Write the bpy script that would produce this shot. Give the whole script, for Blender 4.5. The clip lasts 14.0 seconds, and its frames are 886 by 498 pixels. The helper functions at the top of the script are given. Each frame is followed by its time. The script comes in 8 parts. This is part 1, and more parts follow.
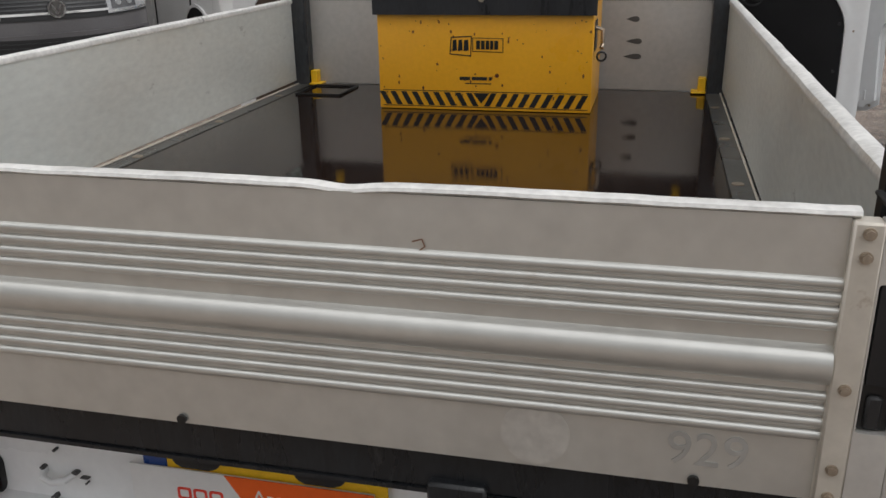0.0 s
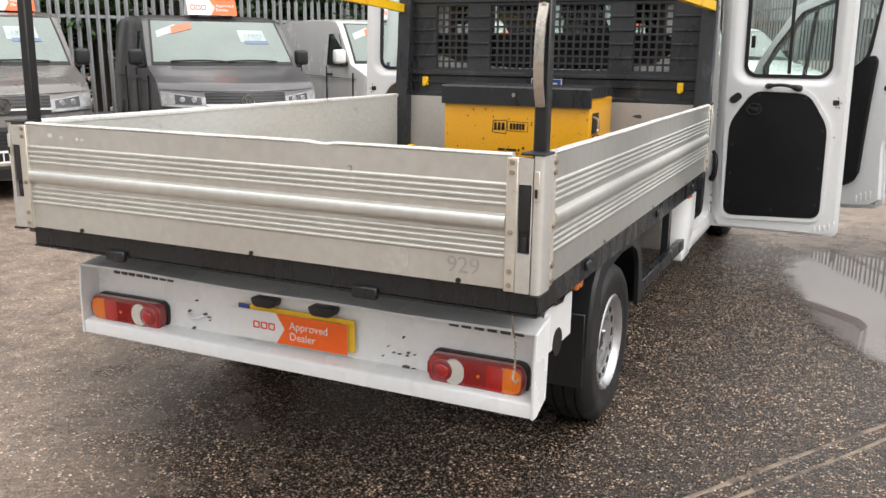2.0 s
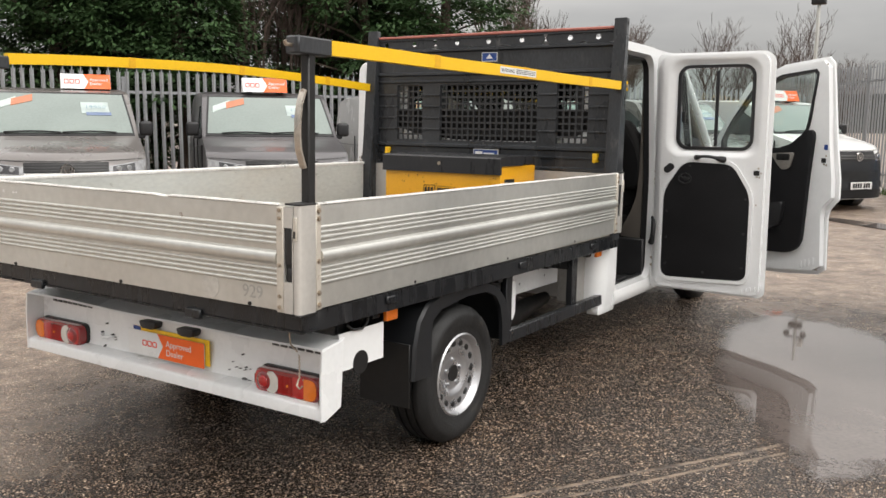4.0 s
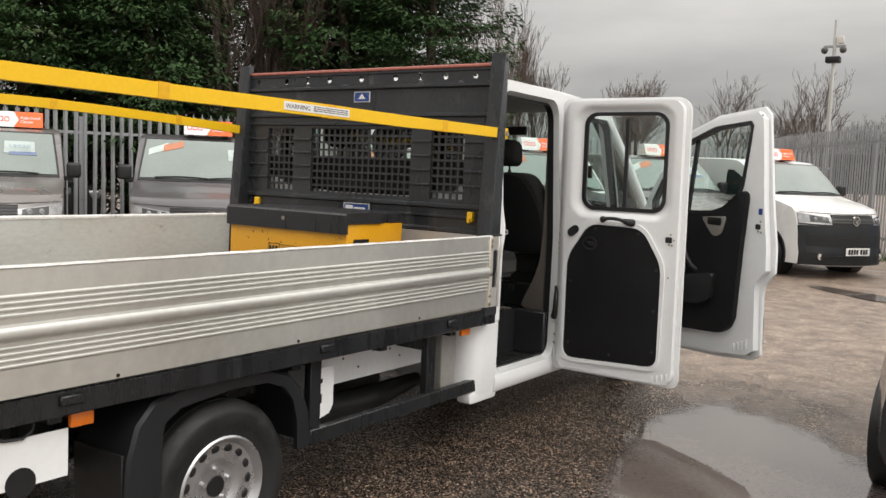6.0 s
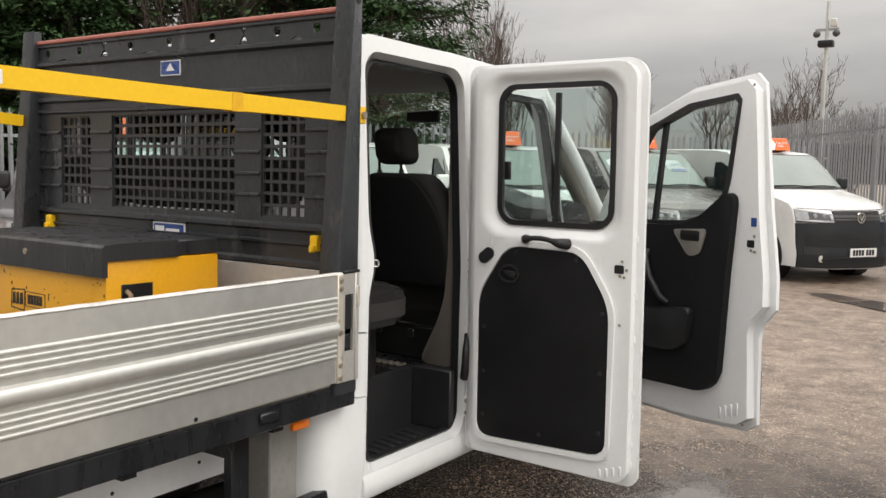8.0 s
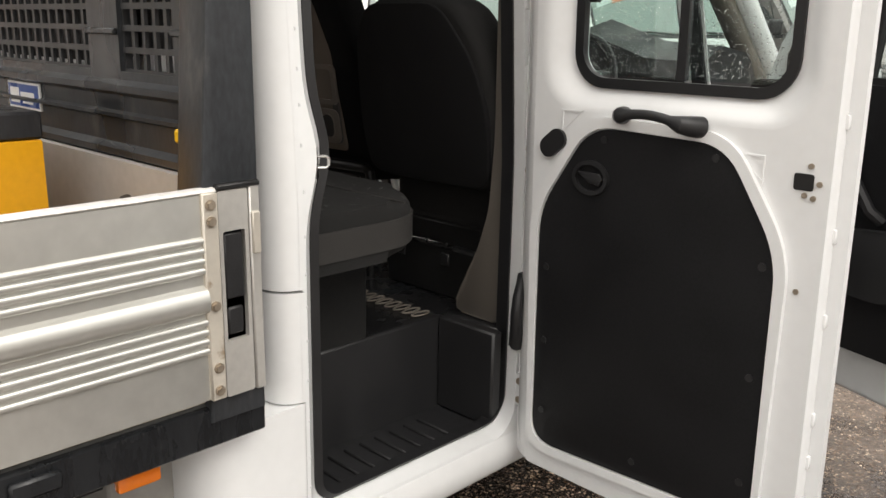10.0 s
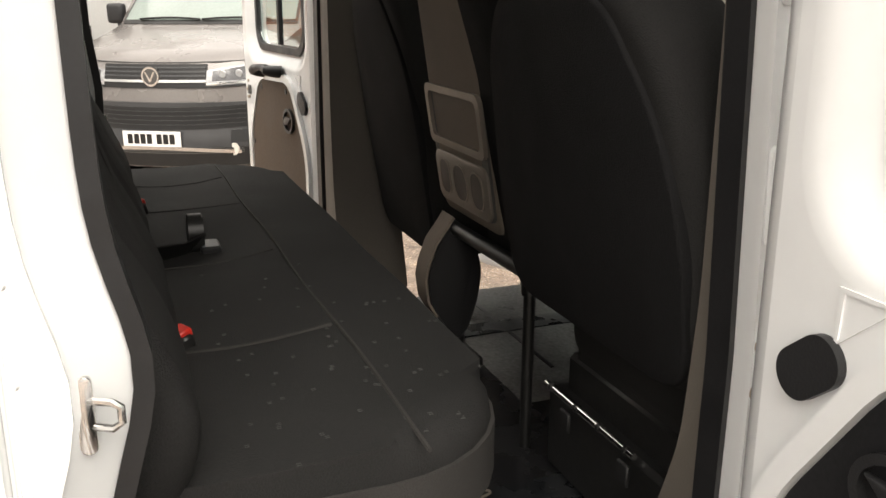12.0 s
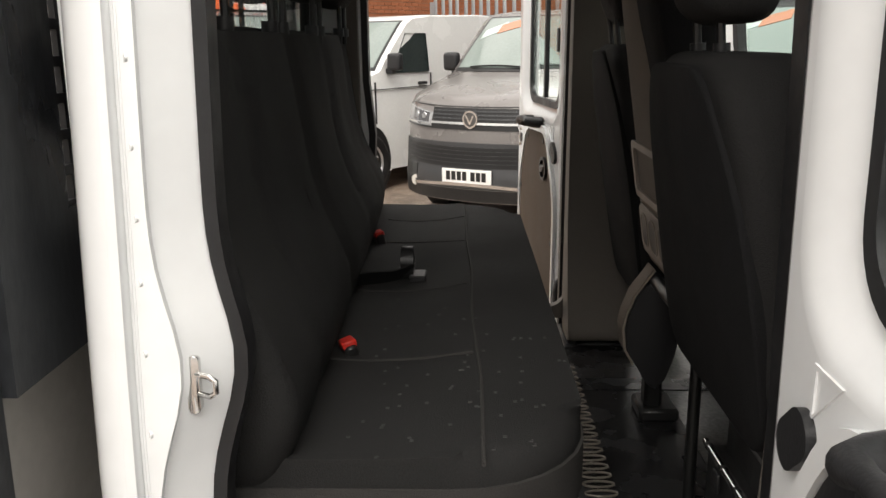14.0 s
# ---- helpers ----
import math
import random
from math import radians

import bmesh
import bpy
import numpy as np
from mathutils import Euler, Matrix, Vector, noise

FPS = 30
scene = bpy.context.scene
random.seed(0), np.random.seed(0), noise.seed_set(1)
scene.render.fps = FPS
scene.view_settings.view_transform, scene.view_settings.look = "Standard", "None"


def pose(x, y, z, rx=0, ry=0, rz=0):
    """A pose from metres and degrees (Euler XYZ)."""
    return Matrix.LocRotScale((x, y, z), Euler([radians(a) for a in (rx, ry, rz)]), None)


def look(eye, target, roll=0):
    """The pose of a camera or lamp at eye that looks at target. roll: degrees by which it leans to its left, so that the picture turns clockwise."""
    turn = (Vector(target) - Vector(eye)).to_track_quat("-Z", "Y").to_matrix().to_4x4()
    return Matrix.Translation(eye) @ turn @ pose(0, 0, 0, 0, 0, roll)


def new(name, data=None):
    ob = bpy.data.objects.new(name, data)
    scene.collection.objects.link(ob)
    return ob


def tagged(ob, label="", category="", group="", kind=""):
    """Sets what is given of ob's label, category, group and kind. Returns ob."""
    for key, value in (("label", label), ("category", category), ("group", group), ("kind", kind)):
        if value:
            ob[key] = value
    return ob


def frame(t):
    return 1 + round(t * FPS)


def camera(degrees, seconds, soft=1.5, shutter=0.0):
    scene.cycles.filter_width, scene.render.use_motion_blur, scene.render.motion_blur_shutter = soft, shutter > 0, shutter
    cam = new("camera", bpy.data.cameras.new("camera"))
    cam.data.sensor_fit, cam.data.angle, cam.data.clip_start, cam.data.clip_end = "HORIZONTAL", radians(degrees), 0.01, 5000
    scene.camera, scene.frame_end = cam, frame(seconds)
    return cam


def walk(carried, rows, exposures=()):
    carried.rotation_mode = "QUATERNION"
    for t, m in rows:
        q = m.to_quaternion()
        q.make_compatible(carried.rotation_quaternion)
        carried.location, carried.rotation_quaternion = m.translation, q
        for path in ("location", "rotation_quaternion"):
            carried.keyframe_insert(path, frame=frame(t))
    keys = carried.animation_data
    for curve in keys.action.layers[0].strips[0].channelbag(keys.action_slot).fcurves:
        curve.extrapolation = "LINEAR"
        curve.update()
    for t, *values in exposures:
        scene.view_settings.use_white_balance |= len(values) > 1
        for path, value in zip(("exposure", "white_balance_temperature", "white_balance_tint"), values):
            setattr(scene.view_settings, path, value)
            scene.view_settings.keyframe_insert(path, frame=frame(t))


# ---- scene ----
cam = camera(54.5, 14.0)
PATH = [
    (0, (0.727, -1.022, 1.616), (0.278, 0.793, 0.904), -1.2),
    (0.5, (0.876, -1.392, 1.605), (0.241, 0.391, 0.959), -1.2),
    (1, (1.145, -1.713, 1.593), (0.387, 0.041, 1.001), -0.5),
    (1.5, (1.483, -2.009, 1.585), (0.666, -0.256, 1.078), 0.2),
    (2, (1.823, -2.273, 1.582), (1.0, -0.508, 1.127), 0.6),
    (2.5, (2.212, -2.436, 1.581), (1.388, -0.658, 1.18), 0.3),
    (2.7, (2.351, -2.488, 1.597), (1.507, -0.714, 1.223), -0.0),
    (4.8, (3.404, -1.939, 1.61), (2.272, -0.311, 1.353), 1.8),
    (5, (3.431, -1.805, 1.628), (2.31, -0.167, 1.39), 2.3),
    (5.5, (3.537, -1.383, 1.623), (2.413, 0.257, 1.409), 2.3),
    (6, (3.519, -0.968, 1.622), (2.396, 0.677, 1.439), 2.2),
    (6.5, (3.412, -0.549, 1.64), (2.297, 1.104, 1.486), 2.0),
    (7, (3.351, -0.093, 1.651), (2.239, 1.562, 1.489), 1.3),
    (7.2, (3.308, 0.076, 1.654), (2.203, 1.735, 1.49), 1.2),
    (9.3, (2.611, 1.835, 1.605), (1.394, 3.383, 1.256), 0.8),
    (9.5, (2.546, 1.978, 1.577), (1.293, 3.486, 1.179), 0.8),
    (10, (2.402, 2.32, 1.564), (1.054, 3.705, 1.047), 0.5),
    (10.5, (2.178, 2.612, 1.561), (0.763, 3.935, 1.06), 0.7),
    (11, (1.996, 2.920, 1.592), (0.463, 4.104, 1.112), 0.4),
    (11.5, (1.835, 3.266, 1.623), (0.149, 4.19, 1.072), -0.9),
    (12, (1.666, 3.471, 1.605), (-0.126, 4.152, 1.034), -0.5),
    (12.5, (1.595, 3.594, 1.644), (-0.302, 4.033, 1.185), -0.1),
    (13, (1.622, 3.659, 1.706), (-0.353, 3.854, 1.457), -0.7),
    (13.5, (1.718, 3.707, 1.719), (-0.27, 3.728, 1.496), -1.0),
    (14, (1.87, 3.737, 1.646), (-0.074, 3.683, 1.178), -1.1),
]
walk(cam, [(t, look(eye, target, roll)) for t, eye, target, roll in PATH],
     [(0, -0.84, 6080, 10), (0.5, -0.57, 6100, 10), (1.0, -0.17, 6250, 10), (2.0, 0.05, 6250, 10), (2.7, 0.05, 6280, 10), (5.0, -0.20, 6450, 10), (7.2, -0.25, 6450, 10),
      (9.5, -0.02, 6580, 10), (10, -0.04, 6600, 10), (11, -0.10, 6750, 10), (11.5, 0.02, 6700, 10), (12, 0.58, 6850, 10), (12.5, 0.70, 6850, 10), (13, 0.72, 6800, 10), (13.5, 0.26, 6680, 10), (14, 0.14, 6600, 10)])

# ---- light ----
YARD = -33.0          # heading of the parked rows, degrees
FWD = Vector((math.cos(radians(YARD)), math.sin(radians(YARD)), 0))
ROW = Vector((-FWD.y, FWD.x, 0))
VAN_NOSE = Vector((-6.05, 3.52, 0))


def yard(f, l, z=0.0):
    """A place in the yard: f metres ahead of the parked noses, l metres along the row."""
    p = VAN_NOSE + FWD * f + ROW * l
    return Vector((p.x, p.y, z))


world = bpy.data.worlds.new("overcast_sky")
scene.world = world
world.use_nodes = True
wn, wl = world.node_tree.nodes, world.node_tree.links
wn.clear()
w_out, w_bg = wn.new("ShaderNodeOutputWorld"), wn.new("ShaderNodeBackground")
sky = wn.new("ShaderNodeTexSky")
sky.sky_type, sky.sun_disc = "NISHITA", False
sky.sun_elevation, sky.sun_rotation = radians(45), radians(98)
sky_gain = wn.new("ShaderNodeMixRGB")
sky_gain.blend_type, sky_gain.inputs[0].default_value = "MULTIPLY", 1.0
sky_gain.inputs[2].default_value = (0.10, 0.10, 0.10, 1)
w_tc, w_map, w_noise = wn.new("ShaderNodeTexCoord"), wn.new("ShaderNodeMapping"), wn.new("ShaderNodeTexNoise")
w_map.inputs["Scale"].default_value = (1.3, 1.3, 4.5)
w_map.inputs["Location"].default_value = (0.35, 0.1, 0.2)
w_noise.inputs["Scale"].default_value, w_noise.inputs["Detail"].default_value, w_noise.inputs["Roughness"].default_value = 1.6, 6.0, 0.52
w_ramp = wn.new("ShaderNodeValToRGB")
w_ramp.color_ramp.elements[0].position, w_ramp.color_ramp.elements[0].color = 0.30, (0.53, 0.512, 0.50, 1)
w_ramp.color_ramp.elements[1].position, w_ramp.color_ramp.elements[1].color = 0.66, (0.95, 0.905, 0.85, 1)
w_sep, w_low = wn.new("ShaderNodeSeparateXYZ"), wn.new("ShaderNodeValToRGB")
w_low.color_ramp.elements[0].position, w_low.color_ramp.elements[0].color = 0.0, (0.54, 0.53, 0.54, 1)
w_low.color_ramp.elements[1].position, w_low.color_ramp.elements[1].color = 0.27, (1.42, 1.41, 1.38, 1)
for at_z, gain in ((0.11, 0.70), (0.42, 1.65), (0.75, 3.0), (1.0, 3.6)):
    w_low.color_ramp.elements.new(at_z).color = (gain, gain, gain, 1)
w_mul, w_mix = wn.new("ShaderNodeMixRGB"), wn.new("ShaderNodeMixRGB")
w_mul.blend_type, w_mul.inputs[0].default_value = "MULTIPLY", 1.0
w_mix.inputs[0].default_value = 0.88
wl.new(w_tc.outputs["Generated"], w_map.inputs["Vector"])
wl.new(w_map.outputs["Vector"], w_noise.inputs["Vector"])
wl.new(w_noise.outputs["Fac"], w_ramp.inputs["Fac"])
wl.new(w_tc.outputs["Generated"], w_sep.inputs["Vector"])
wl.new(w_sep.outputs["Z"], w_low.inputs["Fac"])
wl.new(w_ramp.outputs["Color"], w_mul.inputs[1])
wl.new(w_low.outputs["Color"], w_mul.inputs[2])
wl.new(sky.outputs["Color"], sky_gain.inputs[1])
wl.new(sky_gain.outputs["Color"], w_mix.inputs[1])
w_side, w_lift = wn.new("ShaderNodeMapRange"), wn.new("ShaderNodeMixRGB")
w_side.interpolation_type = "SMOOTHSTEP"
for slot, value in (("From Min", -0.1), ("From Max", 1.0), ("To Min", 1.0), ("To Max", 1.55)):
    w_side.inputs[slot].default_value = value
w_lift.blend_type, w_lift.inputs[0].default_value = "MULTIPLY", 1.0
wl.new(w_sep.outputs["X"], w_side.inputs["Value"])
wl.new(w_mul.outputs["Color"], w_lift.inputs[1])
wl.new(w_side.outputs["Result"], w_lift.inputs[2])
wl.new(w_lift.outputs["Color"], w_mix.inputs[2])
wl.new(w_mix.outputs["Color"], w_bg.inputs["Color"])
wl.new(w_bg.outputs["Background"], w_out.inputs["Surface"])
w_bg.inputs["Strength"].default_value = 1.0

sun = new("sun", bpy.data.lights.new("sun", "SUN"))
sun.data.energy, sun.data.angle, sun.data.color = 1.20, radians(36), (1.0, 0.96, 0.90)
sun.matrix_world = look((7.5, 2.0, 8.0), (0, 3, 0))

# ---- materials ----
def material(name, color, rough=0.5, metal=0.0, vary=0.15, scale=6.0, fine=60.0, bump=0.0, rough_vary=0.1, dirt=None, dirt_at=0.62, dirt_scale=3.0,
             coat=0.0, transmission=0.0, ior=1.45, stretch=(1, 1, 1), spec=0.5, per_piece=0.0, emit=0.0):
    m = bpy.data.materials.new(name)
    m.use_nodes = True
    n, l = m.node_tree.nodes, m.node_tree.links
    b = n["Principled BSDF"]
    b.inputs["Metallic"].default_value = metal
    b.inputs["Coat Weight"].default_value = coat
    b.inputs["Coat Roughness"].default_value = 0.08
    b.inputs["Transmission Weight"].default_value = transmission
    b.inputs["IOR"].default_value = ior
    b.inputs["Specular IOR Level"].default_value = spec
    if emit:
        b.inputs["Emission Color"].default_value, b.inputs["Emission Strength"].default_value = (*color, 1), emit
    tc, mp = n.new("ShaderNodeTexCoord"), n.new("ShaderNodeMapping")
    mp.inputs["Scale"].default_value = stretch
    l.new(tc.outputs["Object"], mp.inputs["Vector"])
    big, small = n.new("ShaderNodeTexNoise"), n.new("ShaderNodeTexNoise")
    big.inputs["Scale"].default_value, big.inputs["Detail"].default_value = scale, 5
    small.inputs["Scale"].default_value, small.inputs["Detail"].default_value = fine, 3
    for t in (big, small):
        l.new(mp.outputs["Vector"], t.inputs["Vector"])
    add = n.new("ShaderNodeMath")
    add.operation = "ADD"
    l.new(big.outputs["Fac"], add.inputs[0])
    l.new(small.outputs["Fac"], add.inputs[1])
    value = add.outputs[0]
    if per_piece:
        info, mad = n.new("ShaderNodeObjectInfo"), n.new("ShaderNodeMath")
        mad.operation, mad.inputs[1].default_value = "MULTIPLY_ADD", per_piece
        l.new(info.outputs["Random"], mad.inputs[0])
        l.new(value, mad.inputs[2])
        value = mad.outputs[0]
    span = n.new("ShaderNodeMapRange")
    span.inputs["From Min"].default_value, span.inputs["From Max"].default_value = 0.6, 1.4 + per_piece
    span.inputs["To Min"].default_value, span.inputs["To Max"].default_value = 1 - vary, 1 + vary
    l.new(value, span.inputs["Value"])
    mul = n.new("ShaderNodeMixRGB")
    mul.blend_type, mul.inputs[0].default_value, mul.inputs[1].default_value = "MULTIPLY", 1, (*color, 1)
    l.new(span.outputs["Result"], mul.inputs[2])
    colour = mul.outputs["Color"]
    if dirt:
        spot, edge, mix = n.new("ShaderNodeTexNoise"), n.new("ShaderNodeMapRange"), n.new("ShaderNodeMixRGB")
        spot.inputs["Scale"].default_value, spot.inputs["Detail"].default_value, spot.inputs["Roughness"].default_value = dirt_scale, 8, 0.65
        l.new(mp.outputs["Vector"], spot.inputs["Vector"])
        edge.inputs["From Min"].default_value, edge.inputs["From Max"].default_value = dirt_at, dirt_at + 0.09
        l.new(spot.outputs["Fac"], edge.inputs["Value"])
        l.new(edge.outputs["Result"], mix.inputs[0])
        l.new(colour, mix.inputs[1])
        mix.inputs[2].default_value = (*dirt, 1)
        colour = mix.outputs["Color"]
    l.new(colour, b.inputs["Base Color"])
    rv = n.new("ShaderNodeMapRange")
    rv.inputs["From Min"].default_value, rv.inputs["From Max"].default_value = 0.3, 0.7
    rv.inputs["To Min"].default_value, rv.inputs["To Max"].default_value = max(0.0, rough - rough_vary), min(1.0, rough + rough_vary)
    l.new(big.outputs["Fac"], rv.inputs["Value"])
    l.new(rv.outputs["Result"], b.inputs["Roughness"])
    if bump:
        bp = n.new("ShaderNodeBump")
        bp.inputs["Strength"].default_value, bp.inputs["Distance"].default_value = bump, 0.01
        l.new(small.outputs["Fac"], bp.inputs["Height"])
        l.new(bp.outputs["Normal"], b.inputs["Normal"])
    return m


ALU = material("anodised_aluminium", (0.62, 0.618, 0.582), 0.36, 0.74, 0.10, 1.6, 25, 0.03, 0.08, (0.52, 0.49, 0.43), 0.64, 2.2, stretch=(1, 1, 1))
ALU_IN = material("scuffed_aluminium", (0.62, 0.635, 0.60), 0.42, 0.35, 0.12, 2.0, 30, 0.05, 0.1, (0.20, 0.19, 0.17), 0.665, 7.0, stretch=(1, 0.7, 1.8))
ALU_EDGE = material("worn_bare_edge", (0.70, 0.69, 0.66), 0.42, 0.25, 0.22, 9, 70, 0.15, 0.15, (0.45, 0.42, 0.37), 0.64, 14)
ALU_CAP = material("cast_end_plate", (0.60, 0.585, 0.55), 0.45, 0.6, 0.08, 5, 60, 0.04, 0.1, (0.38, 0.30, 0.2), 0.68, 8)
STRIP = material("riveted_strip", (0.58, 0.54, 0.47), 0.5, 0.4, 0.1, 8, 50, 0.05, 0.1, (0.3, 0.22, 0.14), 0.62, 12)
STEEL = material("bolt_steel", (0.40, 0.34, 0.27), 0.45, 0.8, 0.25, 40, 200)
CHROME = material("polished_steel", (0.72, 0.71, 0.69), 0.18, 1.0, 0.06, 10, 60)
PIPE = material("worn_steel_tube", (0.52, 0.48, 0.42), 0.30, 0.9, 0.25, 9, 60, 0.05, 0.1, (0.20, 0.11, 0.06), 0.6, 9)
FRAME = material("wet_black_steel", (0.013, 0.0142, 0.016), 0.30, 0.0, 0.4, 5, 50, 0.05, 0.18, (0.06, 0.06, 0.06), 0.63, 6, stretch=(3, 3, 0.7))
HEAD = material("anthracite_paint", (0.031, 0.0335, 0.037), 0.36, 0.0, 0.45, 3, 60, 0.04, 0.16, (0.070, 0.070, 0.070), 0.60, 5, spec=0.5, stretch=(1.6, 1.6, 0.6))
MESH = material("grille_steel", (0.040, 0.041, 0.043), 0.4, 0.2, 0.2, 6, 60)
WHITE = material("white_vehicle_paint", (0.80, 0.81, 0.81), 0.22, 0.0, 0.03, 2, 30, 0.0, 0.05, coat=0.5)
WHITE_CH = material("chipped_white_paint", (0.76, 0.77, 0.77), 0.3, 0.0, 0.05, 3, 40, 0.0, 0.08, (0.50, 0.48, 0.44), 0.73, 8, coat=0.3)
LINER = material("black_door_card", (0.0125, 0.0125, 0.0135), 0.55, 0.0, 0.3, 6, 200, 0.04, 0.08, spec=0.22)
LINER_BR = material("brown_fibre_board", (0.085, 0.060, 0.042), 0.75, 0.0, 0.2, 6, 120, 0.05, 0.08)
PLASTIC = material("black_plastic", (0.018, 0.018, 0.019), 0.42, 0.0, 0.2, 10, 300, 0.08, 0.1)
PLASTIC_G = material("grey_plastic", (0.075, 0.072, 0.068), 0.5, 0.0, 0.12, 8, 300, 0.06, 0.08)
TRIM = material("grey_pillar_trim", (0.13, 0.116, 0.10), 0.6, 0.0, 0.08, 4, 300, 0.05, 0.08)
SILVER = material("satin_silver_trim", (0.21, 0.185, 0.158), 0.4, 0.3, 0.06, 8, 100)
RUBBER = material("door_seal_rubber", (0.014, 0.014, 0.015), 0.45, 0.0, 0.2, 20, 200)
TYRE = material("tyre_rubber", (0.013, 0.013, 0.013), 0.55, 0.0, 0.3, 10, 80, 0.2, 0.15, (0.028, 0.025, 0.021), 0.6, 6)
RIM = material("silver_wheel_paint", (0.50, 0.50, 0.51), 0.30, 0.85, 0.08, 10, 60, 0.0, 0.1, (0.25, 0.22, 0.18), 0.66, 12)
FABRIC = material("charcoal_seat_fabric", (0.019, 0.0188, 0.0185), 0.85, 0.0, 0.34, 5, 420, 0.25, 0.08, spec=0.25)
FABRIC_L = material("grey_seat_side_fabric", (0.038, 0.0362, 0.0345), 0.85, 0.0, 0.22, 7, 420, 0.3, 0.08, spec=0.25)
FABRIC_S = material("dark_seat_side_fabric", (0.015, 0.0148, 0.0146), 0.85, 0.0, 0.22, 7, 420, 0.3, 0.08, spec=0.22)
FABRIC_B = material("brown_grey_seat_fabric", (0.20, 0.168, 0.138), 0.85, 0.0, 0.15, 7, 420, 0.3, 0.08, spec=0.25)
FABRIC_K = material("black_seat_fabric", (0.0085, 0.0085, 0.009), 0.85, 0.0, 0.22, 7, 420, 0.3, 0.08, spec=0.2)
TRIM_D = material("dark_taupe_trim", (0.13, 0.115, 0.098), 0.6, 0.0, 0.1, 4, 300, 0.05, 0.08)
# wet cab floor; the grey base carries daylight from the far door
FLOOR_LIT = material("wet_floor_daylight", (0.17, 0.172, 0.168), 0.12, 0.0, 0.35, 7, 90, 0.04, 0.08, (0.06, 0.058, 0.055), 0.60, 6, spec=0.8)
FLOOR_M = material("wet_black_floor_mat", (0.013, 0.013, 0.014), 0.26, 0.0, 0.3, 9, 200, 0.10, 0.12)
BUMPER_G = material("grey_bumper_plastic", (0.036, 0.0365, 0.038), 0.42, 0.0, 0.15, 5, 200, 0.05, coat=0.2)
FLECK = material("pale_fabric_fleck", (0.048, 0.048, 0.047), 0.8)
HEADLINING = material("headlining", (0.17, 0.155, 0.14), 0.9, 0.0, 0.08, 4, 300, 0.1)
RED_PL = material("red_buckle_plastic", (0.55, 0.03, 0.02), 0.4)
YELLOW = material("yellow_powder_paint", (0.80, 0.385, 0.012), 0.35, 0.0, 0.07, 4, 60, 0.03, 0.1, (0.32, 0.15, 0.02), 0.715, 9, coat=0.2)
YELLOW_B = material("yellow_beam_paint", (0.82, 0.50, 0.01), 0.4, 0.0, 0.06, 3, 60, 0.02, 0.1, (0.5, 0.3, 0.04), 0.70, 5)
YELLOW_T = material("yellow_tape", (0.74, 0.40, 0.01), 0.5)
BLACK_P = material("black_paint", (0.012, 0.012, 0.012), 0.4, 0.0, 0.3, 8, 60, 0.03)
LID = material("worn_black_lid", (0.022, 0.022, 0.024), 0.38, 0.0, 0.4, 7, 60, 0.06, 0.2, (0.09, 0.085, 0.075), 0.64, 9, stretch=(2.5, 2.5, 0.5))
PLY = material("wet_phenolic_ply", (0.013, 0.0075, 0.0055), 0.05, 0.0, 0.3, 3, 90, 0.012, 0.045, (0.04, 0.03, 0.022), 0.70, 9, spec=0.5)
PLY_SIDE = material("grey_rubber_edging", (0.07, 0.07, 0.066), 0.3, 0.0, 0.25, 4, 60, 0.05, 0.1, (0.24, 0.23, 0.2), 0.66, 9)
BOARD = material("grey_front_board", (0.46, 0.44, 0.41), 0.4, 0.2, 0.10, 3, 40, 0.03, 0.1, (0.18, 0.17, 0.16), 0.69, 6)
PINK = material("faded_red_edge", (0.42, 0.15, 0.12), 0.55, 0.0, 0.2, 5, 60)
ORANGE_L = material("amber_lens", (0.72, 0.17, 0.008), 0.12, 0.0, 0.08, 20, 90, 0.0, 0.03, coat=0.6)
RED_L = material("red_lens", (0.40, 0.008, 0.007), 0.10, 0.0, 0.15, 20, 90, 0.0, 0.03, coat=1.0)
RED_D = material("dark_red_lens", (0.21, 0.006, 0.007), 0.10, 0.0, 0.15, 20, 90, 0.0, 0.03, coat=1.0)
CLEAR_L = material("clear_lens", (0.62, 0.60, 0.55), 0.12, 0.1, 0.10, 30, 90, 0.0, 0.03, coat=0.6)
BLUE = material("blue_label", (0.03, 0.07, 0.25), 0.3, 0.0, 0.1, 20, 60)
WHITE_S = material("white_sticker", (0.74, 0.74, 0.73), 0.35, 0.0, 0.04, 10, 60)
ORANGE_S = material("orange_sticker", (0.85, 0.13, 0.012), 0.35, 0.0, 0.05, 10, 60)
RED_S = material("red_print", (0.75, 0.06, 0.03), 0.4)
GREY_S = material("faint_grey_print", (0.44, 0.436, 0.415), 0.45, 0.62)
CAP_GREY = material("dark_badge_print", (0.06, 0.06, 0.06), 0.4)
PLATE_Y = material("yellow_plate", (0.85, 0.52, 0.02), 0.3)
PLATE_W = material("white_plate", (0.80, 0.80, 0.78), 0.3)
GLASS = material("door_glass", (0.80, 0.90, 0.87), 0.0, 0.0, 0.0, 6, 60, 0.0, 0.0, transmission=1.0)
DROP = material("water_drop", (0.97, 0.98, 0.98), 0.0, 0.0, 0.0, 6, 60, 0.0, 0.0, transmission=1.0, ior=1.33)
# opaque wet glass: its pale green-grey stands in for the reflected sky
SCREEN = material("wet_sky_pale_windscreen", (0.205, 0.245, 0.225), 0.12, 0.0, 0.10, 2.5, 40, 0.0, 0.06, coat=0.3)
SIDE_GL = material("dark_side_glass", (0.02, 0.028, 0.027), 0.06, 0.0, 0.3, 3, 40, 0.0, 0.03)
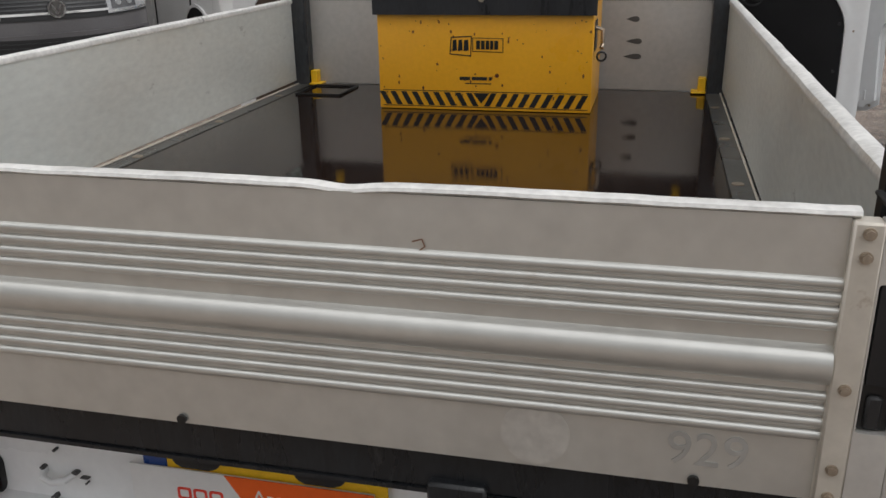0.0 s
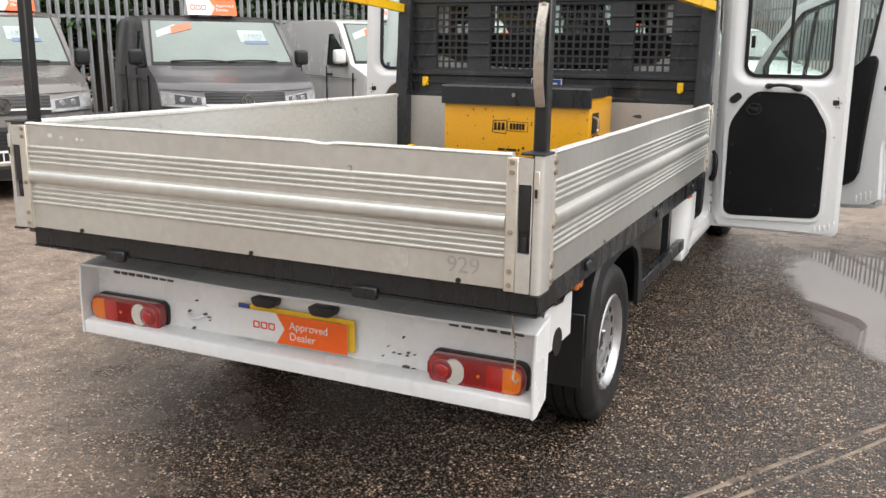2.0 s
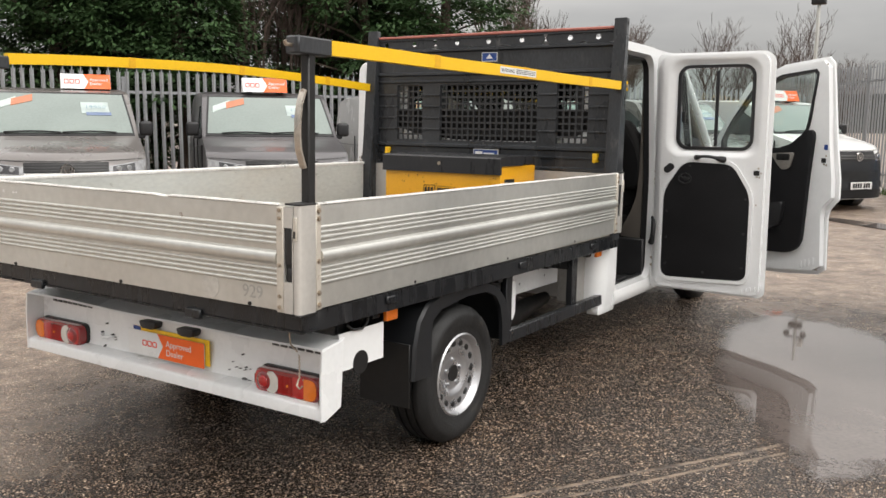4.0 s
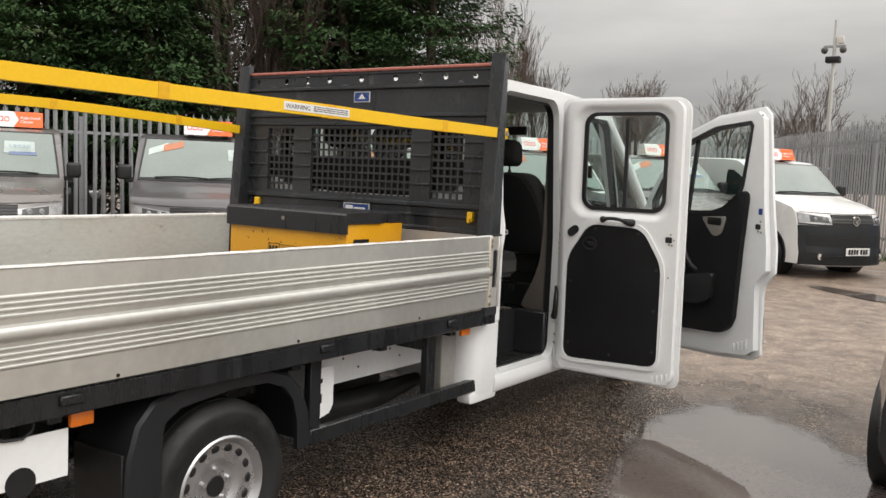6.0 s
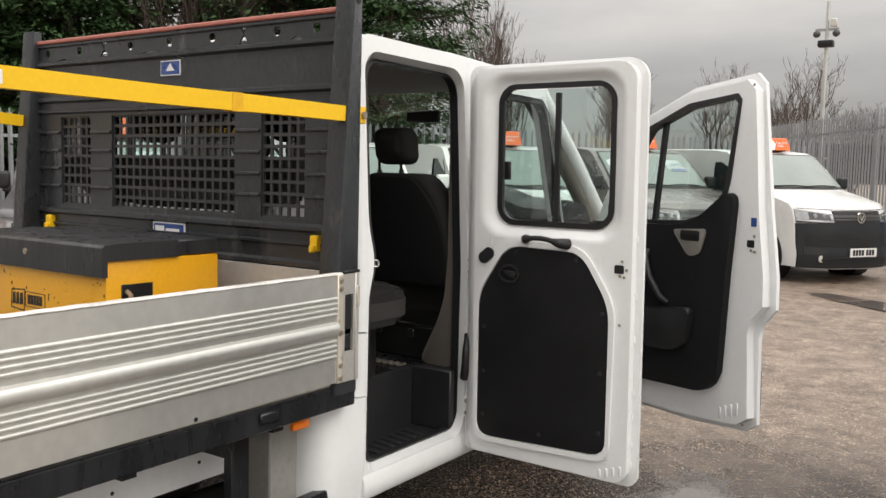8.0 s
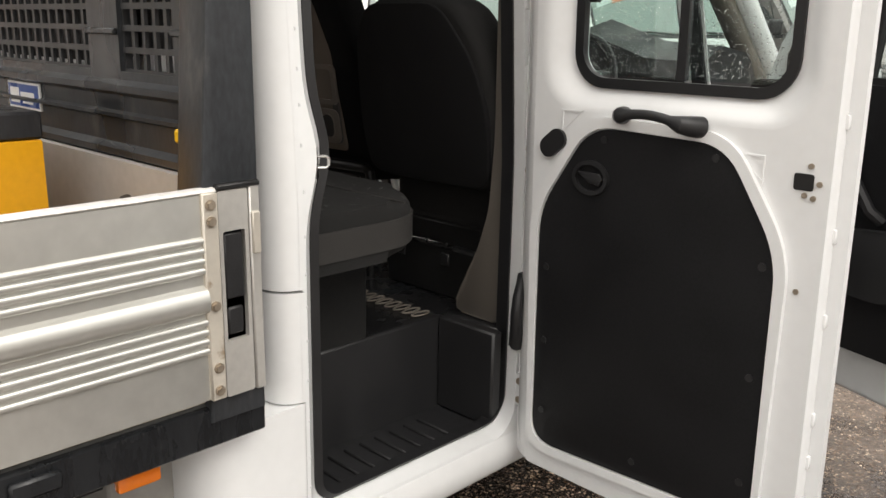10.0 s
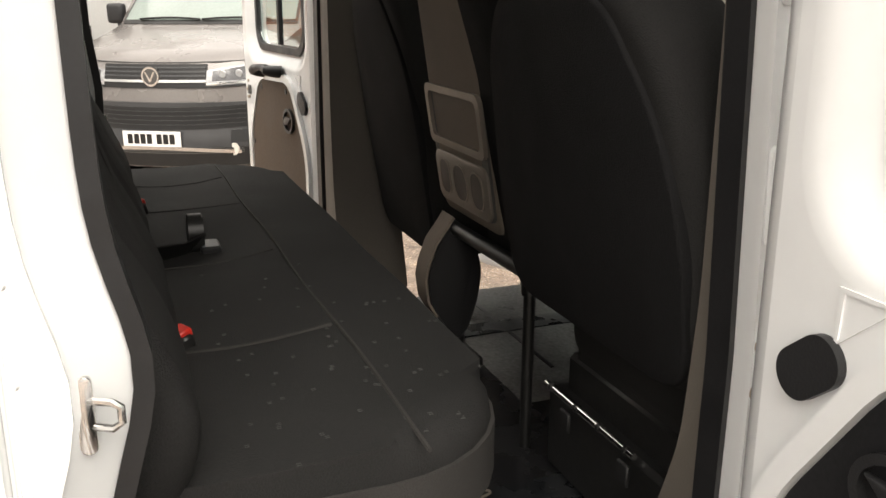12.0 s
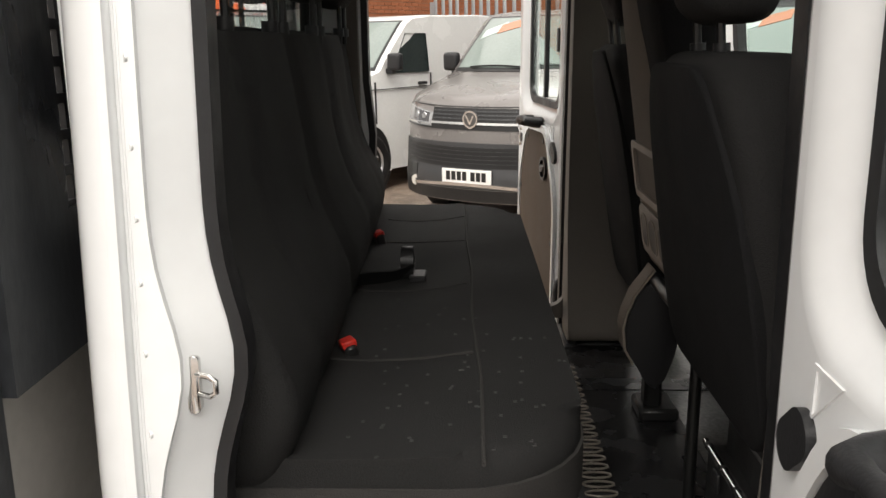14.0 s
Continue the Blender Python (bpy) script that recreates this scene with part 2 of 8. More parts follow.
V_GREY = material("mid_grey_van_paint", (0.175, 0.162, 0.154), 0.28, 0.2, 0.06, 2, 50, 0.01, 0.06, (0.185, 0.173, 0.164), 0.6, 3, coat=0.45)
V_DARK = material("dark_grey_van_paint", (0.105, 0.100, 0.103), 0.34, 0.2, 0.08, 2, 50, 0.01, 0.06, (0.13, 0.125, 0.128), 0.6, 3, coat=0.45)
V_WHITE = material("white_van_paint", (0.76, 0.76, 0.74), 0.25, 0.0, 0.05, 2, 50, 0.0, 0.05, coat=0.5)
# papers sit on the opaque screen; the glass's dimming is mixed into their colours
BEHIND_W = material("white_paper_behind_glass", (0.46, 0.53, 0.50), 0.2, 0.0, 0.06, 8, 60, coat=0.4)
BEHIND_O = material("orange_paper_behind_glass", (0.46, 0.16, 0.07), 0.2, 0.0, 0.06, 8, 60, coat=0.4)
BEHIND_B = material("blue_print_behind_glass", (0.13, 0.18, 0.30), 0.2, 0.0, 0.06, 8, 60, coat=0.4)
V_CAR = material("dark_car_paint", (0.035, 0.036, 0.04), 0.2, 0.2, 0.1, 2, 50, coat=0.6)
BUMPER = material("dark_bumper_plastic", (0.013, 0.0142, 0.0162), 0.38, 0.0, 0.15, 5, 200, 0.05)
GALV = material("galvanised_steel", (0.36, 0.37, 0.38), 0.5, 0.5, 0.18, 3, 40, 0.05, 0.1, (0.22, 0.21, 0.20), 0.62, 5, per_piece=0.5)
CLAD = material("pale_grey_cladding", (0.80, 0.805, 0.80), 0.5, 0.0, 0.06, 1.2, 20, 0.0, 0.08, (0.40, 0.41, 0.42), 0.66, 1.5)
TEAL = material("teal_gutter", (0.10, 0.22, 0.22), 0.5)
BRICK = material("orange_brick", (0.36, 0.125, 0.055), 0.85, 0.0, 0.25, 2, 40, 0.3, 0.08, per_piece=0.8)
MORTAR = material("mortar", (0.26, 0.17, 0.12), 0.9, 0.0, 0.15, 5, 60, 0.2)
BARK = material("bark", (0.075, 0.055, 0.042), 0.9, 0.0, 0.3, 6, 60, 0.5, stretch=(1, 1, 0.3))
BARK_D = material("bare_twigs", (0.085, 0.062, 0.050), 0.9, 0.0, 0.25, 6, 60)
LEAF = material("conifer_foliage", (0.042, 0.082, 0.028), 0.65, 0.0, 0.55, 0.9, 5, 0.0, 0.1, (0.085, 0.060, 0.034), 0.63, 0.8, spec=0.3)
GRASS = material("rough_grass", (0.06, 0.10, 0.025), 0.8, 0.0, 0.4, 4, 30, 0.4, 0.1, (0.12, 0.10, 0.05), 0.6, 3)
BLUE_D = material("blue_painted_door", (0.02, 0.25, 0.62), 0.4, 0.0, 0.08, 3, 40)
ROOFING = material("brown_roof", (0.12, 0.085, 0.065), 0.8, 0.0, 0.2, 2, 30)
HILL = material("distant_woodland", (0.075, 0.08, 0.075), 0.9, 0.0, 0.4, 0.06, 0.9, 0.0)
HIVIZ = material("yellow_green_marking", (0.55, 0.72, 0.06), 0.5)


def wet_ground():
    """Brown exposed-aggregate concrete under a thin film of rain: pale chips in a dark matrix."""
    m = bpy.data.materials.new("wet_aggregate_concrete")
    m.use_nodes = True
    n, l = m.node_tree.nodes, m.node_tree.links
    b = n["Principled BSDF"]
    b.inputs["Specular IOR Level"].default_value = 0.75

    def math_node(op, a, c, d=None):
        k = n.new("ShaderNodeMath")
        k.operation = op
        for slot, v in enumerate((a, c, d)):
            if v is None:
                continue
            if isinstance(v, (int, float)):
                k.inputs[slot].default_value = v
            else:
                l.new(v, k.inputs[slot])
        return k.outputs[0]

    def span(v, a0, a1, b0, b1):
        k = n.new("ShaderNodeMapRange")
        for name, x in (("From Min", a0), ("From Max", a1), ("To Min", b0), ("To Max", b1)):
            k.inputs[name].default_value = x
        l.new(v, k.inputs["Value"])
        return k.outputs["Result"]

    def noise_node(vec, scale, detail, rough=0.5):
        k = n.new("ShaderNodeTexNoise")
        k.inputs["Scale"].default_value, k.inputs["Detail"].default_value, k.inputs["Roughness"].default_value = scale, detail, rough
        l.new(vec, k.inputs["Vector"])
        return k

    tc = n.new("ShaderNodeTexCoord")
    place = tc.outputs["Object"]
    big = noise_node(place, 0.55, 6, 0.6).outputs["Fac"]
    mid = noise_node(place, 3.1, 6, 0.6).outputs["Fac"]
    fine = noise_node(place, 75.0, 5, 0.7)
    grit = noise_node(place, 260.0, 3, 0.6).outputs["Fac"]
    warp = n.new("ShaderNodeMixRGB")
    warp.blend_type, warp.inputs[0].default_value = "LINEAR_LIGHT", 0.0035
    l.new(place, warp.inputs[1])
    l.new(fine.outputs["Color"], warp.inputs[2])
    stones = []
    for scale in (78.0, 150.0):
        v = n.new("ShaderNodeTexVoronoi")
        v.inputs["Scale"].default_value = scale
        l.new(warp.outputs["Color"], v.inputs["Vector"])
        sep = n.new("ShaderNodeSeparateColor")
        l.new(v.outputs["Color"], sep.inputs["Color"])
        stones.append((v.outputs["Distance"], sep.outputs["Red"], sep.outputs["Green"]))
    # where rain stands on the slab: a broad run-off round the truck that ends in tongues; its dark colour also paints
    # in the truck's shade
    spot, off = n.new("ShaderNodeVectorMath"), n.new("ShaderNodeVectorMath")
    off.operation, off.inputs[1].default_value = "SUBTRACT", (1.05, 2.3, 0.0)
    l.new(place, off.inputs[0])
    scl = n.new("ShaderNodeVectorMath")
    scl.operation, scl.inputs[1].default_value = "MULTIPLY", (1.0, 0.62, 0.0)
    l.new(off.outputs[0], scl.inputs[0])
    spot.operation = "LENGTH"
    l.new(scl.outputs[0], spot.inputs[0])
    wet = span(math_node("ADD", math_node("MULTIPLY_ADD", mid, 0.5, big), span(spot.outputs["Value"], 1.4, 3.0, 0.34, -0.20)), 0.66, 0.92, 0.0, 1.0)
    # stones that lie bare: round, each of its own tone, set in a darker matrix
    chips = []
    for (dist, pick, tone), cut in zip(stones, (0.53, 0.62)):
        body = span(dist, 0.47, 0.33, 0.0, 1.0)
        chips.append(math_node("MULTIPLY", body, span(math_node("MULTIPLY_ADD", mid, 0.35, pick), cut, cut + 0.06, 0.0, 1.0)))
    chip = math_node("MAXIMUM", chips[0], math_node("MULTIPLY", chips[1], 0.8))
    hue = n.new("ShaderNodeValToRGB")
    e = hue.color_ramp.elements
    e[0].position, e[0].color = 0.0, (0.085, 0.054, 0.036, 1)
    e[1].position, e[1].color = 1.0, (0.88, 0.73, 0.57, 1)
    e.new(0.45).color = (0.18, 0.118, 0.078, 1)
    e.new(0.78).color = (0.46, 0.345, 0.245, 1)
    l.new(stones[0][2], hue.inputs["Fac"])
    matrix = n.new("ShaderNodeValToRGB")
    e = matrix.color_ramp.elements
    e[0].position, e[0].color = 0.32, (0.045, 0.033, 0.025, 1)
    e[1].position, e[1].color = 0.66, (0.36, 0.275, 0.215, 1)
    l.new(math_node("MULTIPLY_ADD", grit, 0.5, math_node("MULTIPLY", fine.outputs["Fac"], 0.5)), matrix.inputs["Fac"])
    # wet matrix goes near black: real damp plus the truck's shade put into the colour
    soaked_shade = n.new("ShaderNodeMixRGB")
    soaked_shade.blend_type, soaked_shade.inputs[2].default_value = "MULTIPLY", (0.07, 0.06, 0.052, 1)
    l.new(wet, soaked_shade.inputs[0])
    l.new(matrix.outputs["Color"], soaked_shade.inputs[1])
    damp_shade = n.new("ShaderNodeMixRGB")
    damp_shade.blend_type, damp_shade.inputs[2].default_value = "MULTIPLY", (0.80, 0.76, 0.72, 1)
    l.new(wet, damp_shade.inputs[0])
    l.new(hue.outputs["Color"], damp_shade.inputs[1])
    mix = n.new("ShaderNodeMixRGB")
    l.new(chip, mix.inputs[0])
    l.new(soaked_shade.outputs["Color"], mix.inputs[1])
    l.new(damp_shade.outputs["Color"], mix.inputs[2])
    patch = n.new("ShaderNodeMixRGB")
    patch.blend_type, patch.inputs[0].default_value = "MULTIPLY", 1.0
    blot = noise_node(place, 9.0, 5, 0.65).outputs["Fac"]
    l.new(mix.outputs["Color"], patch.inputs[1])
    l.new(span(math_node("MULTIPLY_ADD", blot, 0.6, math_node("MULTIPLY", mid, 0.6)), 0.46, 0.74, 0.58, 1.50), patch.inputs[2])
    l.new(patch.outputs["Color"], b.inputs["Base Color"])
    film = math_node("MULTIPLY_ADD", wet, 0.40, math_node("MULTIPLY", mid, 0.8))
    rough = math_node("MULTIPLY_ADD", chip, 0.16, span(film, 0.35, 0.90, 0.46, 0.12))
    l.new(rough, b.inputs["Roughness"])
    # relief: chips, brushed ridges
    ridge = n.new("ShaderNodeTexWave")
    ridge.inputs["Scale"].default_value, ridge.inputs["Distortion"].default_value, ridge.inputs["Detail"].default_value = 6.5, 5.0, 3
    turn = n.new("ShaderNodeMapping")
    turn.inputs["Rotation"].default_value = (0, 0, radians(62))
    l.new(place, turn.inputs["Vector"])
    l.new(turn.outputs["Vector"], ridge.inputs["Vector"])
    h = math_node("MULTIPLY_ADD", ridge.outputs["Fac"], 0.45, math_node("MULTIPLY_ADD", chip, 0.7, math_node("MULTIPLY_ADD", fine.outputs["Fac"], 1.0, math_node("MULTIPLY", stones[0][0], -0.6))))
    bp = n.new("ShaderNodeBump")
    bp.inputs["Strength"].default_value, bp.inputs["Distance"].default_value = 0.75, 0.006
    l.new(h, bp.inputs["Height"])
    l.new(bp.outputs["Normal"], b.inputs["Normal"])
    return m


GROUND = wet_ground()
LAMP_IN = material("lamp_reflector", (0.07, 0.07, 0.073), 0.15, 0.6, 0.4, 18, 60, 0.0, 0.08, coat=0.8)
HEADLAMP = material("clear_headlamp", (0.38, 0.385, 0.39), 0.10, 0.45, 0.35, 14, 40, 0.0, 0.05, coat=0.8)


def shallow_water():
    """Muddy rainwater that thins out towards its edge, where the stones stand out of it."""
    m = material("puddle_water", (0.12, 0.100, 0.090), 0.03, 0.0, 0.2, 3, 40, 0.0, 0.02, spec=1.0)
    n, l = m.node_tree.nodes, m.node_tree.links
    depth, tc, grit, patch = n.new("ShaderNodeAttribute"), n.new("ShaderNodeTexCoord"), n.new("ShaderNodeTexNoise"), n.new("ShaderNodeTexNoise")
    depth.attribute_name = "depth"
    for t, sc in ((grit, 45.0), (patch, 5.0)):
        t.inputs["Scale"].default_value, t.inputs["Detail"].default_value = sc, 4
        l.new(tc.outputs["Object"], t.inputs["Vector"])
    add, more, edge = n.new("ShaderNodeMath"), n.new("ShaderNodeMath"), n.new("ShaderNodeMapRange")
    add.operation, more.operation = "MULTIPLY_ADD", "MULTIPLY_ADD"
    add.inputs[1].default_value, more.inputs[1].default_value = 0.8, 0.9
    l.new(grit.outputs["Fac"], add.inputs[0])
    l.new(depth.outputs["Fac"], add.inputs[2])
    l.new(patch.outputs["Fac"], more.inputs[0])
    l.new(add.outputs[0], more.inputs[2])
    edge.inputs["From Min"].default_value, edge.inputs["From Max"].default_value = 0.92, 1.30
    l.new(more.outputs[0], edge.inputs["Value"])
    out, clear, mix = n["Material Output"], n.new("ShaderNodeBsdfTransparent"), n.new("ShaderNodeMixShader")
    l.new(edge.outputs["Result"], mix.inputs[0])
    l.new(clear.outputs[0], mix.inputs[1])
    l.new(n["Principled BSDF"].outputs[0], mix.inputs[2])
    l.new(mix.outputs[0], out.inputs["Surface"])
    return m


WATER = shallow_water()

# ---- building helpers ----
ell = [2 * math.pi * k / 28 for k in range(28)]


def finish(bm, name, mat, smooth=True):
    bmesh.ops.recalc_face_normals(bm, faces=bm.faces)
    me = bpy.data.meshes.new(name)
    bm.to_mesh(me)
    bm.free()
    me.materials.append(mat)
    if smooth:
        me.polygons.foreach_set("use_smooth", [True] * len(me.polygons))
        me.set_sharp_from_angle(angle=radians(38))
    return me


def part(name, bm, mat, parent, label=""):
    ob = new(name, finish(bm, name, mat))
    ob.parent = parent
    return tagged(ob, label)


def thing(name, m, label, category, group="", kind=""):
    ob = new(name)
    ob.empty_display_size = 0.1
    ob.matrix_world = m
    return tagged(ob, label, category, group, kind)


def solid(name, bm, mat, m=Matrix(), label="", category="", group="", kind=""):
    ob = new(name, finish(bm, name, mat))
    ob.matrix_world = m
    return tagged(ob, label, category, group, kind)


def box(bm, x0, x1, y0, y1, z0, z1, bevel=0.0, seg=2):
    r = bmesh.ops.create_cube(bm, size=1.0, matrix=Matrix.LocRotScale(((x0 + x1) / 2, (y0 + y1) / 2, (z0 + z1) / 2), None, (abs(x1 - x0), abs(y1 - y0), abs(z1 - z0))))
    if bevel:
        edges = {e for v in r["verts"] for e in v.link_edges}
        bmesh.ops.bevel(bm, geom=list(edges), offset=bevel, segments=seg, affect="EDGES", profile=0.6)
    return bm


def boxes(*specs, bevel=0.0, seg=1):
    bm = bmesh.new()
    for s in specs:
        box(bm, *s, bevel=bevel, seg=seg)
    return bm


def cyl(bm, a, b, r, n=16, r2=None):
    a, b = Vector(a), Vector(b)
    d = b - a
    m = Matrix.Translation((a + b) / 2) @ d.to_track_quat("Z", "Y").to_matrix().to_4x4()
    bmesh.ops.create_cone(bm, cap_ends=True, segments=n, radius1=r, radius2=r if r2 is None else r2, depth=d.length, matrix=m)
    return bm


def tube(bm, pts, r, n=10, radii=None):
    pts = [Vector(p) for p in pts]
    rings, prev = [], None
    for i, p in enumerate(pts):
        d = (pts[min(i + 1, len(pts) - 1)] - pts[max(i - 1, 0)]).normalized()
        if prev is None:
            side = d.orthogonal().normalized()
        else:
            side = (prev - d * prev.dot(d)).normalized()
        prev = side
        up = d.cross(side)
        rr = radii[i] if radii else r
        rings.append([bm.verts.new(p + (side * math.cos(2 * math.pi * k / n) + up * math.sin(2 * math.pi * k / n)) * rr) for k in range(n)])
    for a, b in zip(rings, rings[1:]):
        for k in range(n):
            bm.faces.new((a[k], a[(k + 1) % n], b[(k + 1) % n], b[k]))
    bm.faces.new(rings[0][::-1])
    bm.faces.new(rings[-1])
    return bm


def strap(bm, pts, width, thick, across):
    """A flat band along points, its width along 'across'."""
    pts, across = [Vector(p) for p in pts], Vector(across).normalized()
    rings = []
    for i, p in enumerate(pts):
        d = (pts[min(i + 1, len(pts) - 1)] - pts[max(i - 1, 0)]).normalized()
        nrm = d.cross(across).normalized()
        rings.append([bm.verts.new(p + across * width / 2 * a + nrm * thick / 2 * b) for a, b in ((-1, -1), (1, -1), (1, 1), (-1, 1))])
    for a, b in zip(rings, rings[1:]):
        for k in range(4):
            bm.faces.new((a[k], a[(k + 1) % 4], b[(k + 1) % 4], b[k]))
    bm.faces.new(rings[0][::-1])
    bm.faces.new(rings[-1])
    return bm


def rrect(u0, u1, v0, v1, r, n=5, side=0):
    """A rounded rectangle; r is one radius or four (at u0v0, u1v0, u1v1, u0v1)."""
    rs = (r,) * 4 if not isinstance(r, (tuple, list)) else r
    pts = []
    for (cu, cv, a0), q in zip(((u0, v0, 180), (u1, v0, 270), (u1, v1, 0), (u0, v1, 90)), rs):
        su, sv = (1 if cu == u0 else -1), (1 if cv == v0 else -1)
        for k in range(n + 1):
            a = radians(a0 + 90 * k / n)
            pts.append((cu + su * q + q * math.cos(a), cv + sv * q + q * math.sin(a)))
    if not side:
        return pts
    out = []
    for i, p in enumerate(pts):
        out.append(p)
        if i % (n + 1) == n:
            e = pts[(i + 1) % len(pts)]
            out += [(p[0] + (e[0] - p[0]) * k / (side + 1), p[1] + (e[1] - p[1]) * k / (side + 1)) for k in range(1, side + 1)]
    return out


def rounded(pts, r, n=5):
    """An outline with its corners rounded to about radius r."""
    out = []
    k = len(pts)
    for i in range(k):
        p, a, b = Vector(pts[i]), Vector(pts[i - 1]), Vector(pts[(i + 1) % k])
        da, db = (a - p), (b - p)
        q = min(r, da.length * 0.45, db.length * 0.45)
        s, e = p + da.normalized() * q, p + db.normalized() * q
        for j in range(n + 1):
            t = j / n
            out.append(tuple(s * (1 - t) ** 2 + p * 2 * t * (1 - t) + e * t * t))
    return out


def at_axis(axis):
    """How (u, v, depth) becomes x, y, z for a plate that faces along axis."""
    return {"x": lambda u, v, d: Vector((d, u, v)), "y": lambda u, v, d: Vector((u, d, v)), "z": lambda u, v, d: Vector((u, v, d))}[axis]


def plate(bm, pts, d0, d1, axis="y", bevel=0.0, seg=2):
    """An outline pushed from depth d0 to d1."""
    to = at_axis(axis) if isinstance(axis, str) else axis
    a = [bm.verts.new(to(u, v, d0)) for u, v in pts]
    b = [bm.verts.new(to(u, v, d1)) for u, v in pts]
    fa, fb = bm.faces.new(a), bm.faces.new(b[::-1])
    k = len(pts)
    for i in range(k):
        bm.faces.new((a[i], b[i], b[(i + 1) % k], a[(i + 1) % k]))
    if bevel:
        edges = list(set(fa.edges) | set(fb.edges))
        bmesh.ops.bevel(bm, geom=edges, offset=bevel, segments=seg, affect="EDGES", profile=0.5, clamp_overlap=True)
    return bm


def ring(bm, outer, inner, d0, d1, axis="y"):
    """A frame between two outlines with the same number of points."""
    to = at_axis(axis) if isinstance(axis, str) else axis
    k = len(outer)
    loops = [[bm.verts.new(to(u, v, d)) for u, v in pts] for pts, d in ((outer, d0), (inner, d0), (inner, d1), (outer, d1))]
    for a, b in zip(loops, loops[1:] + loops[:1]):
        for i in range(k):
            bm.faces.new((a[i], a[(i + 1) % k], b[(i + 1) % k], b[i]))
    return bm


def loft(bm, loops, cap=True):
    rows = [[bm.verts.new(p) for p in lp] for lp in loops]
    k = len(rows[0])
    for a, b in zip(rows, rows[1:]):
        for i in range(k):
            bm.faces.new((a[i], a[(i + 1) % k], b[(i + 1) % k], b[i]))
    if cap:
        bm.faces.new(rows[0][::-1])
        bm.faces.new(rows[-1])
    return bm


def lathe(bm, profile, centre, axis, n=32):
    """A profile of (radius, along) turned round an axis ('x' or 'z') through centre."""
    c = Vector(centre)
    rows = []
    for r, h in profile:
        row = []
        for k in range(n):
            a = 2 * math.pi * k / n
            o = Vector((h, r * math.cos(a), r * math.sin(a))) if axis == "x" else Vector((r * math.cos(a), r * math.sin(a), h))
            row.append(bm.verts.new(c + o))
        rows.append(row)
    for a, b in zip(rows, rows[1:]):
        for k in range(n):
            bm.faces.new((a[k], a[(k + 1) % n], b[(k + 1) % n], b[k]))
    return bm


def text(name, words, size, mat, parent, m, label="", depth=0.001, width=None):
    """Raised lettering as a mesh."""
    cu = bpy.data.curves.new(name, "FONT")
    cu.body, cu.size, cu.extrude, cu.resolution_u = words, size, depth, 3
    tmp = bpy.data.objects.new(name, cu)
    scene.collection.objects.link(tmp)
    bpy.context.view_layer.update()
    me = bpy.data.meshes.new_from_object(tmp)
    bpy.data.objects.remove(tmp)
    bpy.data.curves.remove(cu)
    if width:
        xs = [v.co.x for v in me.vertices]
        me.transform(Matrix.Diagonal((width / (max(xs) - min(xs)), 1, 1, 1)))
    me.transform(m)
    me.materials.clear()
    me.materials.append(mat)
    ob = new(name, me)
    ob.parent = parent
    return tagged(ob, label)


def facing(x, y, z, rz=0.0):
    """A pose for writing on an upright face that looks along -y, turned by rz."""
    return pose(x, y, z, 90, 0, rz)


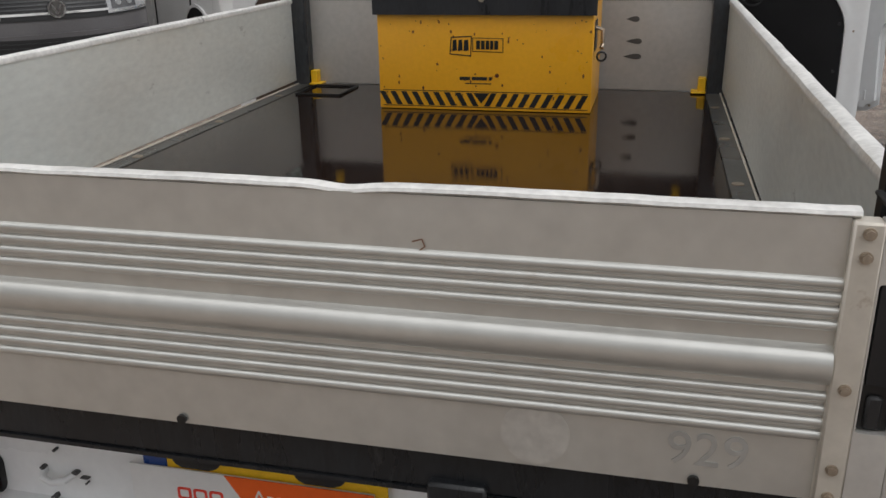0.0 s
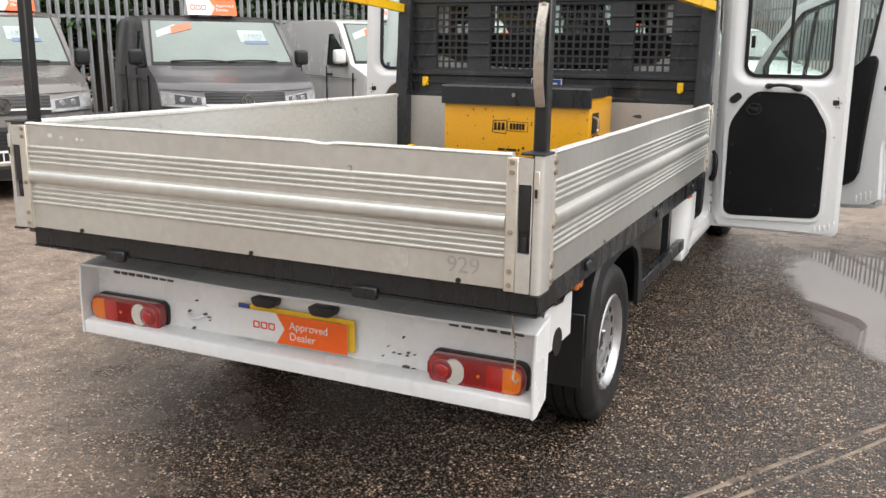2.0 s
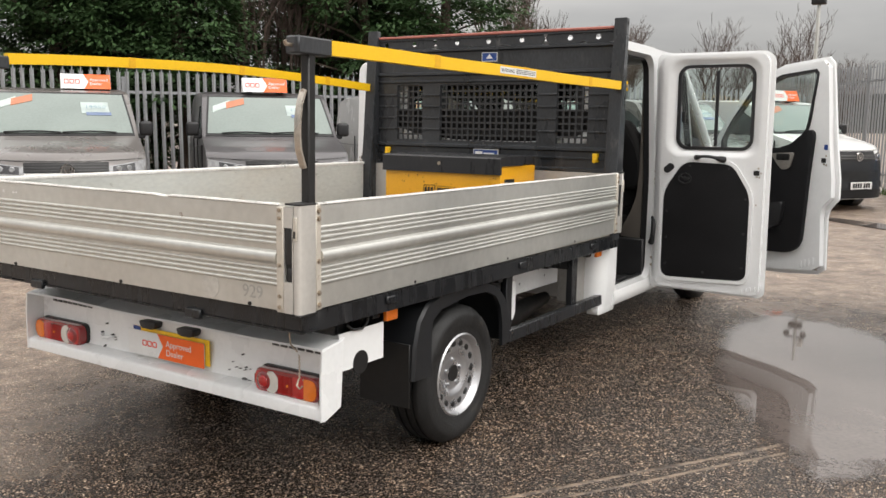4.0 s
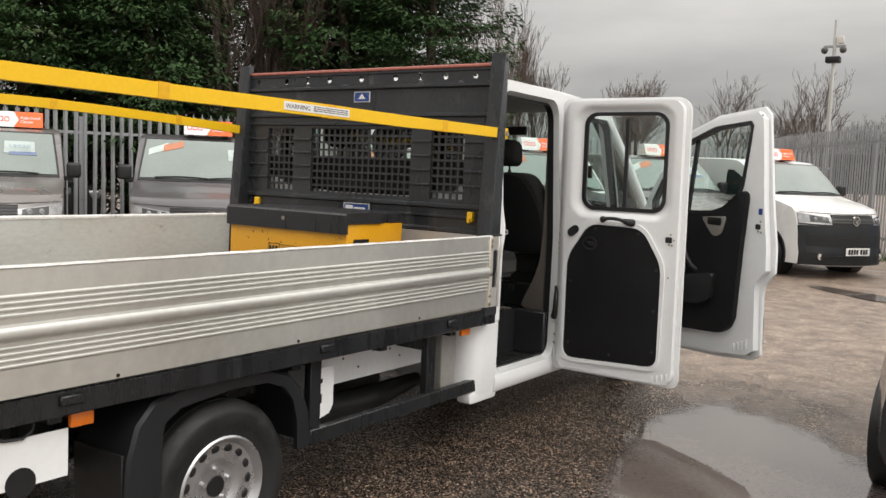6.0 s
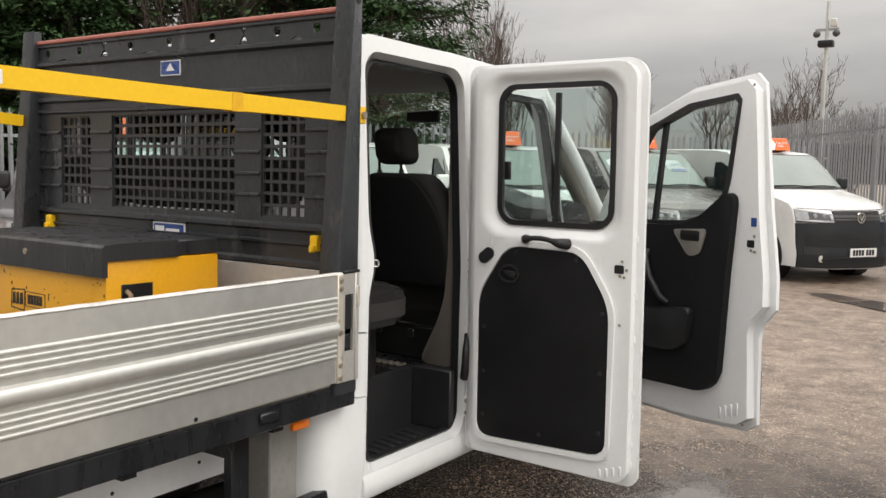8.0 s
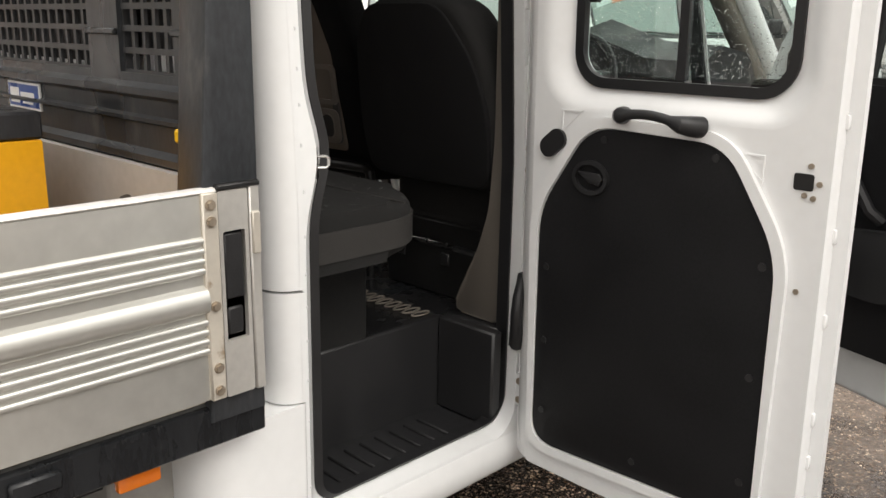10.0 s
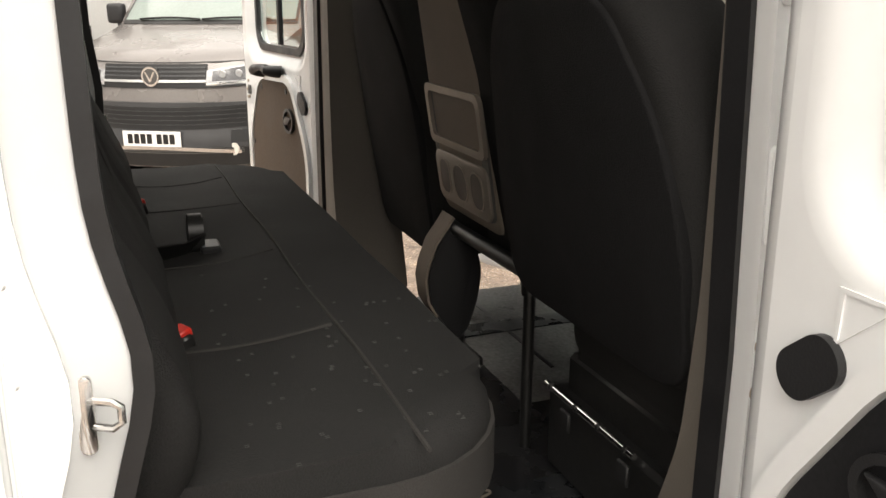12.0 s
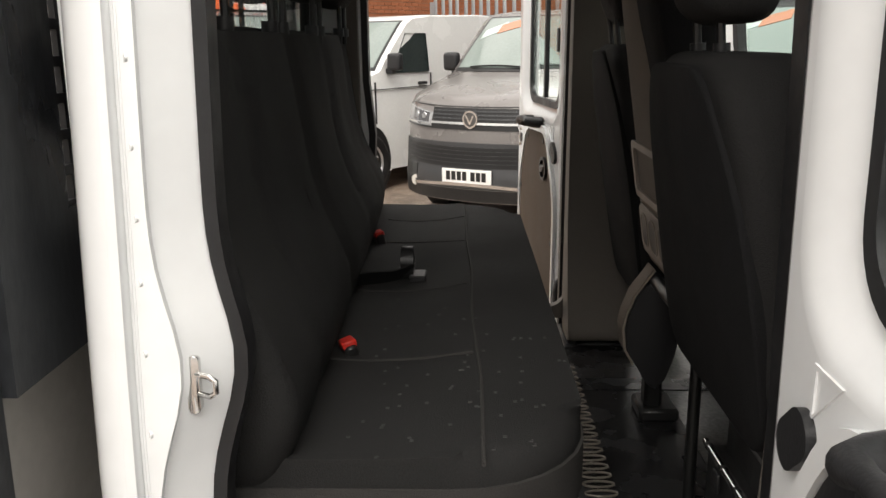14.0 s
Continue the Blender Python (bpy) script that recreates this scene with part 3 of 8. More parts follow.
def wheel(name, parent, centre, out, r_tyre=0.345, width=0.215, rim_r=0.215, steel=True):
    """A wheel whose outer face looks along out (+1 or -1 in x)."""
    c = Vector(centre)
    w = width
    hub = new(name)
    hub.parent, hub.location, hub.empty_display_size = parent, c, 0.1
    bm = bmesh.new()
    tread = [(r_tyre, -0.36), (r_tyre + 0.004, -0.33)]
    for g in (-0.22, 0.0, 0.22):
        tread += [(r_tyre + 0.005, g - 0.03), (r_tyre - 0.004, g - 0.022), (r_tyre - 0.004, g + 0.022), (r_tyre + 0.005, g + 0.03)]
    tread += [(r_tyre + 0.004, 0.33), (r_tyre, 0.36)]
    prof = [(rim_r - 0.012, -w * 0.46), (rim_r + 0.02, -w * 0.5), (r_tyre - 0.045, -w * 0.52), (r_tyre - 0.012, -w * 0.45)] + [(r, w * h) for r, h in tread] + [
            (r_tyre - 0.012, w * 0.45), (r_tyre - 0.030, w * 0.50), (r_tyre - 0.034, w * 0.515), (r_tyre - 0.050, w * 0.52), (rim_r + 0.045, w * 0.522), (rim_r + 0.040, w * 0.505), (rim_r + 0.02, w * 0.5), (rim_r - 0.012, w * 0.44)]
    if out < 0:
        prof = [(r, -h) for r, h in prof]
    lathe(bm, prof, (0, 0, 0), "x", 56)
    part("tyre", bm, TYRE, hub, "worn black tyre")
    bm = bmesh.new()
    s = out * w
    lathe(bm, [(rim_r + 0.004, s * 0.47), (rim_r - 0.004, s * 0.50), (rim_r - 0.014, s * 0.47), (rim_r - 0.021, s * 0.40), (rim_r - 0.028, s * 0.355), (rim_r - 0.036, s * 0.345), (0.150, s * 0.325),
               (0.128, s * 0.345), (0.108, s * 0.335), (0.090, s * 0.275), (0.078, s * 0.255), (0.03, s * 0.255), (0.0005, s * 0.255)], (0, 0, 0), "x", 48)
    part("rim", bm, RIM, hub, "silver painted steel rim")
    rh = rim_r - 0.050
    for k in range(15):
        a = 2 * math.pi * k / 15
        y, z = rh * math.cos(a), rh * math.sin(a)
        bm = bmesh.new()
        bmesh.ops.create_uvsphere(bm, u_segments=12, v_segments=6, radius=1, matrix=Matrix.LocRotScale((s * 0.328, y, z), Euler((a, 0, 0)), (0.006, 0.0175, 0.0215)))
        part("hole", bm, BLACK_P, hub)
    for k in range(5):
        a = 2 * math.pi * k / 5 + 0.3
        part("wheel_nut", cyl(bmesh.new(), (s * 0.25, 0.066 * math.cos(a), 0.066 * math.sin(a)), (s * 0.315, 0.066 * math.cos(a), 0.066 * math.sin(a)), 0.011, 6), RIM, hub)
    bm = cyl(bmesh.new(), (s * 0.25, 0, 0), (s * 0.285, 0, 0), 0.042, 24)
    part("hub_cap", bm, BLACK_P, hub)
    return hub

# ---- ground ----
def rise(y):
    """The yard climbs a little towards its far end."""
    return 0.010 * min(10.0, max(0.0, y - 7.0))


bm = bmesh.new()
lines = [[bm.verts.new((x, y, rise(y))) for x in (-400, -100, -20, 0, 20, 100, 400)] for y in (-400, -100, -20, 0, 7, 9, 11, 13, 15, 17, 30, 100, 400)]
for la, lb_ in zip(lines, lines[1:]):
    for i in range(6):
        bm.faces.new((la[i], la[i + 1], lb_[i + 1], lb_[i]))
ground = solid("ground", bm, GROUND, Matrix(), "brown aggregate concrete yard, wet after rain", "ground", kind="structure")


def puddle(cx, cy, rx, ry, turn, seed, label, level=0.0, lobe=0.0, lobe_at=0.0):
    rng = random.Random(seed)
    ph = [rng.uniform(0, 6.28) for _ in range(9)]
    verts, faces, depth = [], [], []
    n = 160
    rings = (0.0, 0.35, 0.6, 0.8, 0.92, 1.06)
    for q in rings[1:]:
        for k in range(n):
            a = 2 * math.pi * k / n
            w = 1 + sum(0.30 / (j + 2) * math.sin((j + 2) * a + ph[j]) * 0.5 for j in range(8)) + lobe * math.exp(-((a - lobe_at) / 0.30) ** 2)
            verts.append((rx * w * q * math.cos(a), ry * w * q * math.sin(a), 0.004))
            depth.append(max(0.0, (1.06 - q) / 0.40))
    verts.append((0, 0, 0.004))
    depth.append(1.6)
    for r in range(len(rings) - 2):
        for k in range(n):
            j = (k + 1) % n
            faces.append((r * n + k, r * n + j, (r + 1) * n + j, (r + 1) * n + k))
    faces += [(len(verts) - 1, k, (k + 1) % n) for k in range(n)]
    me = bpy.data.meshes.new("puddle")
    me.from_pydata(verts, [], faces)
    me.materials.append(WATER)
    att = me.attributes.new("depth", "FLOAT", "POINT")
    att.data.foreach_set("value", depth)
    me.update()
    ob = new("puddle", me)
    ob.matrix_world = pose(cx, cy, level, 0, 0, turn)
    return tagged(ob, label, "puddle", "puddles in the yard", "structure")


puddle(2.42, 3.55, 0.72, 1.80, 14, 4, "large shallow rainwater puddle beside the open doors", lobe=0.28, lobe_at=2.0)
puddle(1.5, 12.6, 0.9, 0.30, -35, 12, "shallow puddle before the parked van", rise(12.95))

# a joint in the concrete: two worn pale lips with a dark gap between
JOINT = material("worn_joint_lip", (0.22, 0.165, 0.12), 0.45, 0.0, 0.4, 3, 60, 0.4, 0.15, (0.06, 0.045, 0.034), 0.46, 7)


def joint_strip(off, half, mat, z, seed):
    bm = bmesh.new()
    loops = []
    for k in range(121):
        s = -9 + 18 * k / 120
        c = Vector((1.666, 1.034, 0)) + ROW * s + FWD * (off + 0.012 * noise.noise((s * 1.7, seed, 0)))
        w = half * (1 + 0.6 * noise.noise((s * 4.1, seed, 5)))
        loops.append([c - FWD * w + Vector((0, 0, -0.004)), c - FWD * w * 0.5 + Vector((0, 0, z)), c + FWD * w * 0.5 + Vector((0, 0, z)), c + FWD * w + Vector((0, 0, -0.004))])
    return solid("ground_joint", loft(bm, loops), mat, Matrix(), "worn concrete joint line across the yard", "ground joint", kind="structure")


joint_strip(0.0, 0.016, JOINT, 0.003, 2)
joint_strip(0.09, 0.012, JOINT, 0.003, 5)

# ---- the dropside truck: everything on it leans 0.77 degrees nose down ----
T = pose(0, -0.0165, 0, -0.768, 0, 0)
truck = thing("dropside_truck", T, "white crew-cab dropside truck with aluminium sides and open doors", "truck")


def lower_child(name, parent):
    o = new(name)
    o.parent, o.empty_display_size = parent, 0.1
    return o


# profile of the ribbed boards: (height from 0 to 0.40, outward bulge)
def board_profile():
    pts = [(0.0, 0.0)]

    def ribs(z0):
        out = []
        for k in range(4):
            z = z0 + k * 0.0185
            out += [(z, 0.0), (z + 0.0022, 0.0048), (z + 0.005, 0.0064), (z + 0.010, 0.0064), (z + 0.0128, 0.0048), (z + 0.015, 0.0)]
        return out
    pts += ribs(0.090)
    pts.append((0.170, 0.0))
    for k in range(11):
        a = math.pi * k / 10
        pts.append((0.196 - 0.024 * math.cos(a), 0.004 + 0.015 * math.sin(a)))
    pts.append((0.224, -0.001))
    pts += ribs(0.243)
    pts.append((0.388, 0.0))
    return pts


PROFILE = board_profile()


def board(bm, length, thick=0.024):
    """A ribbed board from u=0 to length, base at z=0, outer face at d=0 (bulges towards -d), inner at +thick."""
    loops = []
    n = 60
    for i in range(n + 1):
        u = length * i / n
        lp = [Vector((u, -b, z)) for z, b in PROFILE] + [Vector((u, thick, 0.388)), Vector((u, thick, 0.0))]
        loops.append(lp)
    return loft(bm, loops)


def cap_rail(bm, length, dent=None, seed=1):
    """The worn top edge of a board."""
    n = 150
    loops = []
    for i in range(n + 1):
        u = length * i / n
        dz = 0.0016 * noise.noise((u * 3.0, seed, 0)) + 0.0010 * noise.noise((u * 17.0, seed, 3))
        dy = 0.0015 * noise.noise((u * 5.0, seed, 7))
        if dent:
            d = (u - dent) / 0.035
            dz -= 0.007 * math.exp(-d * d)
            dy += 0.006 * math.exp(-d * d) - 0.004 * math.exp(-((u - dent - 0.06) / 0.03) ** 2)
        loops.append([Vector((u, dy + a, 0.382 + dz * (1 if b > 0.004 else 0.3) + b)) for a, b in ((-0.001, 0.0075), (-0.0042, 0.0105), (-0.002, 0.0150), (0.008, 0.0175), (0.018, 0.0165), (0.027, 0.012), (0.030, 0.004), (0.029, -0.004))])
    return loft(bm, loops)


def bolt(parent, p, d, r=0.0075):
    p, d = Vector(p), Vector(d)
    bm = cyl(bmesh.new(), p, p + d * 0.003, r * 1.35, 12)
    cyl(bm, p + d * 0.003, p + d * 0.007, r, 6)
    return part("bolt", bm, STEEL, parent)


BED_Z, BED_TOP = 0.898, 1.297


def move(bm, m):
    bmesh.ops.transform(bm, matrix=m, verts=bm.verts)
    return bm


# tailgate
tailgate = lower_child("tailgate", truck)
part("panel", move(board(bmesh.new(), 1.925), pose(-0.9625, 0.004, BED_Z)), ALU, tailgate, "ribbed anodised aluminium tailgate panel")
part("top_edge", move(cap_rail(bmesh.new(), 1.945, dent=1.31, seed=2), pose(-0.9725, 0.004, BED_Z)), ALU_EDGE, tailgate, "worn and dented bright top edge")
for sx in (-1, 1):
    part("end_strip", boxes((sx * 0.9625, sx * 0.998, -0.010, 0.02, BED_Z - 0.004, 1.285), bevel=0.003), STRIP, tailgate, "riveted end strip")
    for z in (1.272, 1.243, 1.07, 0.955, 0.914):
        bolt(tailgate, (sx * 0.980, -0.010, z), (0, -1, 0), 0.0058)
    bm = bmesh.new()
    ring(bm, rrect(min(sx * 0.998, sx * 1.042), max(sx * 0.998, sx * 1.042), BED_Z - 0.004, 1.285, 0.002, 2), rrect(min(sx * 1.0, sx * 1.039), max(sx * 1.0, sx * 1.039), 1.010, 1.210, 0.004, 2), -0.008, 0.02)
    part("latch_plate", bm, ALU_CAP, tailgate, "cast aluminium latch plate")
    latch = part("latch", boxes((sx * 1.0, sx * 1.039, 0.004, 0.016, 1.010, 1.210), bevel=0.002), BLACK_P, tailgate, "black recessed latch")
    bm = bmesh.new()
    plate(bm, rrect(min(sx * 1.003, sx * 1.036), max(sx * 1.003, sx * 1.036), 1.075, 1.210, 0.004, 2), -0.006, 0.006, "y", 0.003)
    part("latch_lever", bm, PLASTIC, latch)
    bm = boxes((sx * 1.009, sx * 1.029, -0.003, 0.006, 1.012, 1.06), bevel=0.004)
    part("latch_catch", bm, PLASTIC, latch)
for x, z in ((0.815, 0.918), (0.054, 0.918), (-0.72, 0.918)):
    part("hole", cyl(bmesh.new(), (x, -0.001, z - 0.012), (x, 0.006, z - 0.012), 0.008, 10), BLACK_P, tailgate)
text("lettering", "929", 0.072, GREY_S, tailgate, facing(0.775, 0.0030, 0.930), "faint grey painted numerals", 0.0006)
bm = cyl(bmesh.new(), (0.60, 0.0036, 0.950), (0.60, 0.0025, 0.950), 0.048, 32)
part("round_mark", bm, material("pale_round_mark", (0.655, 0.652, 0.618), 0.40, 0.68), tailgate, "pale round mark where a sticker was")
for x, z, s in ((-0.86, 1.245, 0.02), (-0.80, 1.242, 0.014), (-0.72, 1.240, 0.012), (-0.695, 1.240, 0.012)):
    part("sticker_scrap", boxes((x, x + s, 0.0025, 0.0036, z, z + s * 0.7)), WHITE_S, tailgate, "torn white sticker scrap")
tube(bm := bmesh.new(), [(0.432, 0.0025, 1.222), (0.445, 0.0022, 1.226), (0.449, 0.0022, 1.216), (0.438, 0.0022, 1.207), (0.452, 0.0022, 1.206)], 0.0010, 5)
part("rust_mark", bm, material("rust_mark", (0.16, 0.07, 0.03), 0.8), tailgate, "small rust-brown mark")


# side boards with rear and front end castings
def side_board(sx):
    sb = lower_child("side_board", truck)
    x = sx * 1.062
    turn = pose(x, 0.118, BED_Z, 0, 0, 90) if sx > 0 else pose(x, 3.083, BED_Z, 0, 0, -90)
    part("panel", move(board(bmesh.new(), 2.965), turn), ALU, sb, "ribbed anodised aluminium side panel")
    part("inner_face", boxes((sx * 1.0355, sx * 1.037, 0.12, 3.08, BED_Z + 0.004, 1.279)), ALU_IN, sb, "scuffed inner face")
    part("top_edge", move(cap_rail(bmesh.new(), 3.007, seed=4 + sx), pose(x - sx * 0.0, 0.106, BED_Z, 0, 0, 90) if sx > 0 else pose(x, 3.113, BED_Z, 0, 0, -90)), ALU_EDGE, sb, "worn bright top edge")
    for y in (0.104, 3.098):
        part("end_strip", boxes((x - sx * 0.02, x + sx * 0.008, y - 0.016, y + 0.016, BED_Z - 0.003, 1.290), bevel=0.003), STRIP, sb, "riveted end strip")
        for z in (1.268, 1.238, 1.08, 0.960, 0.915):
            bolt(sb, (x + sx * 0.008, y, z), (sx, 0, 0))
    bm = bmesh.new()
    ring(bm, rrect(3.1145, 3.176, BED_Z - 0.003, 1.290, 0.004, 2), rrect(3.122, 3.168, 1.005, 1.215, 0.004, 2), x - sx * 0.02, x + sx * 0.006, "x")
    part("latch_plate", bm, ALU_CAP, sb, "cast aluminium latch plate")
    latch = part("latch", boxes((x - sx * 0.015, x - sx * 0.006, 3.122, 3.168, 1.005, 1.215)), BLACK_P, sb, "black recessed latch")
    part("latch_lever", boxes((x - sx * 0.008, x + sx * 0.003, 3.125, 3.165, 1.085, 1.210), bevel=0.003), PLASTIC, latch)
    part("latch_catch", boxes((x - sx * 0.008, x + sx * 0.001, 3.128, 3.162, 1.014, 1.068), bevel=0.004), PLASTIC, latch)
    part("hinge_post", boxes((x - sx * 0.02, x + sx * 0.008, 3.179, 3.201, BED_Z - 0.006, 1.296), bevel=0.003), ALU_CAP, sb)
    part("keeper", boxes((x + sx * 0.006, x + sx * 0.014, 3.181, 3.198, 1.165, 1.245), bevel=0.002), STRIP, sb)
    part("cap", boxes((x - sx * 0.022, x + sx * 0.010, 3.114, 3.203, 1.291, 1.302), bevel=0.003), BLACK_P, sb)
    for y in (0.75, 1.6, 2.45):
        part("hole", cyl(bmesh.new(), (x - sx * 0.001, y, 0.908), (x + sx * 0.002, y, 0.908), 0.007, 10), BLACK_P, sb)
    sb.rotation_euler = (radians(0.30), 0, 0)
    sb.location = (0, 0.006, 0)
    return sb


side_board(1)
side_board(-1)

# rear corner posts
for sx in (-1, 1):
    cp = lower_child("corner_post", truck)
    bm = bmesh.new()
    plate(bm, rrect(min(sx * 1.044, sx * 1.072), max(sx * 1.044, sx * 1.072), -0.004, 0.086, (0.002, 0.016, 0.002, 0.002) if sx > 0 else (0.016, 0.002, 0.002, 0.002), 5), BED_Z - 0.006, 1.292, "z")
    part("pillar", bm, ALU_CAP, cp, "pale aluminium corner pillar")
    part("keeper", boxes((sx * 1.046, sx * 1.062, -0.011, -0.003, 1.165, 1.250), bevel=0.002), STRIP, cp)
    part("slot", boxes((sx * 1.050, sx * 1.058, -0.013, -0.009, 1.175, 1.20)), BLACK_P, cp)
    part("cap", boxes((sx * 1.002, sx * 1.074, -0.006, 0.088, 1.292, 1.299), bevel=0.002), BLACK_P, cp, "black plastic corner cap")
    part("foot", boxes((sx * 1.03, sx * 1.074, -0.006, 0.09, BED_Z - 0.016, BED_Z - 0.007), bevel=0.002), BLACK_P, cp)
    post = part("upright", boxes((sx * 1.010, sx * 1.050, 0.072, 0.112, 0.92, 1.85), bevel=0.005), BLACK_P, cp, "black square steel upright")
    part("head_block", boxes((sx * 0.998, sx * 1.064, 0.005, 0.190, 1.829, 1.891), bevel=0.006), HEAD, cp, "dark steel block at the top of the upright")
    part("locking_pin", tube(bmesh.new(), [(sx * 1.03, 0.006, 1.858), (sx * 1.03, -0.024, 1.858), (sx * 1.03, -0.029, 1.871)], 0.007, 8), STEEL, cp)
    if sx > 0:
        bm = bmesh.new()
        strap(bm, [(1.030, 0.066, 1.705), (1.030, 0.060, 1.688), (1.030, 0.046, 1.655), (1.030, 0.037, 1.60), (1.030, 0.035, 1.54), (1.030, 0.040, 1.49), (1.030, 0.054, 1.452), (1.030, 0.066, 1.425)], 0.027, 0.009, (1, 0, 0))
        part("grab_handle", bm, PIPE, cp, "worn bent steel grab handle")
        for z in (1.697, 1.435):
            bolt(cp, (1.030, 0.066, z), (0, -1, 0), 0.010)

# yellow ladder beams from the rear uprights to the headboard; the far one is bent upwards
def beam_z(sx, y):
    return 1.862 + 0.006 * y if sx > 0 else 1.870 + 0.004 * y + 0.052 * math.sin(math.pi * min(1.0, y / 3.22))


for sx in (-1, 1):
    lb = lower_child("ladder_beam", truck)
    bm = bmesh.new()
    loops = []
    for i in range(41):
        y = 0.190 + (3.225 - 0.190) * i / 40
        z = beam_z(sx, y) + 0.001 * math.sin(i * 0.4)
        loops.append([Vector((sx * 1.03 + a, y, z + b)) for a, b in ((-0.018, -0.027), (0.018, -0.027), (0.018, 0.027), (-0.018, 0.027))])
    part("beam", loft(bm, loops), YELLOW_B, lb, "yellow painted steel beam")
    for y in (0.9, 1.75, 2.6):
        part("joint_band", boxes((sx * 1.03 - 0.0195, sx * 1.03 + 0.0195, y, y + 0.045, beam_z(sx, y) - 0.029, beam_z(sx, y) + 0.029)), YELLOW_T, lb)
    if sx > 0:
        st = part("warning_label", boxes((1.0485, 1.0497, 1.490, 1.885, 1.856, 1.890)), WHITE_S, lb, "white warning label with dark print")
        text("lettering", "WARNING", 0.026, CAP_GREY, st, pose(1.0499, 1.500, 1.864, 90, 0, 90), "dark printed word", 0.0004, 0.14)
        bm = bmesh.new()
        rng = random.Random(3)
        for z in (1.880, 1.872, 1.864):
            y = 1.66
            while y < 1.86:
                w = rng.uniform(0.012, 0.03)
                box(bm, 1.0497, 1.0502, y, y + w, z, z + 0.004)
                y += w + 0.005
        part("print_bar", bm, CAP_GREY, st, "rows of small grey print")
    part("end_bracket", boxes((sx * 1.03 - 0.021, sx * 1.03 + 0.021, 3.205, 3.245, beam_z(sx, 3.22) - 0.031, beam_z(sx, 3.22) + 0.031), bevel=0.003), PLATE_Y, lb)
    part("end_bolt", cyl(bmesh.new(), (sx * 1.051, 3.228, beam_z(sx, 3.22)), (sx * 1.059, 3.228, beam_z(sx, 3.22)), 0.014, 8), STEEL, lb)

# bed floor
floor_b = lower_child("bed_floor", truck)
part("floor_panel", boxes((-0.962, 0.962, 0.03, 3.15, 0.872, 0.893)), PLY, floor_b, "wet dark brown phenolic plywood floor")
for sx in (-1, 1):
    part("edge_strip", boxes((sx * 0.965, sx * 1.034, 0.03, 3.16, 0.868, 0.896)), PLY_SIDE, floor_b, "worn grey edge strip")
    part("seam_bead", tube(bmesh.new(), [(sx * 1.030, 0.12, 0.899), (sx * 1.030, 3.1, 0.899)], 0.004, 6), STRIP, floor_b)
    for y in (0.35, 0.95, 1.55, 2.15, 2.75):
        part("lashing_eye", cyl(bmesh.new(), (sx * 0.99, y, 0.896), (sx * 0.99, y, 0.899), 0.018, 14), STEEL, floor_b)
bm = bmesh.new()
ring(bm, rrect(-0.93, -0.70, 2.80, 3.07, 0.006, 2), rrect(-0.918, -0.712, 2.812, 3.058, 0.004, 2), 0.894, 0.902, "z")
part("hatch_frame", bm, BLACK_P, floor_b, "black steel loop lying on the floor")
for x, y in ((0.42, 0.16), (0.62, 0.2), (0.80, 0.17), (-0.3, 0.3)):
    part("screw", cyl(bmesh.new(), (x, y, 0.893), (x, y, 0.8945), 0.013, 12), STEEL, floor_b)

# sub-frame under the bed
frame_b = lower_child("bed_frame", truck)
part("rear_rail", boxes((-1.0, 1.06, 0.025, 0.075, 0.822, 0.893), bevel=0.004), FRAME, frame_b, "wet black steel rear rail")
part("rear_flange", boxes((-1.0, 1.06, 0.02, 0.12, 0.816, 0.823)), FRAME, frame_b)
for sx in (-1, 1):
    part("side_rail", boxes((sx * 0.99, sx * 1.048, 0.078, 3.212, 0.808, 0.890), bevel=0.004), FRAME, frame_b, "wet black steel side rail")
    part("chassis_rail", boxes((sx * 0.36, sx * 0.44, 0.33, 6.1, 0.52, 0.76)), FRAME, frame_b)
    for y in (0.55, 1.75, 2.72):
        part("hinge_block", boxes((sx * 1.046, sx * 1.062, y, y + 0.085, 0.842, 0.876), bevel=0.005), FRAME, frame_b)
for x in (-0.62, 0.44):
    part("hinge_block", boxes((x, x + 0.09, 0.008, 0.03, 0.802, 0.842), bevel=0.005), FRAME, frame_b)
for y in (0.55, 1.05, 1.65, 2.25, 2.85):
    part("cross_member", boxes((-0.985, 0.985, y, y + 0.05, 0.77, 0.87)), FRAME, frame_b)
for sx in (-1, 1):
    part("outrigger", boxes((sx * 0.45, sx * 0.95, 0.34, 0.39, 0.70, 0.82)), FRAME, frame_b)

# rear bumper panel
bumper = lower_child("rear_bumper", truck)


def bump_loop(x):
    """A channel open to the rear: a dished top flange, the face and a deeper lip below, all a little buckled."""
    w = 0.005 * noise.noise((x * 2.2, 5, 0))
    sag = 0.030 * max(0.0, 1 - ((x - 0.12) / 0.75) ** 2)
    top = 0.710 - 0.30 * sag + w
    hit = 0.010 * math.exp(-((x - 0.545) / 0.012) ** 2)
    return [Vector((x, y, z)) for y, z in ((0.345, 0.735), (0.330, 0.728), (0.255, top + 0.010), (0.206 + sag * 0.4, top), (0.204 + sag * 0.4, top - 0.009), (0.212 + sag * 0.4, top - 0.010), (0.286 + w, top - 0.004), (0.291 + w, 0.62),
                                           (0.288, 0.50), (0.283, 0.484), (0.215, 0.474), (0.204 + hit, 0.469), (0.200 + hit, 0.462), (0.200, 0.420), (0.208, 0.416), (0.228, 0.420), (0.300, 0.455), (0.304, 0.50), (0.308, 0.70), (0.350, 0.728))]


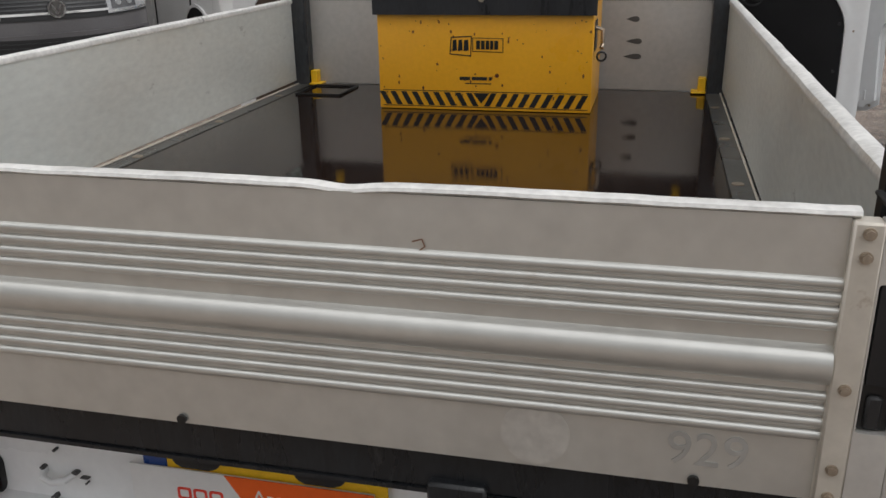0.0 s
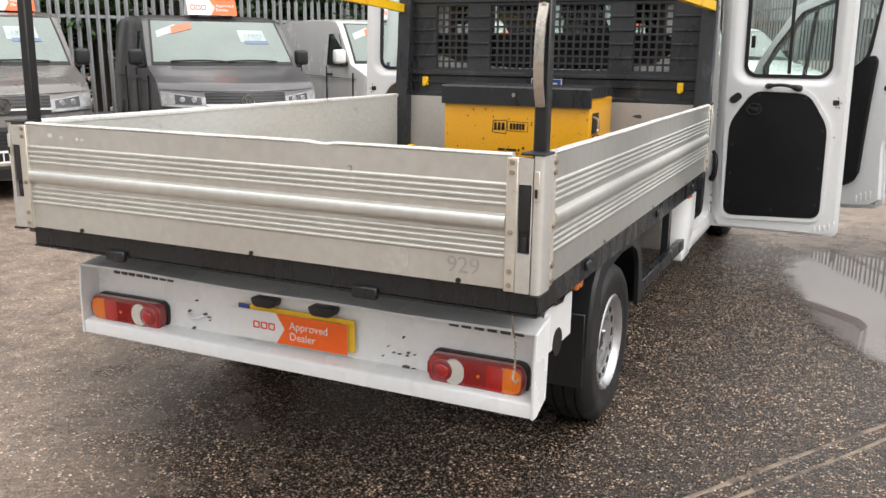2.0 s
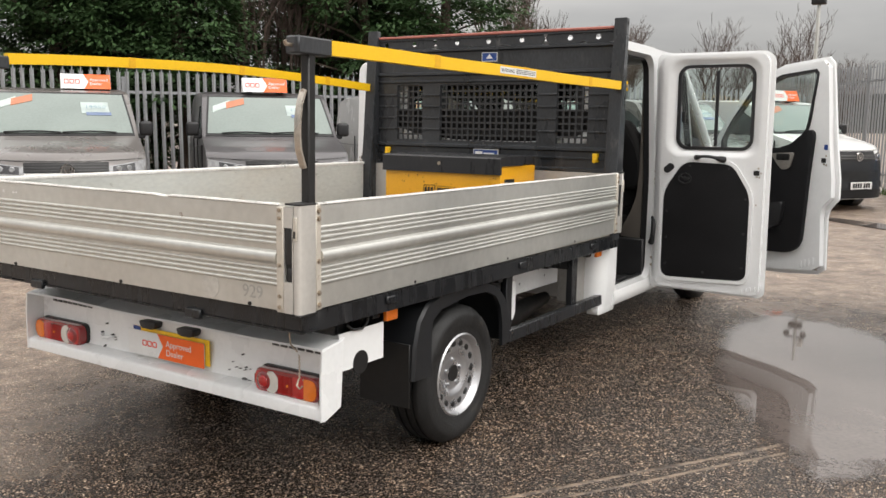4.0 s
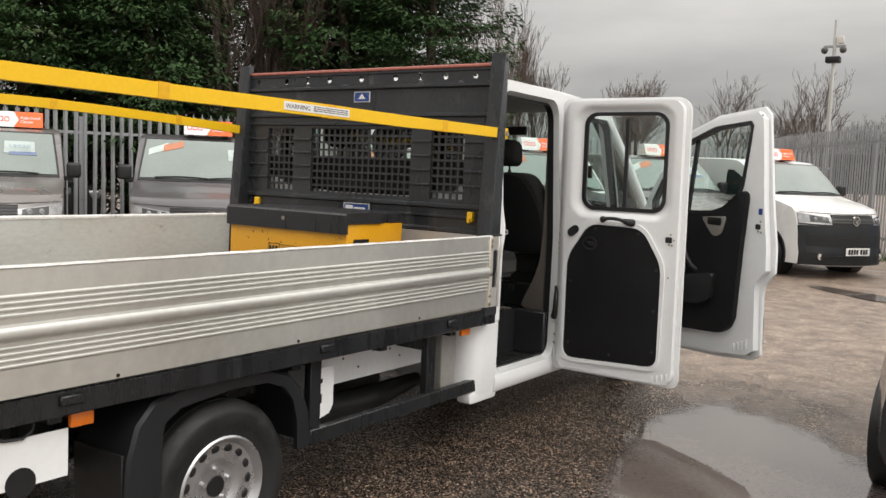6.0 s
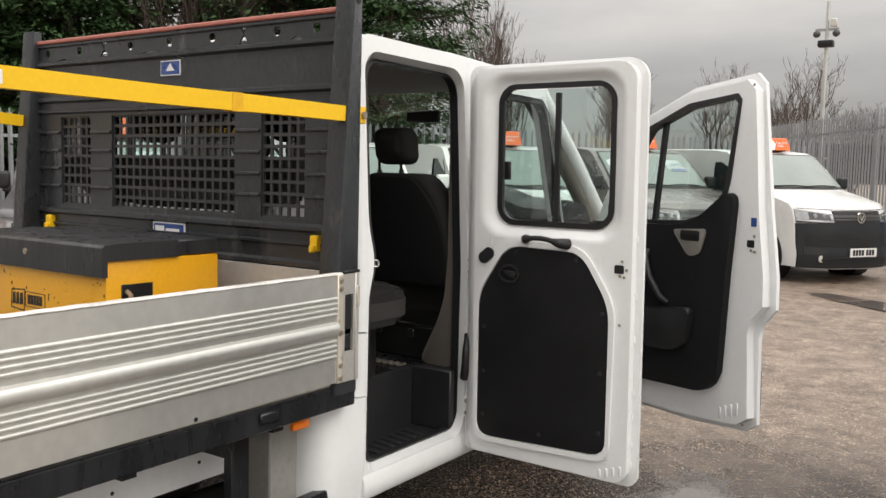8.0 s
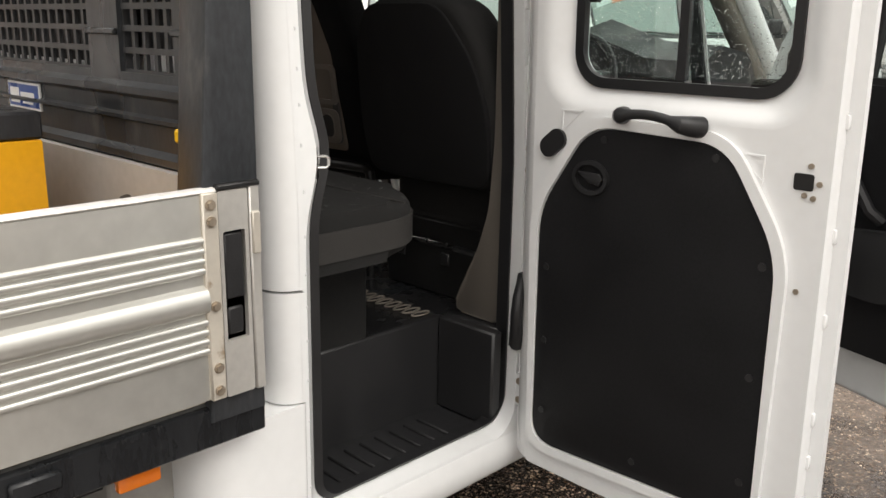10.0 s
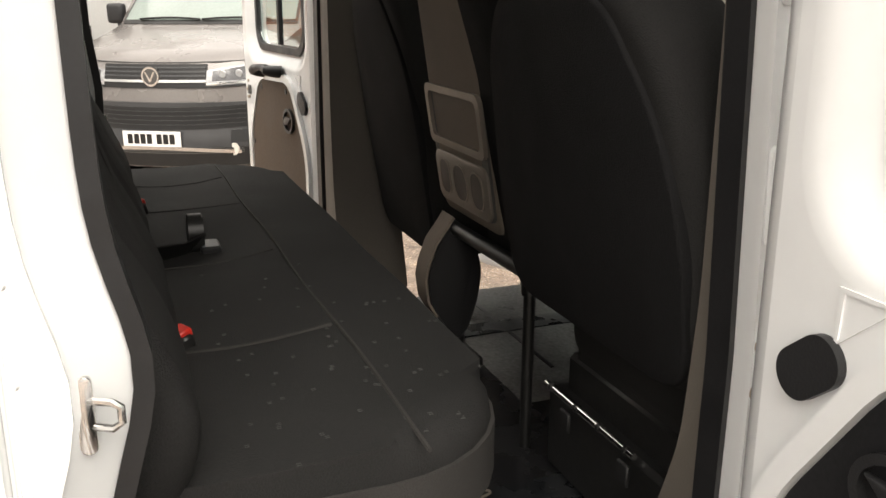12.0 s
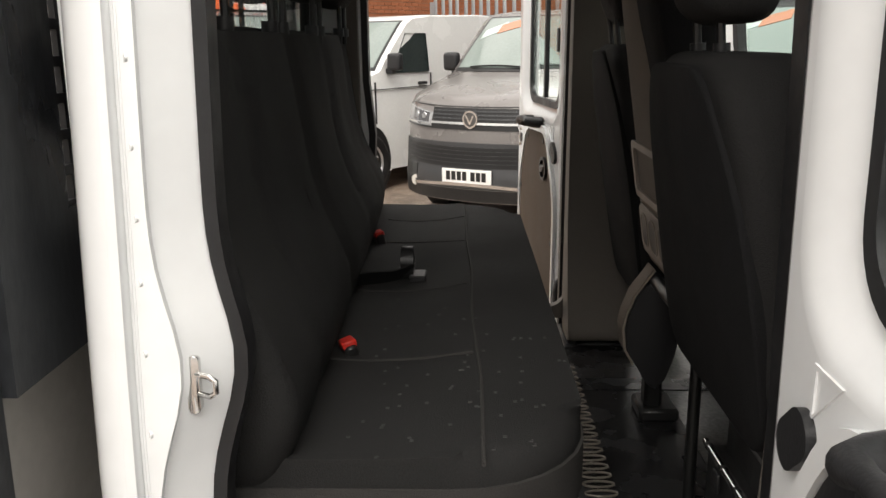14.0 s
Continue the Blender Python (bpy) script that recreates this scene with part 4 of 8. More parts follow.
part("panel", loft(bmesh.new(), [bump_loop(-0.965 + 1.965 * i / 130) for i in range(131)]), WHITE_CH, bumper, "chipped white painted bumper panel")
for sx in (-1, 1):
    bm = bmesh.new()
    plate(bm, [(0.335, 0.728), (0.200, 0.703), (0.194, 0.600), (0.194, 0.418), (0.222, 0.414), (0.318, 0.450)], *((0.994, 1.004) if sx > 0 else (-0.974, -0.964)), "x", 0.002, 1)
    part("end_plate", bm, WHITE_CH, bumper)
    part("side_plate", boxes((sx * 0.985, sx * 0.99, 0.32, 0.62, 0.590, 0.748)), WHITE, bumper, "white painted bracket plate")
    bm = cyl(bmesh.new(), (sx * 0.982, 0.46, 0.605), (sx * 0.993, 0.46, 0.605), 0.05, 20)
    part("side_hole", bm, BLACK_P, bumper)
    part("hook", tube(bmesh.new(), [(sx * 0.995, 0.36, 0.78), (sx * 0.998, 0.40, 0.755), (sx * 1.0, 0.46, 0.75), (sx * 1.0, 0.49, 0.77), (sx * 1.0, 0.495, 0.79)], 0.006, 6), BLACK_P, bumper)


def rear_lamp(x0, x1, amber_left):
    """A long lamp: dark red rim, round brake lens over a clear crescent, ribbed and plain red fields, amber end."""
    lamp = lower_child("rear_lamp", truck)
    zc, h = 0.522, 0.053
    w = x1 - x0
    to = (lambda u: x1 - u * w) if amber_left else (lambda u: x0 + u * w)

    def field(u0, u1, inset_z, r0, r1):
        a, b = sorted((to(u0), to(u1)))
        rs = (r1, r0, r0, r1) if amber_left else (r0, r1, r1, r0)
        return rrect(a, b, zc - h + inset_z, zc + h - inset_z, rs, 6)
    part("housing", plate(bmesh.new(), rrect(x0 - 0.004, x1 + 0.004, zc - h - 0.004, zc + h + 0.004, 0.034, 7), 0.272, 0.294, "y", 0.004), BLACK_P, lamp, "black lamp housing")
    part("rim", plate(bmesh.new(), field(0.0, 1.0, 0.0, 0.034, 0.038), 0.232, 0.276, "y", 0.010, 3), RED_D, lamp, "dark red moulded rim")
    part("red_lens", plate(bmesh.new(), field(0.025, 0.30, 0.010, 0.024, 0.002), 0.2285, 0.240, "y", 0.003), RED_L, lamp)
    part("red_lens", plate(bmesh.new(), field(0.30, 0.62, 0.010, 0.002, 0.002), 0.2290, 0.240, "y", 0.002), RED_D, lamp, "ribbed red field")
    part("red_lens", plate(bmesh.new(), field(0.62, 0.79, 0.010, 0.002, 0.002), 0.2285, 0.240, "y", 0.003), RED_L, lamp)
    part("amber_lens", plate(bmesh.new(), field(0.79, 0.975, 0.010, 0.002, 0.030), 0.2280, 0.240, "y", 0.004), ORANGE_L, lamp)
    rib = bmesh.new()
    for k in range(11):
        u = to(0.40 + 0.020 * k)
        box(rib, u - 0.0012, u + 0.0012, 0.2262, 0.2295, zc - h + 0.014, zc + h - 0.014)
    part("lens_rib", rib, RED_L, lamp)
    part("clear_lens", plate(bmesh.new(), [(to(0.285) + 0.040 * math.cos(a), zc + 0.046 * math.sin(a)) for a in ell], 0.2255, 0.236, "y", 0.003), CLEAR_L, lamp, "clear reversing lens")
    bm = bmesh.new()
    bmesh.ops.create_uvsphere(bm, u_segments=28, v_segments=14, radius=1, matrix=Matrix.LocRotScale((to(0.165), 0.231, zc), None, (0.043, 0.012, 0.043)))
    part("round_lens", bm, RED_D, lamp, "round dark red lens")
    bm = bmesh.new()
    bmesh.ops.create_uvsphere(bm, u_segments=20, v_segments=10, radius=1, matrix=Matrix.LocRotScale((to(0.165), 0.222, zc), None, (0.026, 0.008, 0.026)))
    part("lens_dome", bm, RED_L, lamp)
    part("reflector_dot", cyl(bmesh.new(), (to(0.545), 0.2275, zc), (to(0.545), 0.2235, zc), 0.006, 12), ORANGE_L, lamp)
    for u, dz in ((0.245, 0.043), (0.245, -0.043), (0.79, 0.041), (0.79, -0.041)):
        part("screw", cyl(bmesh.new(), (to(u), 0.229, zc + dz), (to(u), 0.225, zc + dz), 0.0035, 8), STEEL, lamp)


rear_lamp(0.605, 0.955, False)
rear_lamp(-0.955, -0.585, True)

# number plate and the dealer card that hangs before it
np_ = lower_child("number_plate", truck)
part("plate_board", boxes((-0.222, 0.292, 0.272, 0.276, 0.508, 0.628), bevel=0.001), PLATE_Y, np_, "yellow rear number plate")
part("blue_band", boxes((-0.222, -0.170, 0.2705, 0.2722, 0.508, 0.628)), BLUE, np_)
card = part("dealer_card", boxes((-0.250, 0.268, 0.262, 0.266, 0.498, 0.612)), WHITE_S, np_, "white and orange dealer card")
bm = plate(bmesh.new(), [(0.268, 0.498), (0.268, 0.612), (-0.040, 0.612), (-0.003, 0.556), (-0.040, 0.498)], 0.2596, 0.2622, "y")
part("orange_field", bm, ORANGE_S, card, "orange printed field")
text("lettering", "Approved\nDealer", 0.042, WHITE_S, card, facing(0.018, 0.2590, 0.560), "white printed words", 0.0004)
for x in (-0.133, -0.098, -0.063):
    part("red_mark", ring(bmesh.new(), rrect(x - 0.015, x + 0.015, 0.543, 0.571, 0.006, 3), rrect(x - 0.010, x + 0.010, 0.548, 0.566, 0.004, 3), 0.2605, 0.2622), RED_S, card, "red printed mark")
for x in (-0.087, 0.168):
    pl = part("plate_lamp", plate(bmesh.new(), rrect(x - 0.052, x + 0.052, 0.634, 0.668, (0.022, 0.022, 0.004, 0.004), 5), 0.240, 0.29, "y", 0.006), PLASTIC, np_, "black plate lamp")
for x0, x1, count in ((-0.872, -0.545, 8), (0.657, 0.940, 6)):
    pitch = (x1 - x0) / count
    for k in range(count):
        part("badge_print", plate(bmesh.new(), [(x0 + pitch * k + 0.004, 0.664), (x0 + pitch * (k + 0.80), 0.663), (x0 + pitch * (k + 0.74), 0.702), (x0 + pitch * k, 0.702)], 0.2815, 0.2865, "y"), CAP_GREY, bumper, "dark badge bar")
part("tow_ring", tube(bmesh.new(), [(-0.478, 0.289, 0.548), (-0.470, 0.268, 0.540), (-0.445, 0.261, 0.536), (-0.415, 0.266, 0.541), (-0.402, 0.288, 0.549)], 0.0075, 10), WHITE_CH, bumper, "white painted tow ring")
def chip_outline(x, z, w, h, seed):
    return [(x + w * math.cos(a) * (1 + 0.5 * noise.noise((3 * math.cos(a), 3 * math.sin(a), seed))), z + h * math.sin(a) * (1 + 0.5 * noise.noise((3 * math.sin(a), seed, 2 * math.cos(a))))) for a in [2 * math.pi * k / 18 for k in range(18)]]


bm = bmesh.new()
for k, (x, z, w, h) in enumerate(((0.486, 0.594, 0.006, 0.006), (0.403, 0.513, 0.005, 0.004), (0.497, 0.487, 0.024, 0.011), (0.527, 0.486, 0.014, 0.003), (0.447, 0.532, 0.010, 0.003), (0.470, 0.530, 0.012, 0.002), (0.505, 0.540, 0.008, 0.006),
                                  (0.500, 0.528, 0.011, 0.003), (0.53, 0.536, 0.008, 0.002), (0.425, 0.552, 0.006, 0.003), (-0.439, 0.603, 0.006, 0.006), (-0.455, 0.489, 0.011, 0.010), (-0.476, 0.556, 0.010, 0.008), (-0.398, 0.553, 0.013, 0.008),
                                  (-0.377, 0.543, 0.016, 0.002), (-0.374, 0.531, 0.004, 0.004), (-0.46, 0.484, 0.014, 0.002))):
    plate(bm, chip_outline(x, z, w * 0.62, h * 0.5, k), 0.2775, 0.2940, "y")
part("paint_chip", bm, CAP_GREY, bumper, "dark chips and scrapes in the paint")["kind"] = "stuff"
bm = bmesh.new()
tube(bm, [(0.985, 0.05, 0.85), (0.975, 0.045, 0.80), (0.978, 0.05, 0.76), (0.965, 0.10, 0.72)], 0.003, 5)
for k in range(8):
    z = 0.705 - 0.012 * k
    tube(bm, [(0.962 + 0.004 * (k % 2), 0.11, z), (0.966, 0.11 + 0.004, z - 0.007), (0.962, 0.11, z - 0.014)], 0.0028, 5)
tube(bm, [(0.962, 0.11, 0.61), (0.962, 0.10, 0.585), (0.972, 0.105, 0.572), (0.982, 0.11, 0.585)], 0.004, 6)
part("safety_chain", bm, STEEL, bumper, "rusty chain with a hook")

# wheels, mudguards and side guards
for sx in (-1, 1):
    wheel("wheel", truck, (sx * 0.872, 1.296, 0.352), sx, rim_r=0.208)
    wheel("wheel", truck, (sx * 0.86, 5.62, 0.42), sx)
    mg = lower_child("mudguard", truck)
    outer = []
    path = [(0.83, 0.43), (0.835, 0.58), (0.87, 0.70), (0.94, 0.775), (1.05, 0.805), (1.30, 0.812), (1.50, 0.805), (1.62, 0.765), (1.70, 0.69), (1.745, 0.58), (1.765, 0.44)]
    loops = []
    for i, (y, z) in enumerate(path):
        a, b = path[max(i - 1, 0)], path[min(i + 1, len(path) - 1)]
        d = Vector((b[0] - a[0], b[1] - a[1])).normalized()
        nin = Vector((d.y, -d.x))
        q = Vector((y, z)) + nin * (0.15, 0.145, 0.125, 0.10, 0.075, 0.055, 0.055, 0.06, 0.07, 0.08, 0.09)[i]
        loops.append([Vector((sx * 0.995, y, z)), Vector((sx * 0.70, y, z)), Vector((sx * 0.70, y + nin.x * 0.008, z + nin.y * 0.008)), Vector((sx * 0.975, y + nin.x * 0.008, z + nin.y * 0.008)),
                      Vector((sx * 0.985, q.x, q.y)), Vector((sx * 1.006, q.x, q.y)), Vector((sx * 1.008, y + nin.x * 0.012, z + nin.y * 0.012))])
    part("guard", loft(bmesh.new(), loops), BUMPER, mg, "black plastic mudguard")
    part("mud_flap", boxes((sx * 0.70, sx * 0.985, 0.826, 0.838, 0.30, 0.60), bevel=0.002), BLACK_P, mg)
    part("bracket", boxes((sx * 0.80, sx * 0.84, 1.1, 1.14, 0.80, 0.88), (sx * 0.80, sx * 0.84, 1.5, 1.54, 0.79, 0.88)), FRAME, mg)
    sg = lower_child("side_guard", truck)
    part("lower_rail", boxes((sx * 0.925, sx * 0.965, 1.80, 3.20, 0.405, 0.475), bevel=0.004), FRAME, sg, "black steel guard rail")
    part("strut", boxes((sx * 0.915, sx * 0.955, 1.80, 1.87, 0.44, 0.81), bevel=0.003), FRAME, sg)
    part("strut", boxes((sx * 0.905, sx * 0.945, 2.70, 2.78, 0.44, 0.81), bevel=0.003), FRAME, sg)
    part("support", boxes((sx * 0.45, sx * 0.92, 2.71, 2.76, 0.70, 0.78)), FRAME, sg)
    bp_ = part("bracket_plate", plate(bmesh.new(), [(1.905, 0.485), (1.990, 0.505), (2.015, 0.540), (2.015, 0.728), (1.905, 0.728)], sx * 0.895, sx * 0.900, "x"), WHITE, sg, "white bracket plate with a slot")
    part("bracket_web", boxes((sx * 0.72, sx * 0.894, 1.900, 1.905, 0.485, 0.728)), WHITE, bp_)
    for spec in ((1.925, 1.937, 0.560, 0.605), (1.922, 1.940, 0.655, 0.675)):
        part("slot", boxes((sx * 0.8985, sx * 0.9012, *spec), bevel=0.0008), BLACK_P, bp_)
    pan = part("chassis_panel", boxes((sx * 0.72, sx * 0.725, 2.02, 2.955, 0.570, 0.775)), WHITE_CH, sg, "white drilled chassis side panel")
    for y, z in ((2.12, 0.66), (2.28, 0.69), (2.40, 0.63), (2.52, 0.70), (2.66, 0.69), (2.75, 0.64)):
        part("hole", cyl(bmesh.new(), (sx * 0.722, y, z), (sx * 0.7265, y, z), 0.007, 8), BLACK_P, pan)
    part("front_box", boxes((sx * 0.72, sx * 0.86, 2.96, 3.22, 0.43, 0.80), bevel=0.006), material("dull_grey_panel", (0.30, 0.29, 0.27), 0.5, 0.1, 0.15, 4, 40), sg, "dull grey panel")
    for y, x in ((0.660, 0.988), (2.955, 1.0)):
        ind = part("side_marker", plate(bmesh.new(), rrect(y - 0.042, y + 0.042, 0.745 + 0.007 * y, 0.795 + 0.007 * y, 0.006, 3), sx * x, sx * (x + 0.02), "x", 0.004), ORANGE_L, sg, "amber side marker lamp")
# tank, exhaust and carrier: guessed, mostly unseen, bulky to darken the ground beneath
part("fuel_tank", boxes((-0.50, 0.34, 1.95, 3.1, 0.34, 0.74), bevel=0.05, seg=3), BLACK_P, frame_b)
part("exhaust", tube(bmesh.new(), [(0.52, 3.2, 0.40), (0.54, 2.6, 0.36), (0.50, 1.9, 0.40), (0.50, 1.0, 0.50), (0.52, 0.50, 0.46)], 0.045, 12, [0.04, 0.085, 0.085, 0.04, 0.04]), BLACK_P, frame_b)
part("spare_carrier", boxes((-0.3, 0.3, 0.4, 1.0, 0.5, 0.6), bevel=0.03), BLACK_P, frame_b)
part("rear_axle", cyl(bmesh.new(), (-0.8, 1.288, 0.345), (0.8, 1.288, 0.345), 0.06, 12), BLACK_P, frame_b)
part("front_axle", cyl(bmesh.new(), (-0.8, 5.62, 0.42), (0.8, 5.62, 0.42), 0.05, 12), BLACK_P, frame_b)

# headboard with three mesh windows
hb = lower_child("headboard", truck)
Y0, Y1 = 3.195, 3.225
for sx in (-1, 1):
    bm = plate(bmesh.new(), [(3.208, 0.86), (3.088, 0.86), (3.092, 1.30), (3.162, 2.318), (3.208, 2.318)], sx * 0.968, sx * 1.056, "x", 0.006)
    part("post", bm, HEAD, hb, "dark grey steel post, deeper at its foot")
    part("post_hole", cyl(bmesh.new(), (sx * 1.050, 3.185, 2.285), (sx * 1.058, 3.185, 2.285), 0.012, 10), BLACK_P, hb)
    part("clip", boxes((sx * 0.850, sx * 0.888, 3.165, 3.20, 1.372, 1.432), (sx * 0.858, sx * 0.880, 3.150, 3.17, 1.368, 1.395), bevel=0.004), YELLOW_B, hb, "yellow lashing clip")
    part("clip", boxes((sx * 0.93, sx * 0.965, 3.10, 3.15, 0.896, 0.965), (sx * 0.90, sx * 0.965, 3.07, 3.15, 0.896, 0.906), bevel=0.004), YELLOW_B, hb, "yellow floor bracket")
WINS = ((-0.795, -0.560), (-0.400, 0.410), (0.560, 0.795))
WZ0, WZ1 = 1.490, 1.905
xs = [-0.972] + [v for w in WINS for v in w] + [0.972]
for a, b in zip(xs[0::2], xs[1::2]):
    part("sheet", boxes((a, b, Y0, Y1, WZ0, WZ1)), HEAD, hb)
part("sheet", boxes((-0.972, 0.972, Y0, Y1, WZ1, 2.172)), HEAD, hb, "dark grey steel sheet")
part("sheet", boxes((-0.972, 0.972, Y0, Y1, 1.305, WZ0)), HEAD, hb, "dark grey steel sheet")
for z, d, h in ((2.155, 0.022, 0.016), (1.985, 0.018, 0.016), (1.930, 0.014, 0.012), (1.455, 0.020, 0.018), (1.395, 0.012, 0.01), (1.315, 0.022, 0.018)):
    bm = bmesh.new()
    loops = [[Vector((x, 3.196 - a, z + b)) for a, b in ((0, -h), (d, -h * 0.4), (d, h * 0.4), (0, h))] for x in (-0.970, 0.970)]
    part("rib", loft(bm, loops), HEAD, hb)
for z in (1.575, 1.66, 1.745, 1.83):
    for a, b in zip(xs[0::2], xs[1::2]):
        part("rib", boxes((a + 0.004, b - 0.004, 3.184, 3.197, z - 0.007, z + 0.007), bevel=0.003), HEAD, hb)
part("top_rail", boxes((-0.972, 0.972, 3.185, 3.24, 2.235, 2.252), bevel=0.004), HEAD, hb)
part("edge_strip", boxes((-0.972, 0.972, 3.18, 3.245, 2.253, 2.272), bevel=0.005), PINK, hb, "faded red rubber strip on the top edge")
HOLES = (-0.90, -0.642, -0.262, 0.004, 0.273, 0.641, 0.847)
cuts = [-0.972] + [(a + b) / 2 for a, b in zip(HOLES, HOLES[1:])] + [0.972]
for x, a, b in zip(HOLES, cuts, cuts[1:]):
    square = []
    for t in ell:
        c, q = math.cos(t), math.sin(t)
        k = min(((b if c > 0 else a) - x) / c if abs(c) > 1e-6 else 9, ((2.245 if q > 0 else 2.172) - 2.208) / q if abs(q) > 1e-6 else 9)
        square.append((x + c * k, 2.208 + q * k))
    part("holed_strip", ring(bmesh.new(), square, [(x + 0.019 * math.cos(t), 2.208 + 0.019 * math.sin(t)) for t in ell], Y0, Y0 + 0.007), HEAD, hb, "steel strip with a round drain hole")
for a, b in WINS:
    bm = bmesh.new()
    nx = max(3, round((b - a) / 0.0465))
    for i in range(nx + 1):
        x = a + (b - a) * i / nx
        box(bm, x - 0.0065, x + 0.0065, 3.206, 3.214, WZ0, WZ1)
    for i in range(10):
        z = WZ0 + (WZ1 - WZ0) * i / 9
        box(bm, a, b, 3.2045, 3.2155, z - 0.0065, z + 0.0065)
    part("grille", bm, MESH, hb, "steel mesh window guard")
lab = part("label", boxes((-0.098, 0.112, 3.188, 3.1945, 1.368, 1.438), bevel=0.001), WHITE_S, hb, "blue maker's label with white border")
part("label_field", boxes((-0.092, 0.106, 3.1870, 3.1885, 1.374, 1.432)), BLUE, lab)
part("print_bar", boxes((-0.08, -0.02, 3.1862, 3.1872, 1.382, 1.422), (-0.01, 0.08, 3.1862, 3.1872, 1.398, 1.412), (0.0, 0.07, 3.1862, 3.1872, 1.382, 1.388)), WHITE_S, lab)
lab = part("label", boxes((-0.045, 0.083, 3.188, 3.1945, 2.065, 2.130), bevel=0.001), WHITE_S, hb, "small blue safety label")
part("label_field", boxes((-0.040, 0.078, 3.1870, 3.1885, 2.070, 2.125)), BLUE, lab)
part("print_bar", plate(bmesh.new(), [(-0.008, 2.085), (0.048, 2.085), (0.020, 2.118)], 3.1862, 3.1872, "y"), WHITE_S, lab)
part("front_board", boxes((-0.970, 0.970, 3.158, 3.18, 0.895, 1.302)), BOARD, hb, "pale grey board at the head of the bed")
for x, z, w in ((0.62, 1.22, 0.05), (0.63, 1.12, 0.06), (0.625, 1.05, 0.07)):
    bm = plate(bmesh.new(), [(x + w * 0.6 * math.cos(a), z + 0.011 * math.sin(a) + 0.004 * math.sin(2 * a)) for a in [2 * math.pi * k / 14 for k in range(14)]], 3.1565, 3.159, "y")
    part("scuff", bm, PLASTIC_G, hb, "dark scuff mark")

# ---- cab ----
def lean(x, z):
    """The sides lean in above the waist."""
    return x - math.copysign(0.055 * max(0.0, z - 1.25), x)


def to_side(sx):
    def f(u, v, d):
        return Vector((lean(sx * d, v), u, v))
    return f


cab = lower_child("cab", truck)


def kink(y, z):
    """The rear edge of the door opening bulges forward beside the seat."""
    if y > 3.65:
        return y, z
    k = min(1.0, max(0.0, (1.30 - z) / 0.16))
    return y + 0.029 * math.exp(-((z - 1.335) / 0.095) ** 2) - 0.008 * k * k * (3 - 2 * k), z


def a_line(y, z):
    return y - max(0.0, z - 1.35) * 0.68 * max(0.0, y - 4.16) / 1.24


